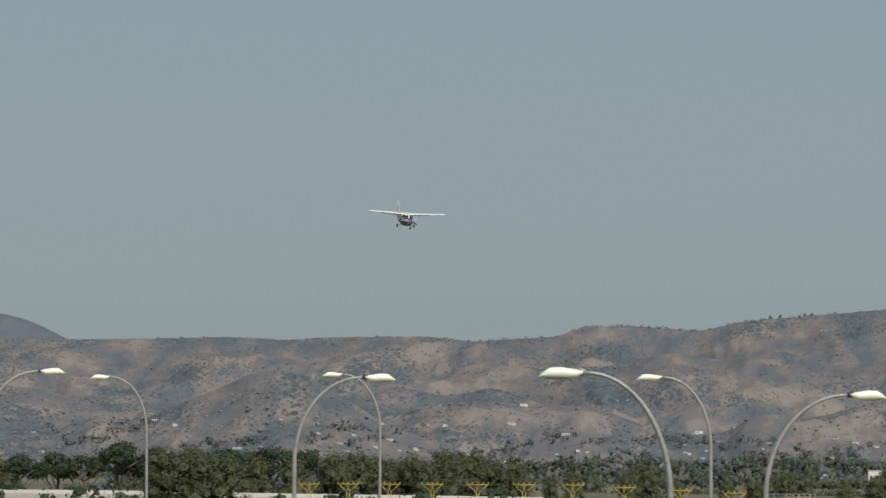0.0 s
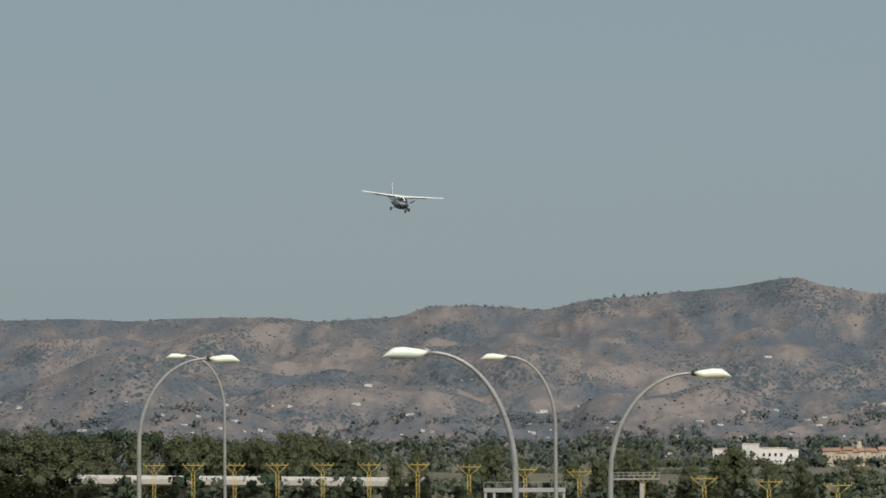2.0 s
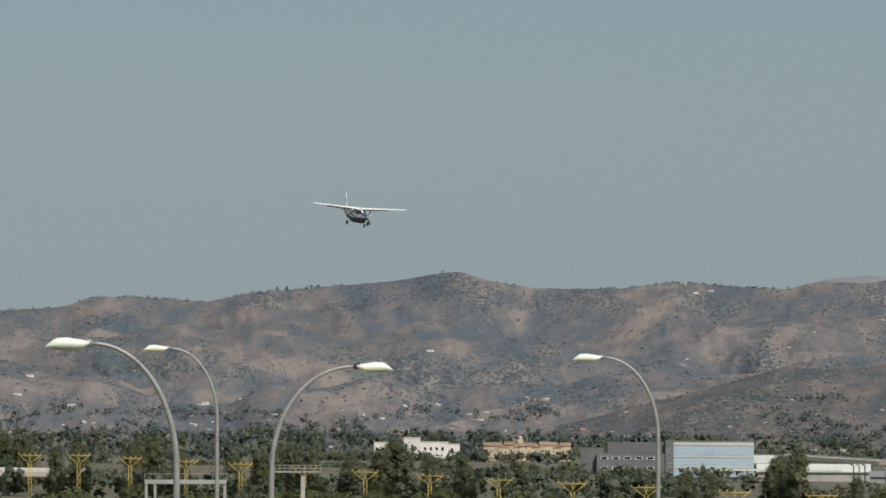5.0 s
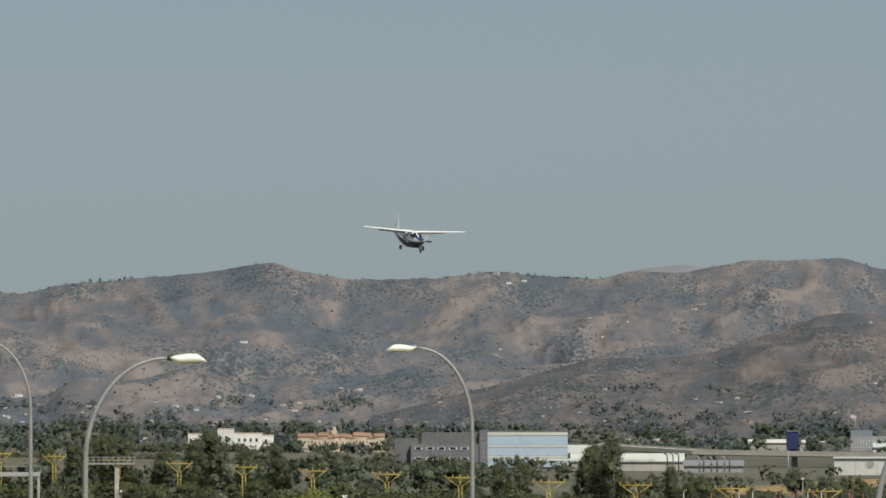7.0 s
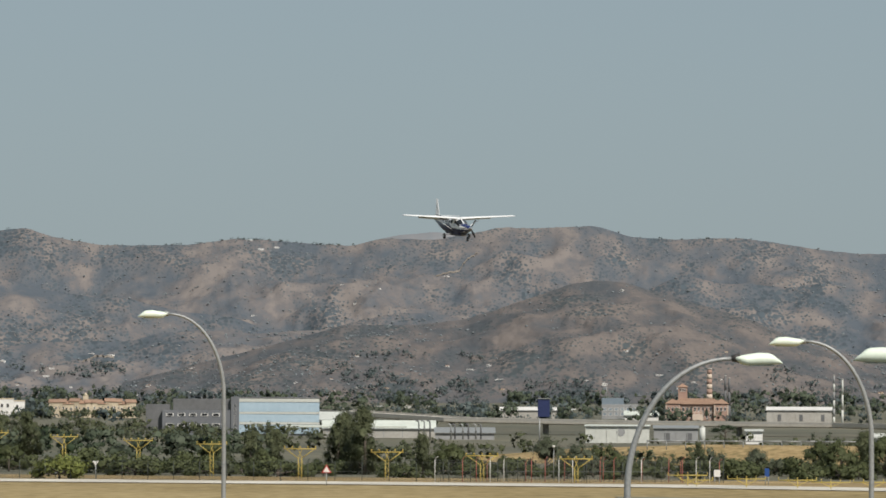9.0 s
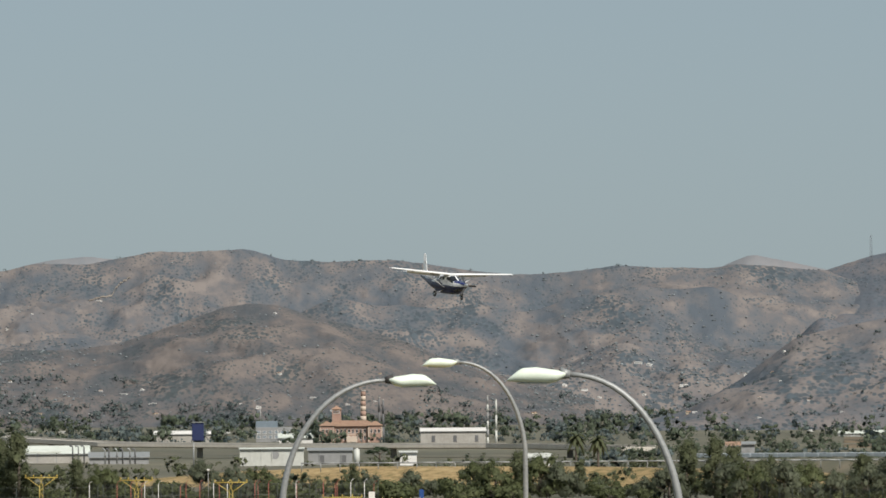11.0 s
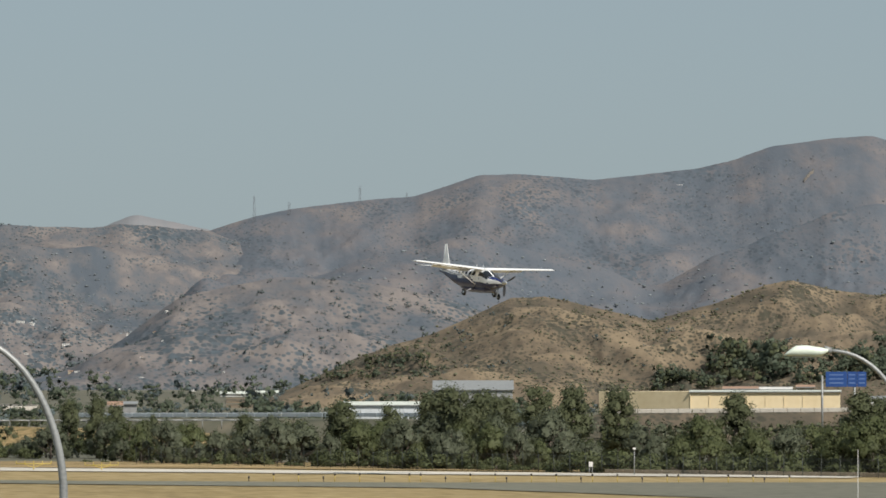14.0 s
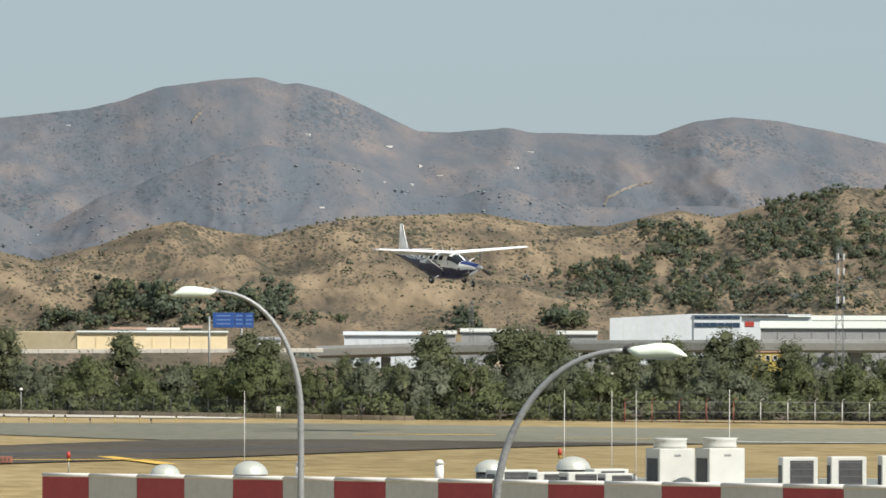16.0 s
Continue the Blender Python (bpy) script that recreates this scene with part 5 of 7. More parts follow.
for k, (u, e) in enumerate((*HOUSES_WEST, *HOUSES_MID, *HOUSES_EAST, *HOUSES_HIGH, *extra)):
    found = spot(u, e, 1250)
    if not found:
        continue
    r, h = found
    kind = build_rng.choice((1, 3, 3)) if k < 82 else build_rng.choice((0, 3, 3, 1, 2))
    s = r / 3000 * (build_rng.uniform(0.34, 0.62) if k < 90 else build_rng.uniform(0.24, 0.46))
    s *= 0.6 if e > 130 else 0.85
    m = Matrix.LocRotScale(at(u, r, z=h + 0.1), Euler((0, 0, radians(facing(u) + build_rng.uniform(-35, 35)))), None)
    c = copy_thing(house_kinds[kind], m)
    c.scale = (s * 1.15, s, s * 0.62)
for ob in house_kinds:
    for o in (*ob.children_recursive, ob):
        bpy.data.objects.remove(o)


def block(parent, name, x0, x1, z0, z1, depth, y0, mat, bevel=0.04, label=""):
    bm = bmesh.new()
    box(bm, (x0 + x1) / 2, y0 + depth / 2, (z0 + z1) / 2, x1 - x0, depth, z1 - z0, bevel)
    return part(name, bm, mat, parent, label)


def site(name, u, r, label, category, turn=0.0, z=0.0):
    p = at(u, r)
    return thing(name, pose(p.x, p.y, z, 0, 0, facing(u) + turn), label, category)


# office block with a pale blue glazed hall
R = 1370
ob = site("office_building", -122, R, "grey office block with dark upper storeys and window bands", "building")
w = span(-258, -122, R)
block(ob, "lower_storey", -w, -1.6, -0.4, high(-68, R), 9, 0, M["slate"])
block(ob, "upper_storey", -w * 0.86, -1.7, high(-68, R), high(-48, R), 7, 0.8, M["dark_grey"], label="dark grey set-back upper storey")
block(ob, "stair_tower", -1.6, 0, -0.4, high(-44, R), 9.4, -0.3, M["slate"])
block(ob, "roof_plant", -w - 3.2, -w * 0.9, -0.4, high(-58, R), 6, 1.5, M["dark_grey"])
for row, e in enumerate((-76, -94)):
    for k in range(5):
        window_part(ob, -w * (0.9 - 0.15 * k), -0.03, high(e, R), 1.3, 0.5)
for k in range(6):
    window_part(ob, -0.8, -0.33, 1.0 + 0.9 * k, 0.4, 0.35)
ob = site("glazed_hall", -122, R, "long hall with pale blue glazing and white bands", "building")
w = span(-122, 20, R)
block(ob, "body", 0.02, w, -0.4, high(-46, R), 10, 0.4, M["grey_wall"])
levels = (0.0, 0.26, 0.33, 0.56, 0.62, 0.90, 1.0)
top = high(-47, R)
for k in range(6):
    for c in range(8):
        x0, x1 = w * c / 8 + 0.004, w * (c + 1) / 8 - 0.004
        block(ob, "glass_panel" if k % 2 == 0 else "white_band", x0, x1, top * levels[k] + 0.02, top * levels[k + 1] - 0.02, 0.3, 0.1 if k % 2 == 0 else 0.02, M["sky_glass"] if k % 2 == 0 else M["white_panel"], 0.0)
block(ob, "roof_edge", -0.1, w + 0.1, top + 0.02, top + 0.25, 10.6, 0.0, M["dark_grey"])
# canopy, sheds and vents east of it
R = 1300
ob = site("canopy", -40, R, "low white canopy on slim posts", "canopy")
w = span(-40, 175, R)
block(ob, "roof", 0, w, high(-98, R), high(-94.5, R), 8, 0, M["sheet_roof"], 0.05)
for k in range(7):
    block(ob, "post", w * (0.03 + 0.155 * k), w * (0.03 + 0.155 * k) + 0.16, 0, high(-98, R), 0.16, 0.6, M["galvanised"], 0)


def warehouse(u0, u1, e_eave, e_ridge, r, wall, roof, label, depth=12, panels=0, turn=0.0, doors=0):
    ob = site("warehouse", (u0 + u1) / 2, r, label, "warehouse", turn)
    w, h = span(u0, u1, r), high(e_eave, r)
    block(ob, "wall", -w / 2, w / 2, -0.4, h, depth, 0, wall)
    top = high(e_ridge, r)
    bm = bmesh.new()
    v = [bm.verts.new(p) for p in ((-w / 2 - 0.2, -0.25, h), (w / 2 + 0.2, -0.25, h), (w / 2 + 0.2, depth / 2, top), (-w / 2 - 0.2, depth / 2, top), (w / 2 + 0.2, depth + 0.2, h), (-w / 2 - 0.2, depth + 0.2, h))]
    for f in ((0, 1, 2, 3), (3, 2, 4, 5), (1, 4, 2), (0, 3, 5), (0, 5, 4, 1)):
        bm.faces.new([v[k] for k in f])
    part("roof", bm, roof, ob)
    bm = bmesh.new()
    box(bm, 0, -0.3, h - 0.06, w + 0.4, 0.14, 0.14)
    part("gutter", bm, M["galvanised"], ob)
    for k in range(panels):
        block(ob, "pilaster", -w / 2 + w * k / panels, -w / 2 + w * k / panels + 0.12, 0, h - 0.15, 0.1, -0.1, wall, 0)
    for k in range(doors):
        x = -w / 2 + w * (k + 0.6) / max(doors, 1)
        block(ob, "door", x - 0.5, x + 0.5, 0, min(2.0, h * 0.6), 0.1, -0.08, M["dark_grey"], 0)
    return ob


warehouse(26, 225, -99, -85, 1330, M["concrete"], M["sheet_roof"], "long low warehouse with a pale sheet roof")
warehouse(20, 66, -84, -70, 1420, M["render_white"], M["white_panel"], "small white building with a sloping roof")
warehouse(225, 330, -106, -97, 1300, M["grey_wall"], M["galvanised"], "low grey plant building")
for k, u in enumerate((196, 206, 216, 253, 260, 274, 284, 297, 306)):
    R = 1290
    p = at(u, R)
    ob = thing("vent_stack", pose(p.x, p.y, -0.2, 0, 0, facing(u)), "gooseneck ventilation stack of dark metal", "vent stack", "vent stacks of the plant")
    h = high(-84 if k < 3 else -90, R)
    part("pipe", tube(bmesh.new(), [(0, 0, 0), (0, 0, h - 0.5), (-0.05, 0, h - 0.1), (-0.3, 0, h + 0.1), (-0.6, 0, h)], [0.13] * 5, 8), M["galvanised"] if k % 2 else M["dark_grey"], ob)
    part("collar", rod(bmesh.new(), (0, 0, h * 0.5), (0, 0, h * 0.5 + 0.2), 0.2, n=8), M["dark_grey"], ob)
ob = warehouse(491, 604, -93, -91, 1250, M["white_panel"], M["sheet_roof"], "white flat factory hall with a round emblem", 10, 6)
part("emblem", rod(bmesh.new(), (0.6, -0.06, 1.6), (0.6, -0.01, 1.6), 0.75, n=20), M["grey_wall"], ob, "round grey emblem")
warehouse(612, 690, -96, -92, 1262, M["grey_wall"], M["galvanised"], "grey factory extension beside the white hall", 10, 4, doors=2)
warehouse(774, 804, -101, -98, 1240, M["render_white"], M["white_panel"], "small white utility building", 4)
ob = site("storage_tank", 698, 1230, "white upright cylindrical storage tank", "tank")
part("shell", rod(bmesh.new(), (0, 0, -0.3), (0, 0, 2.6), 0.5, n=16), M["white_panel"], ob)
part("dome", rod(bmesh.new(), (0, 0, 2.6), (0, 0, 2.85), 0.5, 0.15, 16), M["white_panel"], ob)
# board on a post
R = 1180
ob = site("billboard", 417, R, "dark blue advertising board on a steel post", "billboard")
bm = bmesh.new()
box(bm, 0, 0, high(-62, R), 2.0, 0.7, 3.0, 0.05)
part("board", bm, M["sign_dark_blue"], ob)
part("post", rod(bmesh.new(), (-0.7, 0, -0.3), (-0.7, 0, high(-78, R)), 0.12, n=8), M["galvanised"], ob)
bm = bmesh.new()
box(bm, 0, -0.38, high(-62, R) + 1.6, 2.2, 0.3, 0.12)
part("lamp_rail", bm, M["galvanised"], ob)

# mansion with a tower
R = 1850
ob = site("mansion", 688, R, "red brick mansion with pale trim, tower and hipped tile roof", "mansion")
w = span(633, 743, R)
e0, e1 = high(-54, R), high(-43, R)
block(ob, "main_wall", -w / 2 + 2, w / 2 - 2, -0.4, e0, 6, 1.0, M["brick"])
rf = part("main_roof", roof_hip(bmesh.new(), w - 2, 6.4, e0, 1.5, 0.4), M["terracotta"], ob)
rf.location = (0, 4.0, 0)
for s in (-1, 1):
    pv = block(ob, "pavilion", s * (w / 2 - 1.8) - 1.8, s * (w / 2 - 1.8) + 1.8, -0.4, e0 + 0.15, 6.5, 0, M["brick"])
    rf = part("pavilion_roof", roof_hip(bmesh.new(), 3.6, 6.5, e0 + 0.15, 1.2, 0.35), M["terracotta"], ob)
    rf.location = (s * (w / 2 - 1.8), 3.25, 0)
    for k in (-1, 0, 1):
        window_part(ob, s * (w / 2 - 1.8) + k * 1.0, -0.02, 2.7, 0.5, 0.95)
    for k in (-1, 1):
        block(ob, "quoin", s * (w / 2 - 1.8) + k * 1.75 - 0.12, s * (w / 2 - 1.8) + k * 1.75 + 0.12, -0.3, e0 + 0.1, 0.1, -0.06, M["stone_trim"], 0)
for k in range(8):
    window_part(ob, -3.6 + k * 1.03, 0.98, 2.7, 0.5, 1.0)
    window_part(ob, -3.6 + k * 1.03, 0.98, 0.9, 0.5, 1.0)
block(ob, "string_course", -w / 2 + 3.7, w / 2 - 3.7, 1.75, 1.95, 0.12, 0.9, M["stone_trim"], 0)
block(ob, "porch", -1.2, 1.6, -0.3, 1.3, 1.4, -0.5, M["stone_trim"])
tw = block(ob, "tower", -w / 2 + 3.2, -w / 2 + 5.6, -0.3, high(-24, R), 2.4, 4.0, M["brick"])
rf = part("tower_roof", roof_hip(bmesh.new(), 2.4, 2.4, high(-24, R), 0.9, 0.3), M["terracotta"], ob)
rf.location = (-w / 2 + 4.4, 5.2, 0)
for k in (-0.6, 0.0, 0.6):
    window_part(ob, -w / 2 + 4.4 + k, 3.98, high(-29, R), 0.36, 0.7)


def chimney(u, e, r, radius, bands, label, name="factory_chimney"):
    ob = site(name, u, r, label, "chimney")
    h = high(e, r)
    n = len(bands)
    for k, m in enumerate(bands):
        r0, r1 = radius * (1 - 0.35 * k / n), radius * (1 - 0.35 * (k + 1) / n)
        part("section", rod(bmesh.new(), (0, 0, -0.3 + h * k / n), (0, 0, -0.3 + h * (k + 1) / n), r0, r1, 14), M[m], ob)
    part("rim", rod(bmesh.new(), (0, 0, h - 0.35), (0, 0, h - 0.1), radius * 0.75, n=14), M["concrete"], ob)


chimney(710, 10, 1900, 0.95, ("stone_trim", "stone_trim", "stone_trim", "stone_trim", "stone_trim", "brick", "stone_trim", "brick", "stone_trim", "brick"), "round red and cream banded factory chimney")
chimney(738, -2, 1900, 0.42, ("dark_grey",) * 3, "slender dark metal chimney")
chimney(745, -6, 1900, 0.42, ("dark_grey",) * 3, "slender dark metal chimney")
chimney(930, 0, 1700, 0.3, ("white_panel", "grey_wall") * 3, "slim pale banded chimney mast")
chimney(945, -7, 1700, 0.3, ("white_panel",) * 3, "slim pale chimney mast")
chimney(528, -20, 1950, 0.12, ("galvanised",) * 2, "thin grey aerial mast", "aerial_mast")
R = 1900
ob = site("office_building", 552, R, "pale blue-grey office building with window bands", "building")
w = span(520, 585, R)
block(ob, "body", -w / 2, w / 2, -0.4, high(-55, R), 6, 0, M["grey_wall"])
block(ob, "upper_block", -w / 2, w * 0.1, high(-55, R), high(-44, R), 5, 0.4, M["hazy_glass"])
for k in range(6):
    for z in (1.0, 2.3):
        window_part(ob, -w * 0.42 + w * 0.16 * k, -0.02, z, 0.9, 0.7, "hazy_glass")
warehouse(811, 926, -64, -58, 1800, M["concrete"], M["pale_concrete"], "long pale concrete factory", 10, 9, doors=3)
warehouse(560, 620, -74, -66, 1750, M["render_white"], M["sheet_roof"], "low white industrial shed")
warehouse(340, 440, -66, -60, 1880, M["concrete"], M["pale_concrete"], "low pale concrete industrial shed", 8, 5)
warehouse(1000, 1040, -112, -104, 1010, M["render_white"], M["white_panel"], "small white roadside shed", 4)
# villa group and terraced houses below the ridge
R = 1900
for k, (u0, u1, e, m) in enumerate(((-652, -622, -51, "render_white"), (-600, -570, -43, "render_white"), (-588, -520, -51, "render_white"), (-540, -500, -55, "render_white"))):
    ob = site("villa", (u0 + u1) / 2, R + 15 * k, "large white villa with terraces and arcades", "villa")
    w, h = span(u0, u1, R), high(e, R)
    block(ob, "wall", -w / 2, w / 2, -0.5, h, 5, 0, M[m])
    block(ob, "parapet", -w / 2 - 0.1, w / 2 + 0.1, h, h + 0.3, 5.2, -0.1, M["cream"])
    for q in range(max(2, int(w / 1.6))):
        window_part(ob, -w / 2 + 0.8 + 1.6 * q, -0.02, h * 0.6, 0.7, 1.0)
terrace = random.Random(3)
for k in range(12):
    u = -448 + 12.2 * k
    ob = site("terraced_house", u, 1880, "cream terraced house with terracotta roof", "house", terrace.uniform(-12, 12))
    tagged(ob, group="terraced houses below the ridge")
    h = high(-55 + terrace.uniform(-3, 3), 1880)
    part("wall", gable_walls(bmesh.new(), 2.6, 3.0, h, 0.7), M["cream"], ob)
    part("roof", roof_gable(bmesh.new(), 2.6, 3.0, h, 0.8, 0.2), M["terracotta"], ob)
    window_part(ob, -0.6, -1.52, h * 0.6, 0.45, 0.6)
    window_part(ob, 0.6, -1.52, h * 0.6, 0.45, 0.6)
ob = site("bell_tower", -393, 1890, "small cream bell tower with a dome", "tower")
block(ob, "shaft", -0.7, 0.7, -0.3, high(-44, 1890), 1.4, 0, M["cream"])
part("dome", rod(bmesh.new(), (0, 0.7, high(-44, 1890)), (0, 0.7, high(-38, 1890)), 0.7, 0.15, 10), M["cream"], ob)
# buildings of the east
ob = warehouse(1927, 2067, -66, -50, 1215, M["grey_wall"], M["galvanised"], "grey sheet-metal shed at the foot of the hill", 14, 5)
warehouse(1550, 1600, -73, -68, 1980, M["render_white"], M["sheet_roof"], "low white farm shed on the plain", 6, 3)
warehouse(1612, 1652, -72, -67, 1990, M["render_white"], M["sheet_roof"], "small white farm shed on the plain", 6, 2)
warehouse(1352, 1376, -93, -86, 1150, M["cream"], M["terracotta"], "small cream house beside the road", 4, 0, doors=1)
warehouse(1378, 1402, -90, -86, 1160, M["grey_wall"], M["galvanised"], "small grey block building beside the road", 5, 2)
warehouse(1760, 1912, -93, -87, 1120, M["hall_white"], M["sheet_roof"], "long low white-walled depot behind the trees", 8, 8)
R = 1080
ob = warehouse(2381, 2646, -70, -68, R, M["beige_wall"], M["sheet_roof"], "long beige warehouse with small dark windows", 16, 8)
w = span(2381, 2646, R)
for x in (0.14, 0.355):
    window_part(ob, w * x, -0.04, 1.6, 0.7, 0.8)
bm = bmesh.new()
v = [bm.verts.new(p) for p in ((-w / 2 - 14.2, 9, -0.4), (-w / 2, 0.0, -0.4), (-w / 2, 0.0, high(-70, R)), (-w / 2 - 14.2, 9, high(-70, R)), (-w / 2 - 14.0, 16, high(-70, R)), (-w / 2 + 6, 12, high(-70, R)))]
for f in ((0, 1, 2, 3), (3, 2, 5, 4)):
    bm.faces.new([v[k] for k in f])
part("side_wing", bm, M["beige_wall"], ob, "side wing of the beige warehouse")
for u0, u1, e, m, rf in ((2440, 2500, -61, "render_white", "terracotta"), (2505, 2560, -62, "render_white", "pale_concrete"), (2570, 2600, -58, "cream", "terracotta"), (2700, 2740, -78, "render_white", "galvanised")):
    warehouse(u0, u1, e - 4, e, 1150, M[m], M[rf], "low outbuilding behind the beige warehouse", 6, 3)
R = 1230
ob = site("industrial_hall", 3323, R, "white industrial hall with a dark window band", "industrial hall")
w = span(3323, 3680, R)
w1 = span(3323, 3471, R)
bm = bmesh.new()
v = [bm.verts.new(p) for y in (0.3, 14.3) for p in ((0, y, -0.4), (w1, y, -0.4), (w1, y, high(-36, R)), (0, y, high(-44, R)))]
for f in ((0, 1, 2, 3), (5, 4, 7, 6), (4, 0, 3, 7), (1, 5, 6, 2), (3, 2, 6, 7)):
    bm.faces.new([v[k] for k in f])
part("west_front", bm, M["hall_white"], ob, "white front with a rising roofline")
for k in range(1, 6):
    block(ob, "panel_joint", w1 * k / 6 - 0.04, w1 * k / 6 + 0.04, 0, high(-46, R), 0.05, 0.27, M["sheet_roof"], 0)
w2 = span(3323, 3556, R)
block(ob, "office_front", w1, w2, -0.4, high(-38, R), 15, 0, M["hall_white"])
for z0, z1 in ((-44.5, -39.5), (-59, -51)):
    for k in range(6):
        a = w1 + 0.2 + (w2 - w1 - 0.4) * k / 6
        block(ob, "window_pane", a, a + (w2 - w1 - 0.4) / 6 - 0.08, high(z0, R), high(z1, R), 0.2, -0.12, M["dark_blue_glass"], 0.0)
block(ob, "east_front", w2, w, -0.4, high(-41, R), 16, 0.6, M["hall_white"])
block(ob, "red_emblem", w2 + 0.6, w2 + 2.2, high(-58, R), high(-49, R), 0.1, 0.48, M["sign_red"])
block(ob, "teal_emblem", w2 + 4.4, w2 + 5.5, high(-63, R), high(-50, R), 0.1, 0.48, M["teal"])
block(ob, "roof_edge", w1 - 0.1, w + 0.1, high(-38, R), high(-36.5, R), 16.6, -0.2, M["hall_white"])
warehouse(3590, 3830, -60, -48, 1140, M["grey_wall"], M["sheet_roof"], "long grey-green warehouse with pale roof", 12, 8)
warehouse(3640, 3900, -46, -38, 1360, M["concrete"], M["sheet_roof"], "large grey warehouse behind the hall", 12, 8)
warehouse(2853, 2990, -74, -68, 1160, M["hall_white"], M["hall_white"], "low shed with white fascia", 8, 6)
for u0, u1, e in ((3005, 3050, -66), (3060, 3120, -62), (3120, 3170, -64), (3230, 3300, -66)):
    warehouse(u0, u1, e - 6, e, 1190, M["cream"] if u0 == 3120 else M["grey_wall"], M["white_panel"], "small pale roadside workshop shed", 6, 2)
ob = site("yellow_house", 3600, 880, "small ochre-yellow house with dark windows", "house")
w = span(3573, 3628, 880)
block(ob, "wall", -w / 2, w / 2, -0.4, high(-104, 880), 4, 0, M["mast_yellow"])
block(ob, "roof", -w / 2 - 0.1, w / 2 + 0.1, high(-104, 880), high(-101.5, 880), 4.3, -0.15, M["terracotta"])
for x in (-0.9, 0.2, 1.1):
    window_part(ob, x, -0.02, high(-113, 880), 0.5, 0.6)


# ---- viaducts and embankments ----
def viaduct(name, label, line, deck, width, parapet, pier_gap, rail_mat):
    ob = thing(name, pose(0, 0, 0), label, "viaduct")
    pts = [at(u, r, e) for u, r, e in line]
    for i, (a, b) in enumerate(zip(pts, pts[1:])):
        d = (b - a)
        n = Vector((-d.y, d.x, 0)).normalized()
        if n.y < 0:
            n = -n
        bm = bmesh.new()
        prof = ((0, 0), (0, -parapet), (0.04, -parapet - deck * 0.72), (1.2, -parapet - deck), (width - 1.2, -parapet - deck), (width, -parapet), (width, 0), (width - 0.25, 0), (width - 0.25, -parapet + 0.05), (0.25, -parapet + 0.05), (0.25, 0))
        ra = [bm.verts.new(a + n * x + Vector((0, 0, z))) for x, z in prof]
        rb = [bm.verts.new(b + n * x + Vector((0, 0, z))) for x, z in prof]
        m = len(prof)
        for k in range(m):
            f = bm.faces.new((ra[k], ra[(k + 1) % m], rb[(k + 1) % m], rb[k]))
            f.material_index = 1 if k in (0, 10, 6, 7) else 0
        bm.faces.new(ra)
        bm.faces.new(rb[::-1])
        bmesh.ops.recalc_face_normals(bm, faces=bm.faces[:])
        part("deck", bm, [M["beam_concrete"], rail_mat], ob, "concrete deck with pale parapet")
        count = max(1, int(d.length / pier_gap))
        for k in range(count):
            p = a.lerp(b, (k + 0.5) / count) + n * width / 2
            bm = bmesh.new()
            box(bm, p.x, p.y, (p.z - parapet - deck) / 2 - 0.2, 1.2, 1.2, max(0.3, p.z - parapet - deck + 0.3), 0.1)
            part("pier", bm, M["concrete"], ob)
    return ob


viaduct("viaduct_east", "concrete road viaduct with pale parapet on piers", ((2803, 1010, -94), (2990, 1000, -88), (3243, 985, -83), (3560, 965, -81), (3900, 950, -81)), 1.3, 9, 0.45, 22, M["pale_concrete"])
viaduct("viaduct_centre", "long low concrete viaduct with guard rails", ((20, 1450, -66), (240, 1420, -79), (566, 1400, -84), (926, 1380, -86), (1166, 1350, -92)), 0.7, 9, 0.35, 24, M["concrete"])
viaduct("viaduct_west", "road viaduct with bright white parapet", ((-2700, 1060, -82), (-2186, 1055, -86), (-1979, 1050, -88), (-1757, 1045, -92), (-1449, 1040, -96), (-1180, 1035, -100)), 1.0, 10, 0.45, 26, M["pale_concrete"])


def bank(name, label, line, spread, mat):
    """An earth bank along a line of (u, r, height)."""
    fine = []
    for (u0, r0, h0), (u1, r1, h1) in zip(line, line[1:]):
        for k in range(12):
            t = k / 12
            fine.append((u0 + (u1 - u0) * t, r0 + (r1 - r0) * t, h0 + (h1 - h0) * t))
    rows = ((-spread, -0.5), (-spread * 0.6, 0.35), (-spread * 0.2, 0.9), (0, 1.0), (6, 1.0), (8, 0.85), (8 + spread, -0.5))
    verts = []
    for u, r, h in fine:
        for d, s in rows:
            jog = noise.noise((u * 0.02, d * 0.3, 2.0)) * 0.35
            verts.append(at(u, r + d + jog, z=s * h + jog * (0.5 if 0 < s < 0.95 else 0)))
    n = len(rows)
    faces = [(i * n + k, (i + 1) * n + k, (i + 1) * n + k + 1, i * n + k + 1) for i in range(len(fine) - 1) for k in range(n - 1)]
    return tagged(mesh_object(name, verts, faces, mat, smooth=True), label, "bank", kind="structure")


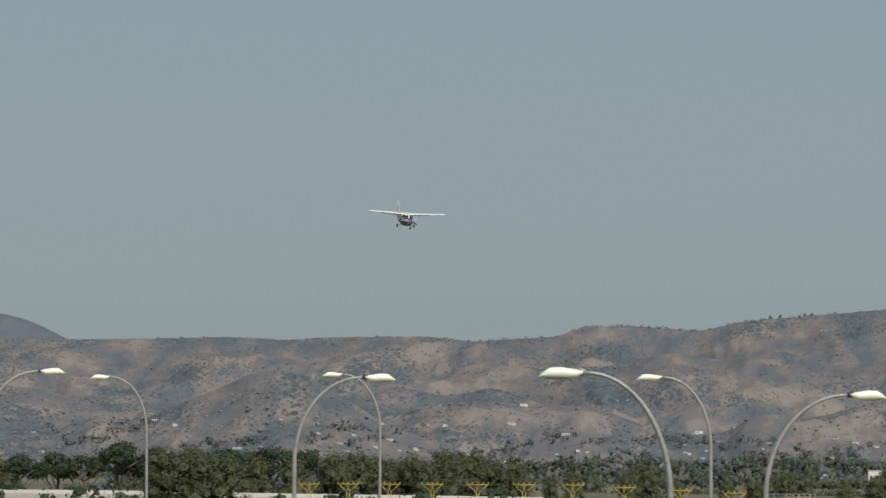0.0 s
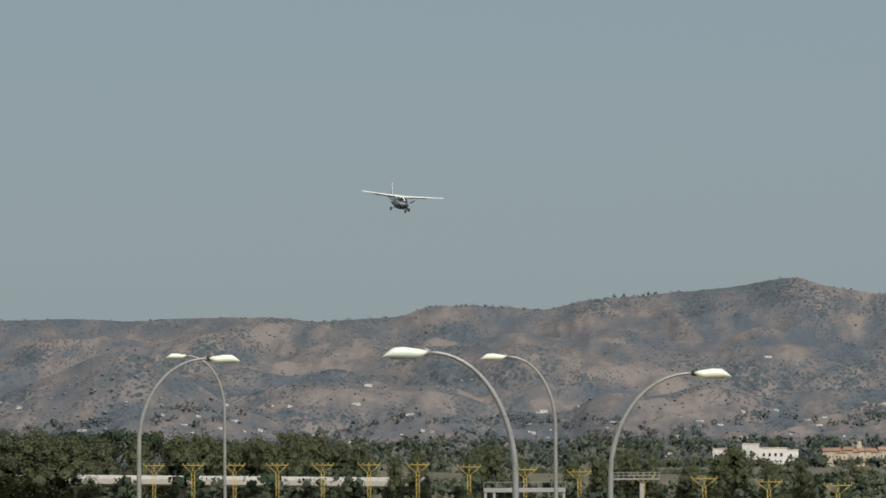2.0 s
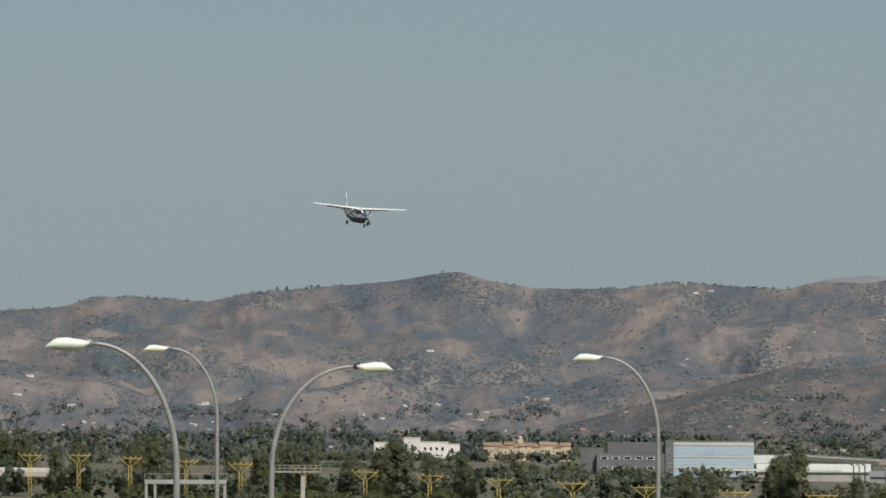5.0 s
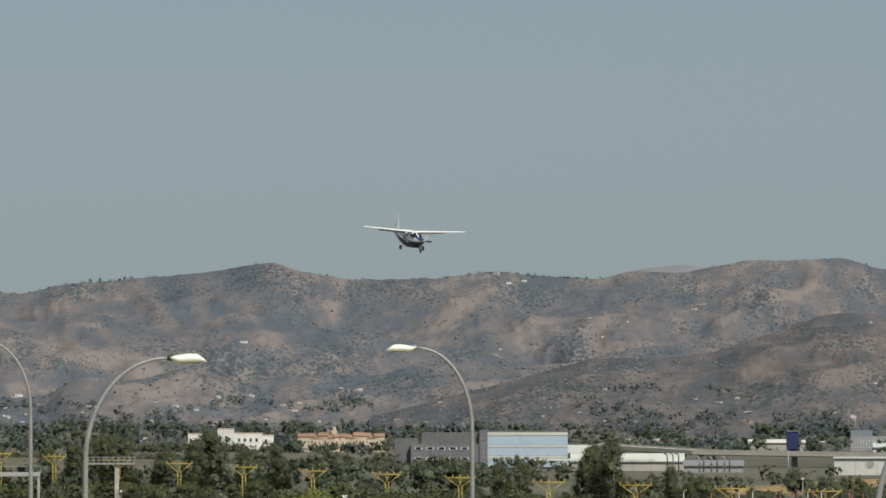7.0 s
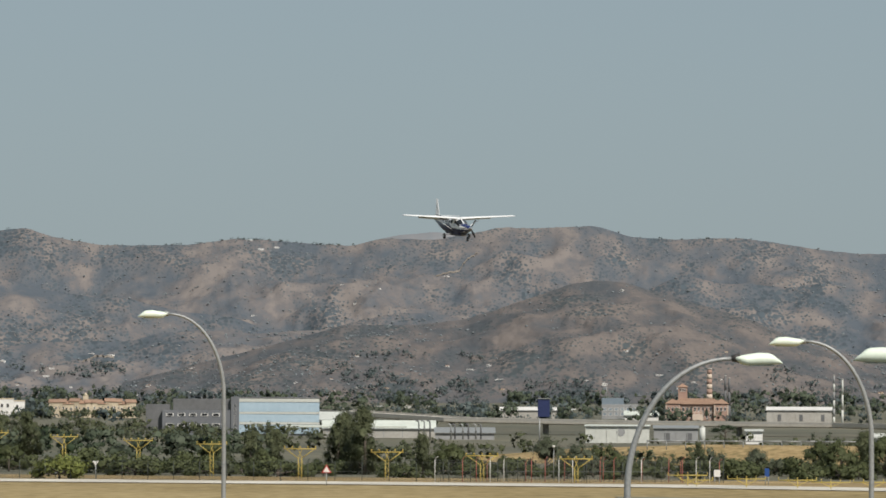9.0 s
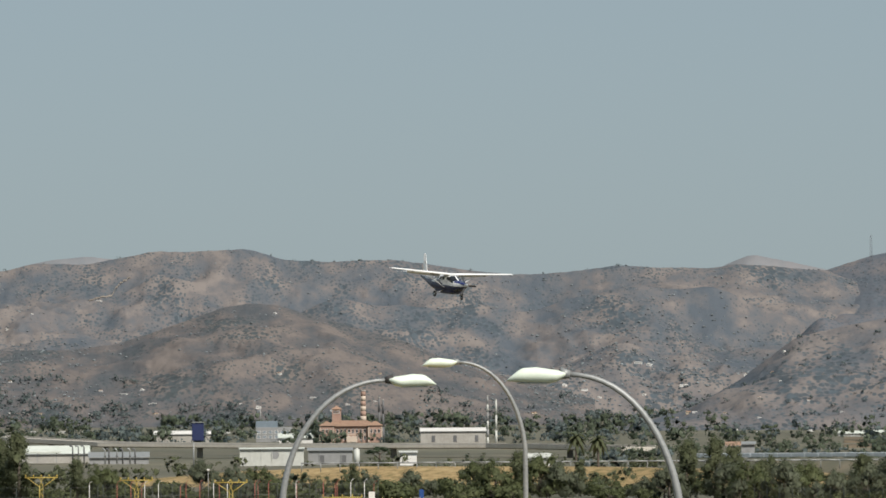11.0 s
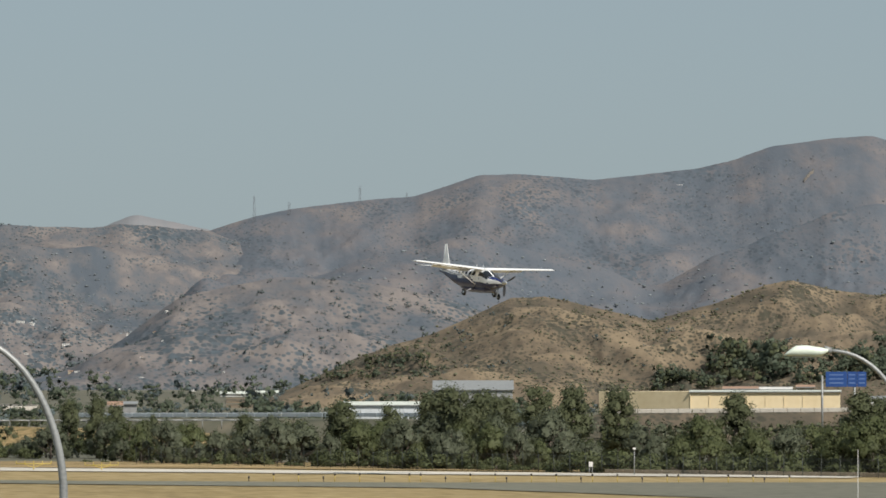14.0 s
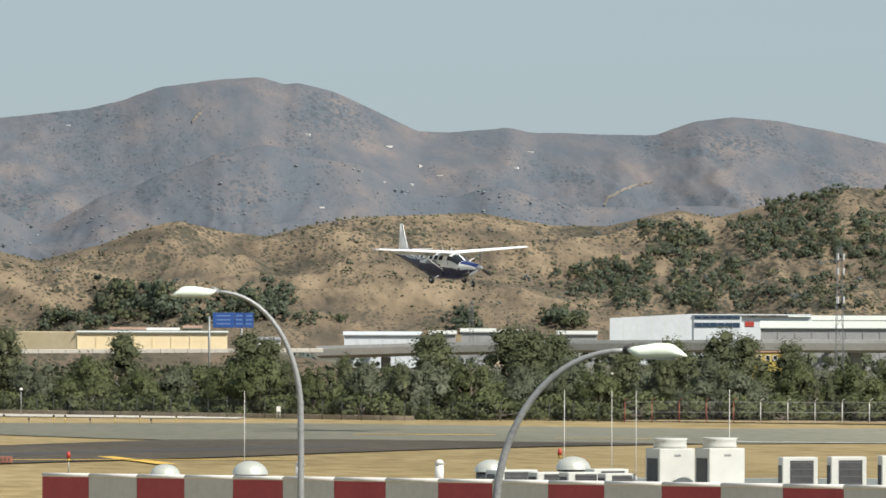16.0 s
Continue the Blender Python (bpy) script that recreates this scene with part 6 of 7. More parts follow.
bank("bank_centre", "dry grassy road embankment", ((300, 985, 0.3), (480, 970, 1.6), (700, 960, 2.3), (1100, 950, 2.2), (1500, 930, 1.6), (1650, 920, 0.2)), 14, M["verge"])
bank("bank_east", "earth bank that carries the eastern road", ((1180, 1020, 0.4), (1290, 1015, 2.6), (1600, 985, 2.8), (1930, 955, 2.9), (2100, 940, 0.4)), 16, M["plain"])
bank("bank_south", "dry earth bank below the beige warehouse", ((2100, 1000, 0.4), (2250, 1000, 3.9), (2640, 995, 4.05), (2780, 990, 3.0), (2950, 980, 0.3)), 18, M["ochre"])
bank("bank_west", "low grassy rise behind the masts", ((-1650, 1190, 0.3), (-1400, 1180, 4.2), (-1100, 1150, 3.6), (-700, 1120, 3.4), (-450, 1110, 2.0), (-250, 1100, 0.2)), 25, M["plain"])
ob = thing("guard_rail", pose(0, 0, 0), "weathered steel guard rail on posts along the embankment", "guard rail")
for k in range(30):
    u = 600 + 34 * k
    a, b = at(u, 956, z=2.85), at(u + 34, 956, z=2.85)
    part("beam", rod(bmesh.new(), a, b, 0.1, n=6), M["galvanised"], ob)
    part("post", rod(bmesh.new(), a - Vector((0, 0, 1.2)), a + Vector((0, 0, 0.1)), 0.06, n=6), M["galvanised"], ob)
ob = thing("guard_rail", pose(0, 0, 0), "pale concrete road barrier across the plain", "road barrier")
for k in range(26):
    u = 1300 + 24 * k
    a, b = at(u, 1010 - 2.2 * k, -107), at(u + 23.6, 1010 - 2.2 * (k + 1), -107)
    bm = bmesh.new()
    mid, d = (a + b) / 2, b - a
    box(bm, mid.x, mid.y, mid.z - 0.25, d.length, 0.3, 0.6, 0.05, Matrix.Rotation(math.atan2(d.y, d.x), 4, "Z"))
    part("barrier_block", bm, M["hall_white"], ob)
ob = thing("guard_rail", pose(0, 0, 0), "pale concrete barrier along the road below the warehouse", "road barrier")
for k in range(24):
    u = 2240 + 24 * k
    a, b = at(u, 983, -101 + 0.13 * k), at(u + 23.6, 983, -101 + 0.13 * (k + 1))
    bm = bmesh.new()
    mid, d = (a + b) / 2, b - a
    box(bm, mid.x, mid.y, mid.z - 0.3, d.length, 0.3, 0.6, 0.05, Matrix.Rotation(math.atan2(d.y, d.x), 4, "Z"))
    part("barrier_block", bm, M["beam_concrete"], ob)


# ---- airfield furniture ----
def fence(label, spots, height, mats, bend=0.35):
    ob = thing("fence", pose(0, 0, 0), label, "fence")
    shared = {}
    for m in sorted(set(mats)):
        bm = bmesh.new()
        rod(bm, (0, 0, -0.4), (0, 0, height), 0.04, 0.036, 6)
        rod(bm, (0, 0, height), (0.1, -bend * 0.5, height + bend * 0.75), 0.036, 0.032, 6)
        rod(bm, (0.1, -bend * 0.5, height + bend * 0.75), (0.28, -bend, height + bend), 0.032, 0.028, 6)
        me = bpy.data.meshes.new("post")
        bm.to_mesh(me)
        bm.free()
        me.materials.append(M[m])
        shared[m] = me
    wires = bmesh.new()
    for i, (p, m) in enumerate(zip(spots, mats)):
        o = new("post", shared[m])
        o.parent = ob
        q = spots[min(i + 1, len(spots) - 1)] - spots[max(i - 1, 0)]
        o.matrix_basis = pose(p.x, p.y, p.z, 0, 0, math.degrees(math.atan2(q.y, q.x)))
        if i + 1 < len(spots):
            n = spots[i + 1]
            if (n - p).length < 6:
                for z in (0.15, height * 0.5, height * 0.98):
                    rod(wires, p + Vector((0, 0, z)), n + Vector((0, 0, z)), 0.012, n=3)
                for k in range(1, 22):
                    c = p.lerp(n, k / 22)
                    rod(wires, c + Vector((0, 0, 0.05)), c + Vector((0, 0, height * 0.98)), 0.006, n=3)
    w = part("wire_mesh", wires, M["post_dark"] if "post_dark" in mats else M["galvanised"], ob)
    tagged(w, kind="stuff")
    return ob


def along(points, gap):
    out = []
    pts = [Vector((x, y, -0.1)) for x, y in points]
    for a, b in zip(pts, pts[1:]):
        n = max(1, round((b - a).length / gap))
        out += [a.lerp(b, k / n) for k in range(n)]
    return out + [pts[-1]]


s = along([(-75, 795), (-38, 790), (-12, 781), (24, 779)], 2.9)
fence("dark green wire perimeter fence with angled tops", s, 2.2, ["post_dark"] * len(s))
s = along([(14, 776), (46, 779)], 1.55)
fence("wire fence with white angled posts, some rusty red", s, 2.5, [("post_white", "post_dark", "post_red", "post_red", "post_white")[k % 5] for k in range(len(s))])
s = along([(20, 786), (46, 787)], 2.1)
fence("second wire fence with reddish and dark posts", s, 2.2, [("post_red", "post_dark")[k % 2] for k in range(len(s))])
s = along([(86, 762), (104, 728), (121, 698), (139, 671), (155, 650), (176, 640)], 2.4)
fence("dark wire perimeter fence with angled tops", s, 1.8, ["post_dark"] * len(s))
s = [at(3350 + 48 * k, 661, z=-0.1) for k in range(16)]
fence("wire fence with white and red angled posts", s, 2.0, ["post_red" if k < 5 else "post_white" for k in range(16)], 0.28)
ob = thing("garden_wall", pose(0, 0, 0), "low dusty beige block wall behind the fence", "wall")
for k in range(22):
    a, b = at(2230 + 34 * k, fence_range(2230 + 34 * k) + 1.6), at(2230 + 34 * k + 33, fence_range(2230 + 34 * k + 33) + 1.6)
    bm = bmesh.new()
    mid, d = (a + b) / 2, b - a
    box(bm, mid.x, mid.y, 0.1, d.length, 0.15, 0.5, 0.02, Matrix.Rotation(math.atan2(d.y, d.x), 4, "Z"))
    part("wall_panel", bm, M["dusty_block"], ob)


def approach_mast(m, h, wide):
    """A yellow lattice column that spreads into a bar of approach lamps."""
    ob = thing("approach_light_mast", m, "yellow lattice mast with a bar of approach lights", "approach light", "approach lights")
    for x in (-0.2, 0.2):
        part("leg", rod(bmesh.new(), (x, 0, -0.6), (x, 0, h - 1.0), 0.036, n=6), M["mast_yellow"], ob)
        part("leg", rod(bmesh.new(), (x, 0.4, -0.6), (x, 0.4, h - 1.0), 0.036, n=6), M["mast_yellow"], ob)
        part("strut", rod(bmesh.new(), (x, 0.2, h - 1.05), (x * 4.2 * wide, 0.2, h - 0.06), 0.045, n=6), M["mast_yellow"], ob)
    for k in range(int((h - 0.9) / 0.45)):
        z = 0.1 + 0.45 * k
        s = 1 if k % 2 else -1
        part("brace", rod(bmesh.new(), (-0.2 * s, 0, z), (0.2 * s, 0, z + 0.45), 0.03, n=5), M["mast_yellow"], ob)
    part("bar", rod(bmesh.new(), (-wide, 0.2, h), (wide, 0.2, h), 0.06, n=6), M["mast_yellow"], ob)
    part("brace", rod(bmesh.new(), (-0.2, 0.2, h - 1), (0.2, 0.2, h - 0.05), 0.035, n=5), M["mast_yellow"], ob)
    part("brace", rod(bmesh.new(), (0.2, 0.2, h - 1), (-0.2, 0.2, h - 0.05), 0.035, n=5), M["mast_yellow"], ob)
    for x in (-0.95 * wide, -0.48 * wide, 0, 0.48 * wide, 0.95 * wide):
        bm = bmesh.new()
        rod(bm, (x, 0.2, h), (x, 0.2, h + 0.18), 0.03, n=5)
        rod(bm, (x, 0.1, h + 0.24), (x, 0.3, h + 0.24), 0.09, n=8)
        part("approach_lamp", bm, M["mast_yellow"], ob)
    return ob


for u in (-1640, -1571, -1498, -1422, -1342, -1260, -1174, -1083, -984, -888, -775, -667, -553, -431, -300, -170, -14, 140, 308, 475):
    e = float(np.interp(u, (-1571, -1174, -886, -668, -430, -169, -13, 140, 311, 480), (-75, -76, -90, -103, -116, -128, -136, -141, -147, -152)))
    r = float(np.interp(u, (-1640, -900, -14, 480), (965, 925, 800, 775)))
    p = at(u, r)
    approach_mast(pose(p.x, p.y, 0, 0, 0, facing(u) + (u % 7) - 3), high(e, r), float(np.interp(u, (-1640, -900, -14), (1.45, 1.6, 1.85))))


def light_bar(u, r, width, h=0.95):
    p = at(u, r)
    ob = thing("light_bar", pose(p.x, p.y, -0.1, 0, 0, facing(u)), "low yellow approach light bar on short legs", "approach light", "low approach light bars")
    part("bar", rod(bmesh.new(), (-width / 2, 0, h), (width / 2, 0, h), 0.05, n=6), M["mast_yellow"], ob)
    for k in range(5):
        x = -width / 2 + width * k / 4
        part("approach_lamp", rod(bmesh.new(), (x, 0, h), (x, 0, h + 0.32), 0.05, 0.035, 6), M["mast_yellow"], ob)
    part("leg", rod(bmesh.new(), (0, 0, -0.2), (0, 0, h), 0.05, n=6), M["mast_yellow"], ob)
    for s in (-1, 1):
        part("strut", rod(bmesh.new(), (0, 0, 0.3), (s * width * 0.3, 0, h), 0.035, n=5), M["mast_yellow"], ob)


for u, r, w, h in ((672, 756, 4.2, 1.2), (688, 752, 3.4, 0.75), (776, 748, 4.0, 0.95), (866, 744, 4.0, 0.9), (925, 738, 4.0, 0.8), (1000, 736, 4.2, 0.85), (1075, 732, 3.6, 0.75), (1220, 726, 3.6, 0.7), (1340, 722, 3.4, 0.6)):
    light_bar(u, r, w, h)


def board_sign(name, u, e0, e1, w, mat, label, r=None, category="sign", depth=0.25, legs=True):
    r = r or (EYE.z + 0.1) * K / -e0
    p = at(u, r)
    ob = thing(name, pose(p.x, p.y, -0.1, 0, 0, facing(u)), label, category)
    z0, z1 = high(e0, r) + 0.1, high(e1, r) + 0.1
    body = z0 + (z1 - z0) * 0.22 if legs else z0
    bm = bmesh.new()
    box(bm, 0, 0, (body + z1) / 2, w, depth, z1 - body, 0.02)
    part("board", bm, M[mat], ob)
    for s in (-1, 1):
        part("leg", rod(bmesh.new(), (s * w * 0.35, 0, -0.1), (s * w * 0.35, 0, body + 0.02), 0.035, n=6), M["galvanised"], ob)
    return ob, body, z1


for u, e0, e1, w, mat, label in ((1375, -281, -262, 1.3, "sign_red", "red airfield sign with pale lettering bars"), (2136, -304, -286, 0.75, "sign_brown", "faded red-brown equipment box"), (2254, -304, -290, 1.05, "sign_brown", "faded red-brown barred equipment box"), (2105, -303, -297, 0.3, "mast_yellow", "small yellow marker on a leg"), (1410, -281, -275, 0.55, "lamp_socket", "low black runway light housing")):
    ob, z0, z1 = board_sign("airfield_sign", u, e0, e1, w, mat, label, depth=0.5)
    if mat in ("sign_red", "sign_brown"):
        for k in range(3):
            bm = bmesh.new()
            box(bm, -w * 0.25 + w * 0.25 * k, -0.262, (z0 + z1) / 2, w * 0.08, 0.02, (z1 - z0) * 0.5)
            part("bar", bm, M["post_white"] if mat == "sign_red" else M["grille"], ob)


def red_light(u, e_base, e_top, r):
    p = at(u, r)
    ob = thing("obstruction_light", pose(p.x, p.y, -0.1, 0, 0, facing(u)), "red obstruction lamp on a thin pole", "warning light")
    h = high(e_top, r)
    part("pole", rod(bmesh.new(), (0, 0, -0.2), (0, 0, h - 0.5), 0.04, n=6), M["galvanised"], ob)
    part("collar", rod(bmesh.new(), (0, 0, h - 0.62), (0, 0, h - 0.42), 0.11, n=10), M["mast_yellow"], ob)
    part("lamp", rod(bmesh.new(), (0, 0, h - 0.42), (0, 0, h), 0.15, 0.12, 12), M["sign_red"], ob, "red glass lamp")


red_light(2366, -315, -279, 472)
red_light(3235, -315, -272, 470)
# runway edge lights on small stakes
for k in range(26):
    u = 1600 + 38 * k + (k % 4) * 6
    r = 662 - 0.5 * k
    p = at(u, r)
    ob = thing("edge_light", pose(p.x, p.y, -0.05, 0, 0, 0), "small runway edge light on a yellow stake" if k % 3 else "low dark runway edge light", "runway light", "runway edge lights")
    part("stake", rod(bmesh.new(), (0, 0, -0.1), (0, 0, 0.55 if k % 3 else 0.25), 0.04, n=6), M["mast_yellow"] if k % 3 else M["lamp_socket"], ob)
    part("lamp", rod(bmesh.new(), (0, 0, 0.55 if k % 3 else 0.25), (0, 0, 0.75 if k % 3 else 0.45), 0.09, n=8), M["lamp_socket"], ob)
# taxiway lines
for name, pts in (("yellow_line", [(91, 498), (112, 496), (112, 496.9), (91, 499.2)]), ("yellow_line", [(99.6, 507), (100.9, 507), (100.6, 484), (99.2, 484)]), ("yellow_line", [(66, 489), (88, 483.5), (88, 484.6), (66, 490.2)]), ("yellow_line", [(137, 583), (148, 579), (148, 580.5), (137, 584.5)]), ("yellow_line", [(150, 566), (158, 562), (158, 563), (150, 567)])):
    sheet(name, "worn yellow painted taxiway line", pts, M["yellow_line"], -0.006, "marking")
sheet("runway_edge_line", "worn white painted runway edge line", [(160, 551), (188, 530), (188.4, 530.9), (160.4, 552)], M["white_line"], -0.008, "marking")

# small signs by the fence
ob = thing("warning_sign", pose(*at(33, 752), 0, 0, facing(33)), "triangular red and white warning sign on a post", "road sign")
part("post", rod(bmesh.new(), (0, 0, -0.3), (0, 0, 1.3), 0.04, n=6), M["galvanised"], ob)
for name, s, mat, y in (("rim", 0.55, "sign_red", 0.0), ("plate", 0.36, "post_white", -0.03)):
    bm = bmesh.new()
    tri = [(-s, 0, 1.25 + (0.55 - s) * 0.5), (s, 0, 1.25 + (0.55 - s) * 0.5), (0, 0, 1.25 + (0.55 - s) * 0.5 + s * 1.7)]
    f = [bm.verts.new((x, y + d, z)) for d in (0, 0.02) for x, _, z in tri]
    for q in ((0, 1, 2), (5, 4, 3), (0, 3, 4, 1), (1, 4, 5, 2), (2, 5, 3, 0)):
        bm.faces.new([f[k] for k in q])
    part(name, bm, M[mat], ob)
for u in (-445, -375):
    ob = thing("warning_sign", pose(*at(u, 790), 0, 0, facing(u)), "white inverted triangular sign on a post", "road sign")
    part("post", rod(bmesh.new(), (0, 0, -0.3), (0, 0, 1.5), 0.04, n=6), M["galvanised"], ob)
    bm = bmesh.new()
    f = [bm.verts.new((x, y, z)) for y in (-0.06, -0.03) for x, z in ((-0.35, 1.95), (0.35, 1.95), (0, 1.35))]
    for q in ((0, 2, 1), (3, 4, 5), (0, 1, 4, 3), (1, 2, 5, 4), (2, 0, 3, 5)):
        bm.faces.new([f[k] for k in q])
    part("plate", bm, M["post_white"], ob)
board_sign("parking_sign", 812, -186, -167, 0.5, "sign_blue", "small blue information sign on a post", 765, "road sign", 0.05)
board_sign("notice_board", 724, -186, -170, 0.7, "post_white", "small white notice board on posts", 770, "sign", 0.05)
board_sign("notice_board", 2205, -205, -194, 0.4, "post_white", "small white notice plate on the fence", 700, "sign", 0.05)
board_sign("notice_board", 2737, -213, -201, 0.4, "post_white", "small white notice plate on the fence", 672, "sign", 0.05)
for u, e, r in ((2282, -169, 692), (3327, -140, 690), (435, -128, 790), (-770, -150, 820)):
    p = at(u, r)
    ob = thing("camera_pole", pose(p.x, p.y, -0.1, 0, 0, facing(u)), "slim grey pole with a small white camera head", "pole")
    h = high(e, r)
    part("pole", rod(bmesh.new(), (0, 0, -0.2), (0, 0, h), 0.05, 0.035, 6), M["galvanised"], ob)
    bm = bmesh.new()
    box(bm, 0, 0, h, 0.3, 0.4, 0.22, 0.05)
    part("camera_head", bm, M["post_white"], ob)
# motorway sign
R = 960
ob = thing("road_sign", pose(*at(2656, R), 0, 0, facing(2656) + 4), "large blue motorway direction sign on steel posts", "road sign")
for x0, x1 in ((-2.75, 0.15), (0.2, 1.5), (1.55, 2.8)):
    bm = bmesh.new()
    box(bm, (x0 + x1) / 2, 0, high(-48.5, R), x1 - x0, 0.12, 2.05, 0.03)
    pl = part("panel", bm, M["sign_blue"], ob)
    for k in range(3):
        bm = bmesh.new()
        box(bm, (x0 + x1) / 2, -0.07, high(-48.5, R) + 0.6 - 0.55 * k, (x1 - x0) * 0.66, 0.02, 0.16)
        part("text_bar", bm, M["sign_text"], pl)
for x in (-3.2, 1.2):
    part("post", rod(bmesh.new(), (x, 0.15, -0.3), (x, 0.15, high(-42, R)), 0.14, n=8), M["galvanised"], ob)
part("crossbar", rod(bmesh.new(), (-3.3, 0.15, high(-50, R)), (2.8, 0.15, high(-50, R)), 0.1, n=6), M["galvanised"], ob)


def lattice_tower(u, e, r, half, label, steps=14, name="lattice_mast"):
    p = at(u, r)
    h = high(e, r)
    ob = thing(name, pose(p.x, p.y, land_height(u, r) if r > 1500 else -0.2, 0, 0, facing(u) + 10), label, "mast")
    h = h - ob.location.z
    for sx in (-1, 1):
        for sy in (-1, 1):
            part("leg", rod(bmesh.new(), (sx * half, sy * half, 0), (sx * half * 0.5, sy * half * 0.5, h), half * 0.08, half * 0.055, 5), M["slate"], ob)
    for k in range(steps):
        z0, z1 = h * k / steps, h * (k + 1) / steps
        a0, a1 = half * (1 - 0.5 * k / steps), half * (1 - 0.5 * (k + 1) / steps)
        s = 1 if k % 2 else -1
        part("brace", rod(bmesh.new(), (-s * a0, -a0, z0), (s * a1, -a1, z1), half * 0.045, n=4), M["slate"], ob)
        part("brace", rod(bmesh.new(), (s * a0, a0, z0), (-s * a1, a1, z1), half * 0.045, n=4), M["slate"], ob)
    return ob, h


ob, h = lattice_tower(3729, 86, 905, 0.55, "grey lattice telecom mast with panel aerials")
for k in range(3):
    for z in (0.82, 0.92, 0.62):
        a = k * 2.1
        bm = bmesh.new()
        box(bm, 0.55 * math.cos(a), 0.55 * math.sin(a), h * z, 0.2, 0.2, 0.9, 0.03)
        part("aerial_panel", bm, M["grey_white_panel"], ob)
lattice_tower(3078, -11, 1150, 0.4, "slim grey lattice mast beside the road", 8)
for u, e in ((1610, 277), (1797, 295), (1672, 266), (1880, 283)):
    lattice_tower(u, e, 4330, 0.8, "distant electricity pylon on the ridge", 6, "pylon")

# platform and portal frame among the trees of the west
R = 800
ob = thing("service_platform", pose(*at(-787, R), 0, 0, facing(-787)), "grey steel service platform with railings on a post", "platform")
w = span(-833, -752, R)
z = high(-103, R)
bm = bmesh.new()
box(bm, 0, 0, z, w, 1.2, 0.18, 0.02)
part("deck", bm, M["galvanised"], ob)
bm = bmesh.new()
box(bm, 0.6, 0, z / 2 - 0.2, 0.5, 0.5, z, 0.05)
part("column", bm, M["concrete"], ob)
for k in range(10):
    x = -w / 2 + w * k / 9
    part("baluster", rod(bmesh.new(), (x, -0.58, z), (x, -0.58, z + 0.75), 0.04, n=5), M["galvanised"], ob)
for q in (0.4, 0.75):
    part("handrail", rod(bmesh.new(), (-w / 2, -0.58, z + q), (w / 2, -0.58, z + q), 0.035, n=5), M["galvanised"], ob)
ob = thing("portal_frame", pose(*at(-985, R), 0, 0, facing(-985)), "grey concrete portal frame with side arms", "portal frame")
w = span(-1058, -913, R)
z = high(-120, R)
block(ob, "beam", -w / 2, w / 2, z - 0.35, z + 0.15, 0.6, -0.3, M["grey_wall"])
for x in (-w / 2 + 0.2, -w / 2 + 1.2, w / 2 - 1.0, w / 2 - 0.2):
    block(ob, "leg", x - 0.16, x + 0.16, -0.4, z - 0.35, 0.4, -0.2, M["grey_wall"])
part("handrail", rod(bmesh.new(), (-w / 2, 0.3, z + 0.8), (w / 2, 0.3, z + 0.8), 0.035, n=5), M["galvanised"], ob)
for k in range(7):
    x = -w / 2 + w * k / 6
    part("baluster", rod(bmesh.new(), (x, 0.25, z + 0.1), (x, 0.3, z + 0.8), 0.03, n=5), M["galvanised"], ob)

# ---- the low building in front, with a red and white parapet ----
A, B = at(2322, 263), at(3851, 226)
wall_way = (B - A).normalized()
inward = Vector((-wall_way.y, wall_way.x, 0))
if inward.y < 0:
    inward = -inward
length = (B - A).length
turn = math.degrees(math.atan2(wall_way.y, wall_way.x))
low_building = thing("service_building", pose(A.x, A.y, 0, 0, 0, turn), "low flat-roofed service building with red and white striped parapet", "building")
TOP0, TOP1 = 5.16, 5.76


def top_at(x):
    return TOP0 + (TOP1 - TOP0) * x / length


def wall_x(u):
    """How far along the wall the bearing u meets it."""
    d = Vector((math.sin(u / K), math.cos(u / K), 0))
    det = wall_way.x * d.y - wall_way.y * d.x
    return (A.y * d.x - A.x * d.y) / det


marks = [wall_x(u) for u in (2322, 2404, 2489, 2573, 2659, 2747, 2838, 2929, 3022, 3118, 3217, 3316, 3418, 3522, 3632, 3739, 3851)]
for k, (a, b) in enumerate(zip(marks, marks[1:])):
    bm = bmesh.new()
    v = [bm.verts.new(p) for p in ((a + 0.01, -0.06, 2.6), (b - 0.01, -0.06, 2.6), (b - 0.01, -0.06, top_at(b)), (a + 0.01, -0.06, top_at(a)), (a + 0.01, 0.06, 2.6), (b - 0.01, 0.06, 2.6), (b - 0.01, 0.06, top_at(b)), (a + 0.01, 0.06, top_at(a)))]
    for f in ((0, 1, 2, 3), (5, 4, 7, 6), (4, 0, 3, 7), (1, 5, 6, 2), (3, 2, 6, 7), (4, 5, 1, 0)):
        bm.faces.new([v[q] for q in f])
    part("parapet_panel", bm, M["red_panel"] if k % 2 == 0 else M["grey_white_panel"], low_building, "dark red parapet panel" if k % 2 == 0 else "dusty white parapet panel")
    bm = bmesh.new()
    rod(bm, (a, 0, top_at(a) + 0.03), (b, 0, top_at(b) + 0.03), 0.09, n=6)
    part("coping", bm, M["pale_concrete"], low_building)
bm = bmesh.new()
v = [bm.verts.new(p) for p in ((0, 0.1, TOP0 - 0.35), (length, 0.1, TOP1 - 0.35), (length, 16, TOP1 - 0.35), (0, 16, TOP0 - 0.35), (0, 0.1, -0.3), (length, 0.1, -0.3), (length, 16, -0.3), (0, 16, -0.3))]
for f in ((0, 1, 2, 3), (0, 4, 5, 1), (1, 5, 6, 2), (2, 6, 7, 3), (3, 7, 4, 0)):
    bm.faces.new([v[q] for q in f])
part("roof_slab", bm, M["roof_grey"], low_building)
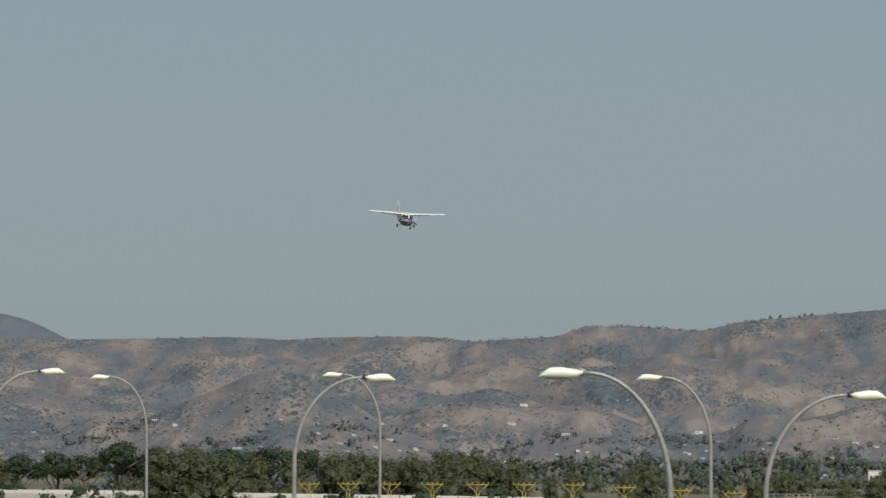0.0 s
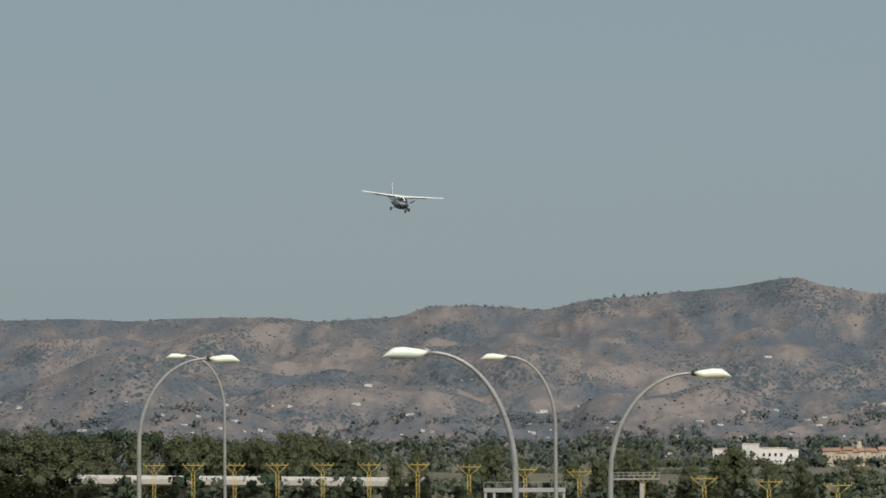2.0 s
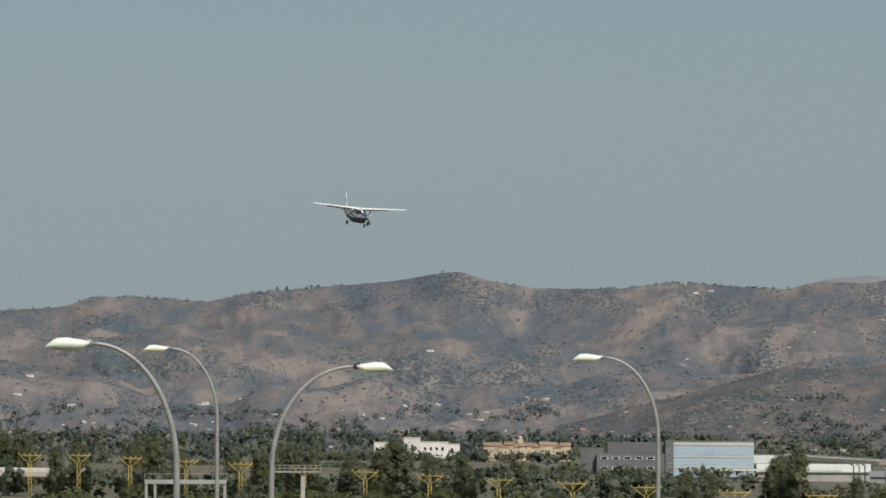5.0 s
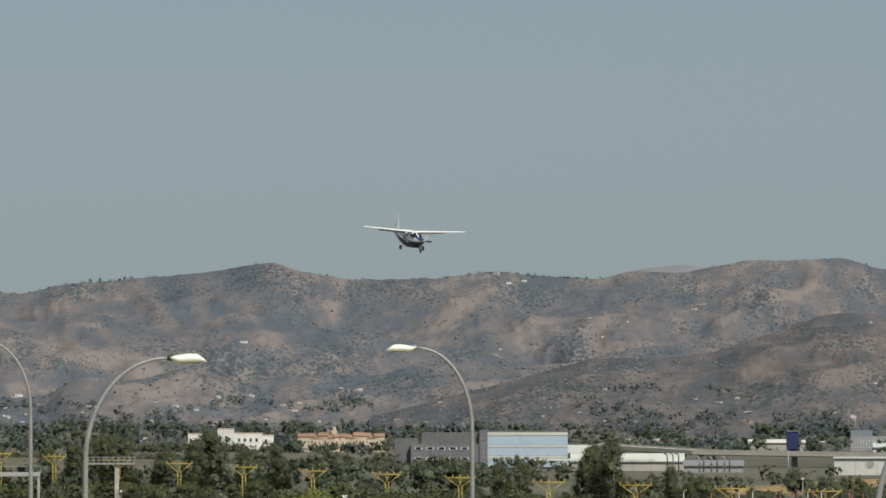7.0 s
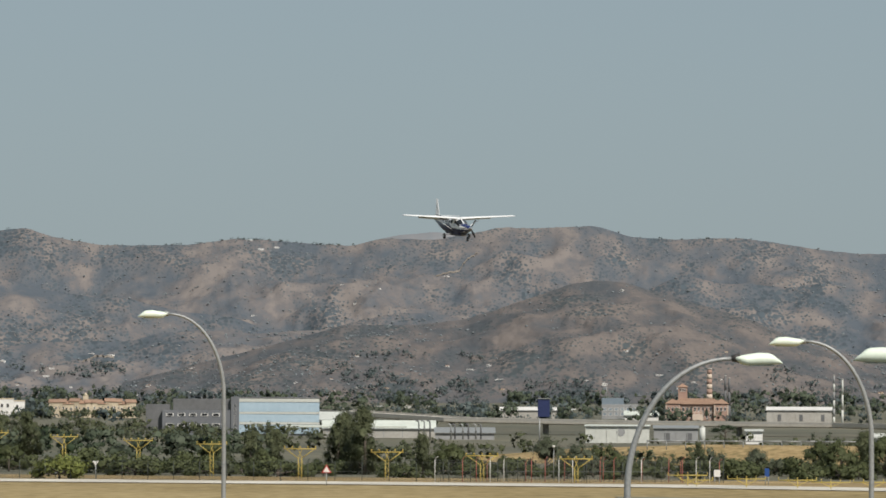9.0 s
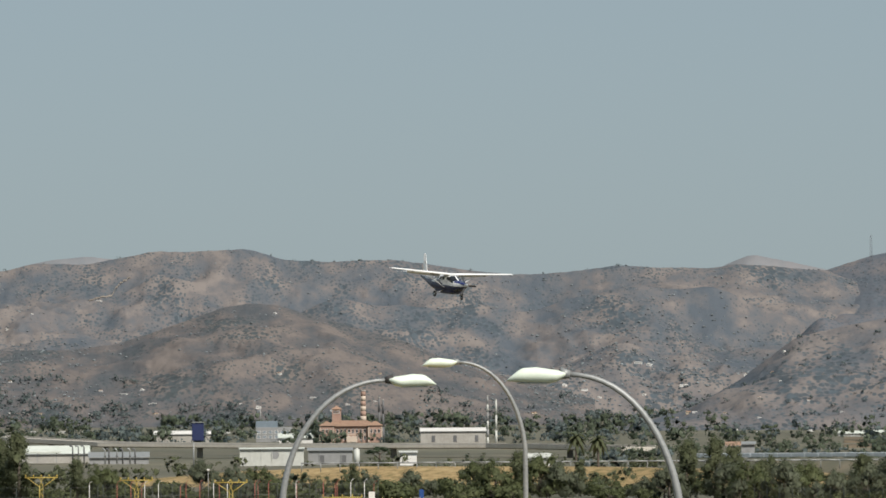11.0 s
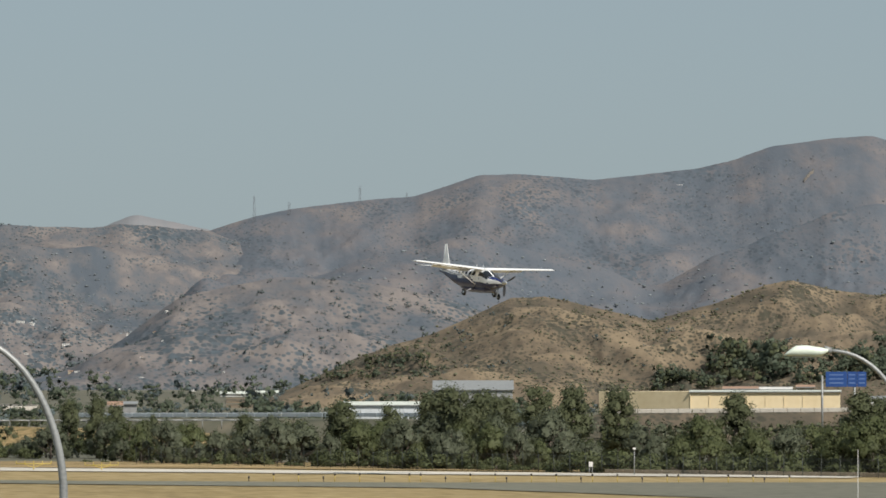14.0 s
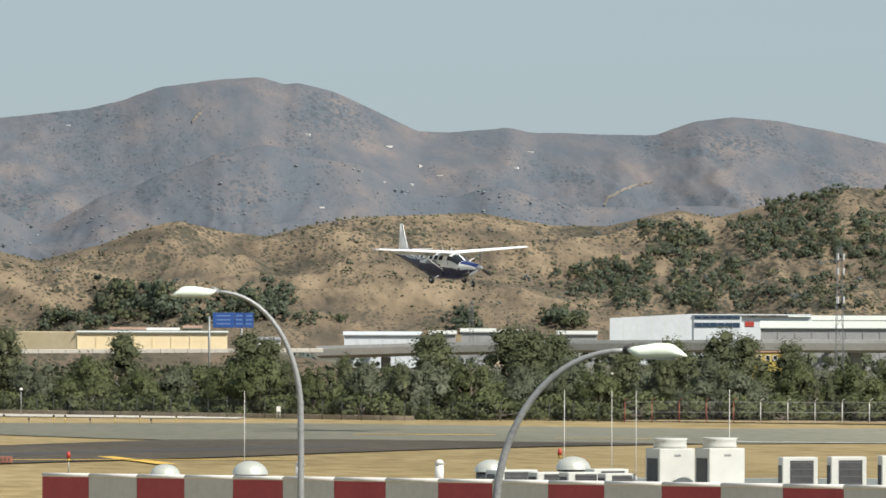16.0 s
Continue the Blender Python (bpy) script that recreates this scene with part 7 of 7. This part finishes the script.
bm = bmesh.new()
x0, x1 = marks[5], length
v = [bm.verts.new(p) for p in ((x0, 15.6, 4.0), (x1, 15.6, 4.0), (x1, 15.6, TOP1 + 0.05), (x0, 15.6, TOP0 + 0.02), (x0, 16, 4.0), (x1, 16, 4.0), (x1, 16, TOP1 + 0.05), (x0, 16, TOP0 + 0.02))]
for f in ((0, 1, 2, 3), (5, 4, 7, 6), (4, 0, 3, 7), (1, 5, 6, 2), (3, 2, 6, 7)):
    bm.faces.new([v[q] for q in f])
part("rear_parapet", bm, M["white_panel"], low_building, "bright white rear parapet")


def on_roof(u, inset):
    x = wall_x(u)
    p = A + wall_way * x
    return at(u, p.xy.length + inset * 1.6, z=top_at(x) - 0.35)


def roof_dome(u, e_top, half):
    p = on_roof(u, 5.0)
    r = p.xy.length
    s = half * r / K
    ob = thing("roof_dome", pose(*at(u, r, z=p.z), 0, 0, 0), "silvery domed roof ventilator", "roof ventilator", "domes on the roof")
    h = high(e_top, r) - p.z
    bm = bmesh.new()
    rings = []
    for i in range(7):
        a = i / 6 * math.pi / 2
        rings.append((s * math.cos(a) + 0.001, h - s * 0.75 + s * 0.75 * math.sin(a)))
    prev = None
    for rad, z in rings:
        ring = [bm.verts.new((rad * math.cos(q / 20 * 6.2832), rad * math.sin(q / 20 * 6.2832), z)) for q in range(20)]
        if prev:
            for q in range(20):
                bm.faces.new((prev[q], prev[(q + 1) % 20], ring[(q + 1) % 20], ring[q])).smooth = True
        prev = ring
    part("dome", bm, M["dome"], ob)
    part("curb", rod(bmesh.new(), (0, 0, -0.05), (0, 0, h - s * 0.75 - 0.02), s * 0.92, n=16), M["grille"], ob)


for u, e, half in ((2537, -303, 27), (2687, -297, 32), (3113, -294, 29), (3259, -288, 31)):
    roof_dome(u, e, half)


def cooling_unit(u, e_top, w, d, fan, label, turn_by, inset=2.2):
    p = on_roof(u, inset)
    r = p.xy.length
    ob = thing("air_conditioner", pose(*at(u, r, z=p.z), 0, 0, facing(u) + turn_by), label, "air conditioner", "air conditioners on the roof")
    h = high(e_top, r) - p.z
    ch = h - (0.35 if fan else 0.0)
    bm = bmesh.new()
    box(bm, 0, 0, ch / 2 + 0.05, w, d, ch - 0.1, 0.025)
    body = part("casing", bm, M["white_panel"], ob)
    side = bmesh.new()
    box(side, -w / 2 - 0.006, 0, ch * 0.45, 0.03, d * 0.72, ch * 0.66)
    part("side_grille", side, M["grille"], body, "dark side grille")
    if fan:
        sh = bmesh.new()
        tube(sh, [(0, 0, ch), (0, 0, ch + 0.1), (0, 0, ch + 0.26), (0, 0, ch + 0.34)], [w * 0.45, w * 0.43, w * 0.43, w * 0.47], 20)
        part("fan_shroud", sh, M["white_panel"], ob)
        bm = bmesh.new()
        box(bm, 0.02, -d / 2 - 0.008, ch * 0.85, 0.24, 0.02, 0.07, 0.01)
        part("badge", bm, M["galvanised"], body)
        bm = bmesh.new()
        box(bm, 0, -d / 2 - 0.006, ch * 0.22, w * 0.96, 0.02, 0.015)
        part("panel_seam", bm, M["grille"], body)
    else:
        bm = bmesh.new()
        box(bm, 0.06, -d / 2 - 0.006, ch * 0.5, w * 0.66, 0.02, ch * 0.82)
        part("fan_grille", bm, M["grille"], body, "dark fan grille")
        for k in range(5):
            bm = bmesh.new()
            box(bm, 0.06, -d / 2 - 0.02, ch * (0.14 + 0.18 * k), w * 0.68, 0.02, 0.02)
            part("grille_bar", bm, M["dark_grey"], body)
    return ob


for u, e in ((3430, -255), (3518, -254)):
    cooling_unit(u, e, 1.3, 1.2, True, "tall white air conditioner with a round fan on top", 24)
for u, e in ((3656, -288), (3742, -287), (3832, -285)):
    cooling_unit(u, e, 1.2, 0.6, False, "white air conditioner with a dark fan grille", 14)
for u, e, w, d in ((3150, -312, 1.6, 0.9), (3215, -316, 1.2, 0.8), (3270, -316, 1.2, 0.8), (3335, -318, 1.1, 0.7), (3318, -310, 1.3, 0.8)):
    cooling_unit(u, e, w, d, False, "low white roof unit with louvred side", 24, 1.2 if w < 1.3 else 3.0)
for u, e in ((2775, -316), (3022, -314)):
    p = on_roof(u, 6.0)
    ob = thing("vent_pipe", pose(*at(u, p.xy.length, z=p.z), 0, 0, 0), "short pale roof vent pipe with cap", "vent pipe")
    h = high(e, p.xy.length) - p.z + 0.25
    part("pipe", rod(bmesh.new(), (0, 0, 0), (0, 0, h), 0.16, n=10), M["pale_concrete"], ob)
    part("cap", rod(bmesh.new(), (0, 0, h), (0, 0, h + 0.15), 0.2, 0.08, 10), M["pale_concrete"], ob)
for u, e in ((2677, -173), (3243, -170), (3327, -172), (3370, -172), (3535, -169)):
    p = on_roof(u, 8.0)
    r = p.xy.length
    ob = thing("whip_aerial", pose(*at(u, r, z=p.z), 0, 0, 0), "thin pale whip aerial on the roof", "aerial", "whip aerials on the roof")
    h = high(e, r) - p.z
    part("rod", rod(bmesh.new(), (0, 0, 0.3), (0, 0, h), 0.014, 0.009, 6), M["pale_concrete"], ob)
    part("base", rod(bmesh.new(), (0, 0, 0), (0, 0, 0.32), 0.05, n=8), M["galvanised"], ob)


# ---- motion ----
def motions():
    # seconds, x, y, z of the wing's root, bank to the left
    flight = [
        (0.0, -165.2, 1395.2, 57.45, 2.6), (1.5, -134.3, 1311.1, 54.55, 5.2), (3.5, -92.9, 1201.9, 49.17, 3.1), (5.0, -61.4, 1122.0, 44.8, 3.5),
        (7.5, -10.5, 992.6, 35.68, 1.5), (8.2, 3.9, 957.2, 34.15, -0.4), (10.3, 43.5, 853.2, 28.25, 1.3), (11.0, 56.9, 819.3, 26.1, 2.8),
        (12.5, 83.7, 747.9, 22.77, 2.0), (13.5, 101.6, 701.2, 21.0, 2.0), (14.5, 119.3, 655.3, 19.1, 4.2), (15.2, 132.1, 623.5, 17.23, 1.5), (16.0, 146.1, 587.6, 15.55, -1.2),
    ]
    walk(plane, [(t, pose(x, y, z - 0.25, 0, 0, -68.9) @ pose(0, 0, 0, -bank, float(np.interp(t, (0, 5, 8, 11, 13.5, 16), (5.0, 4.3, 3.5, 2.9, 2.5, 2.0))), 0)) for t, x, y, z, bank in flight])
    walk(propeller, [(k / 15, pose(4.62, 0, -0.97, -74.0 * k, 0, 0)) for k in range(241)])


motions()
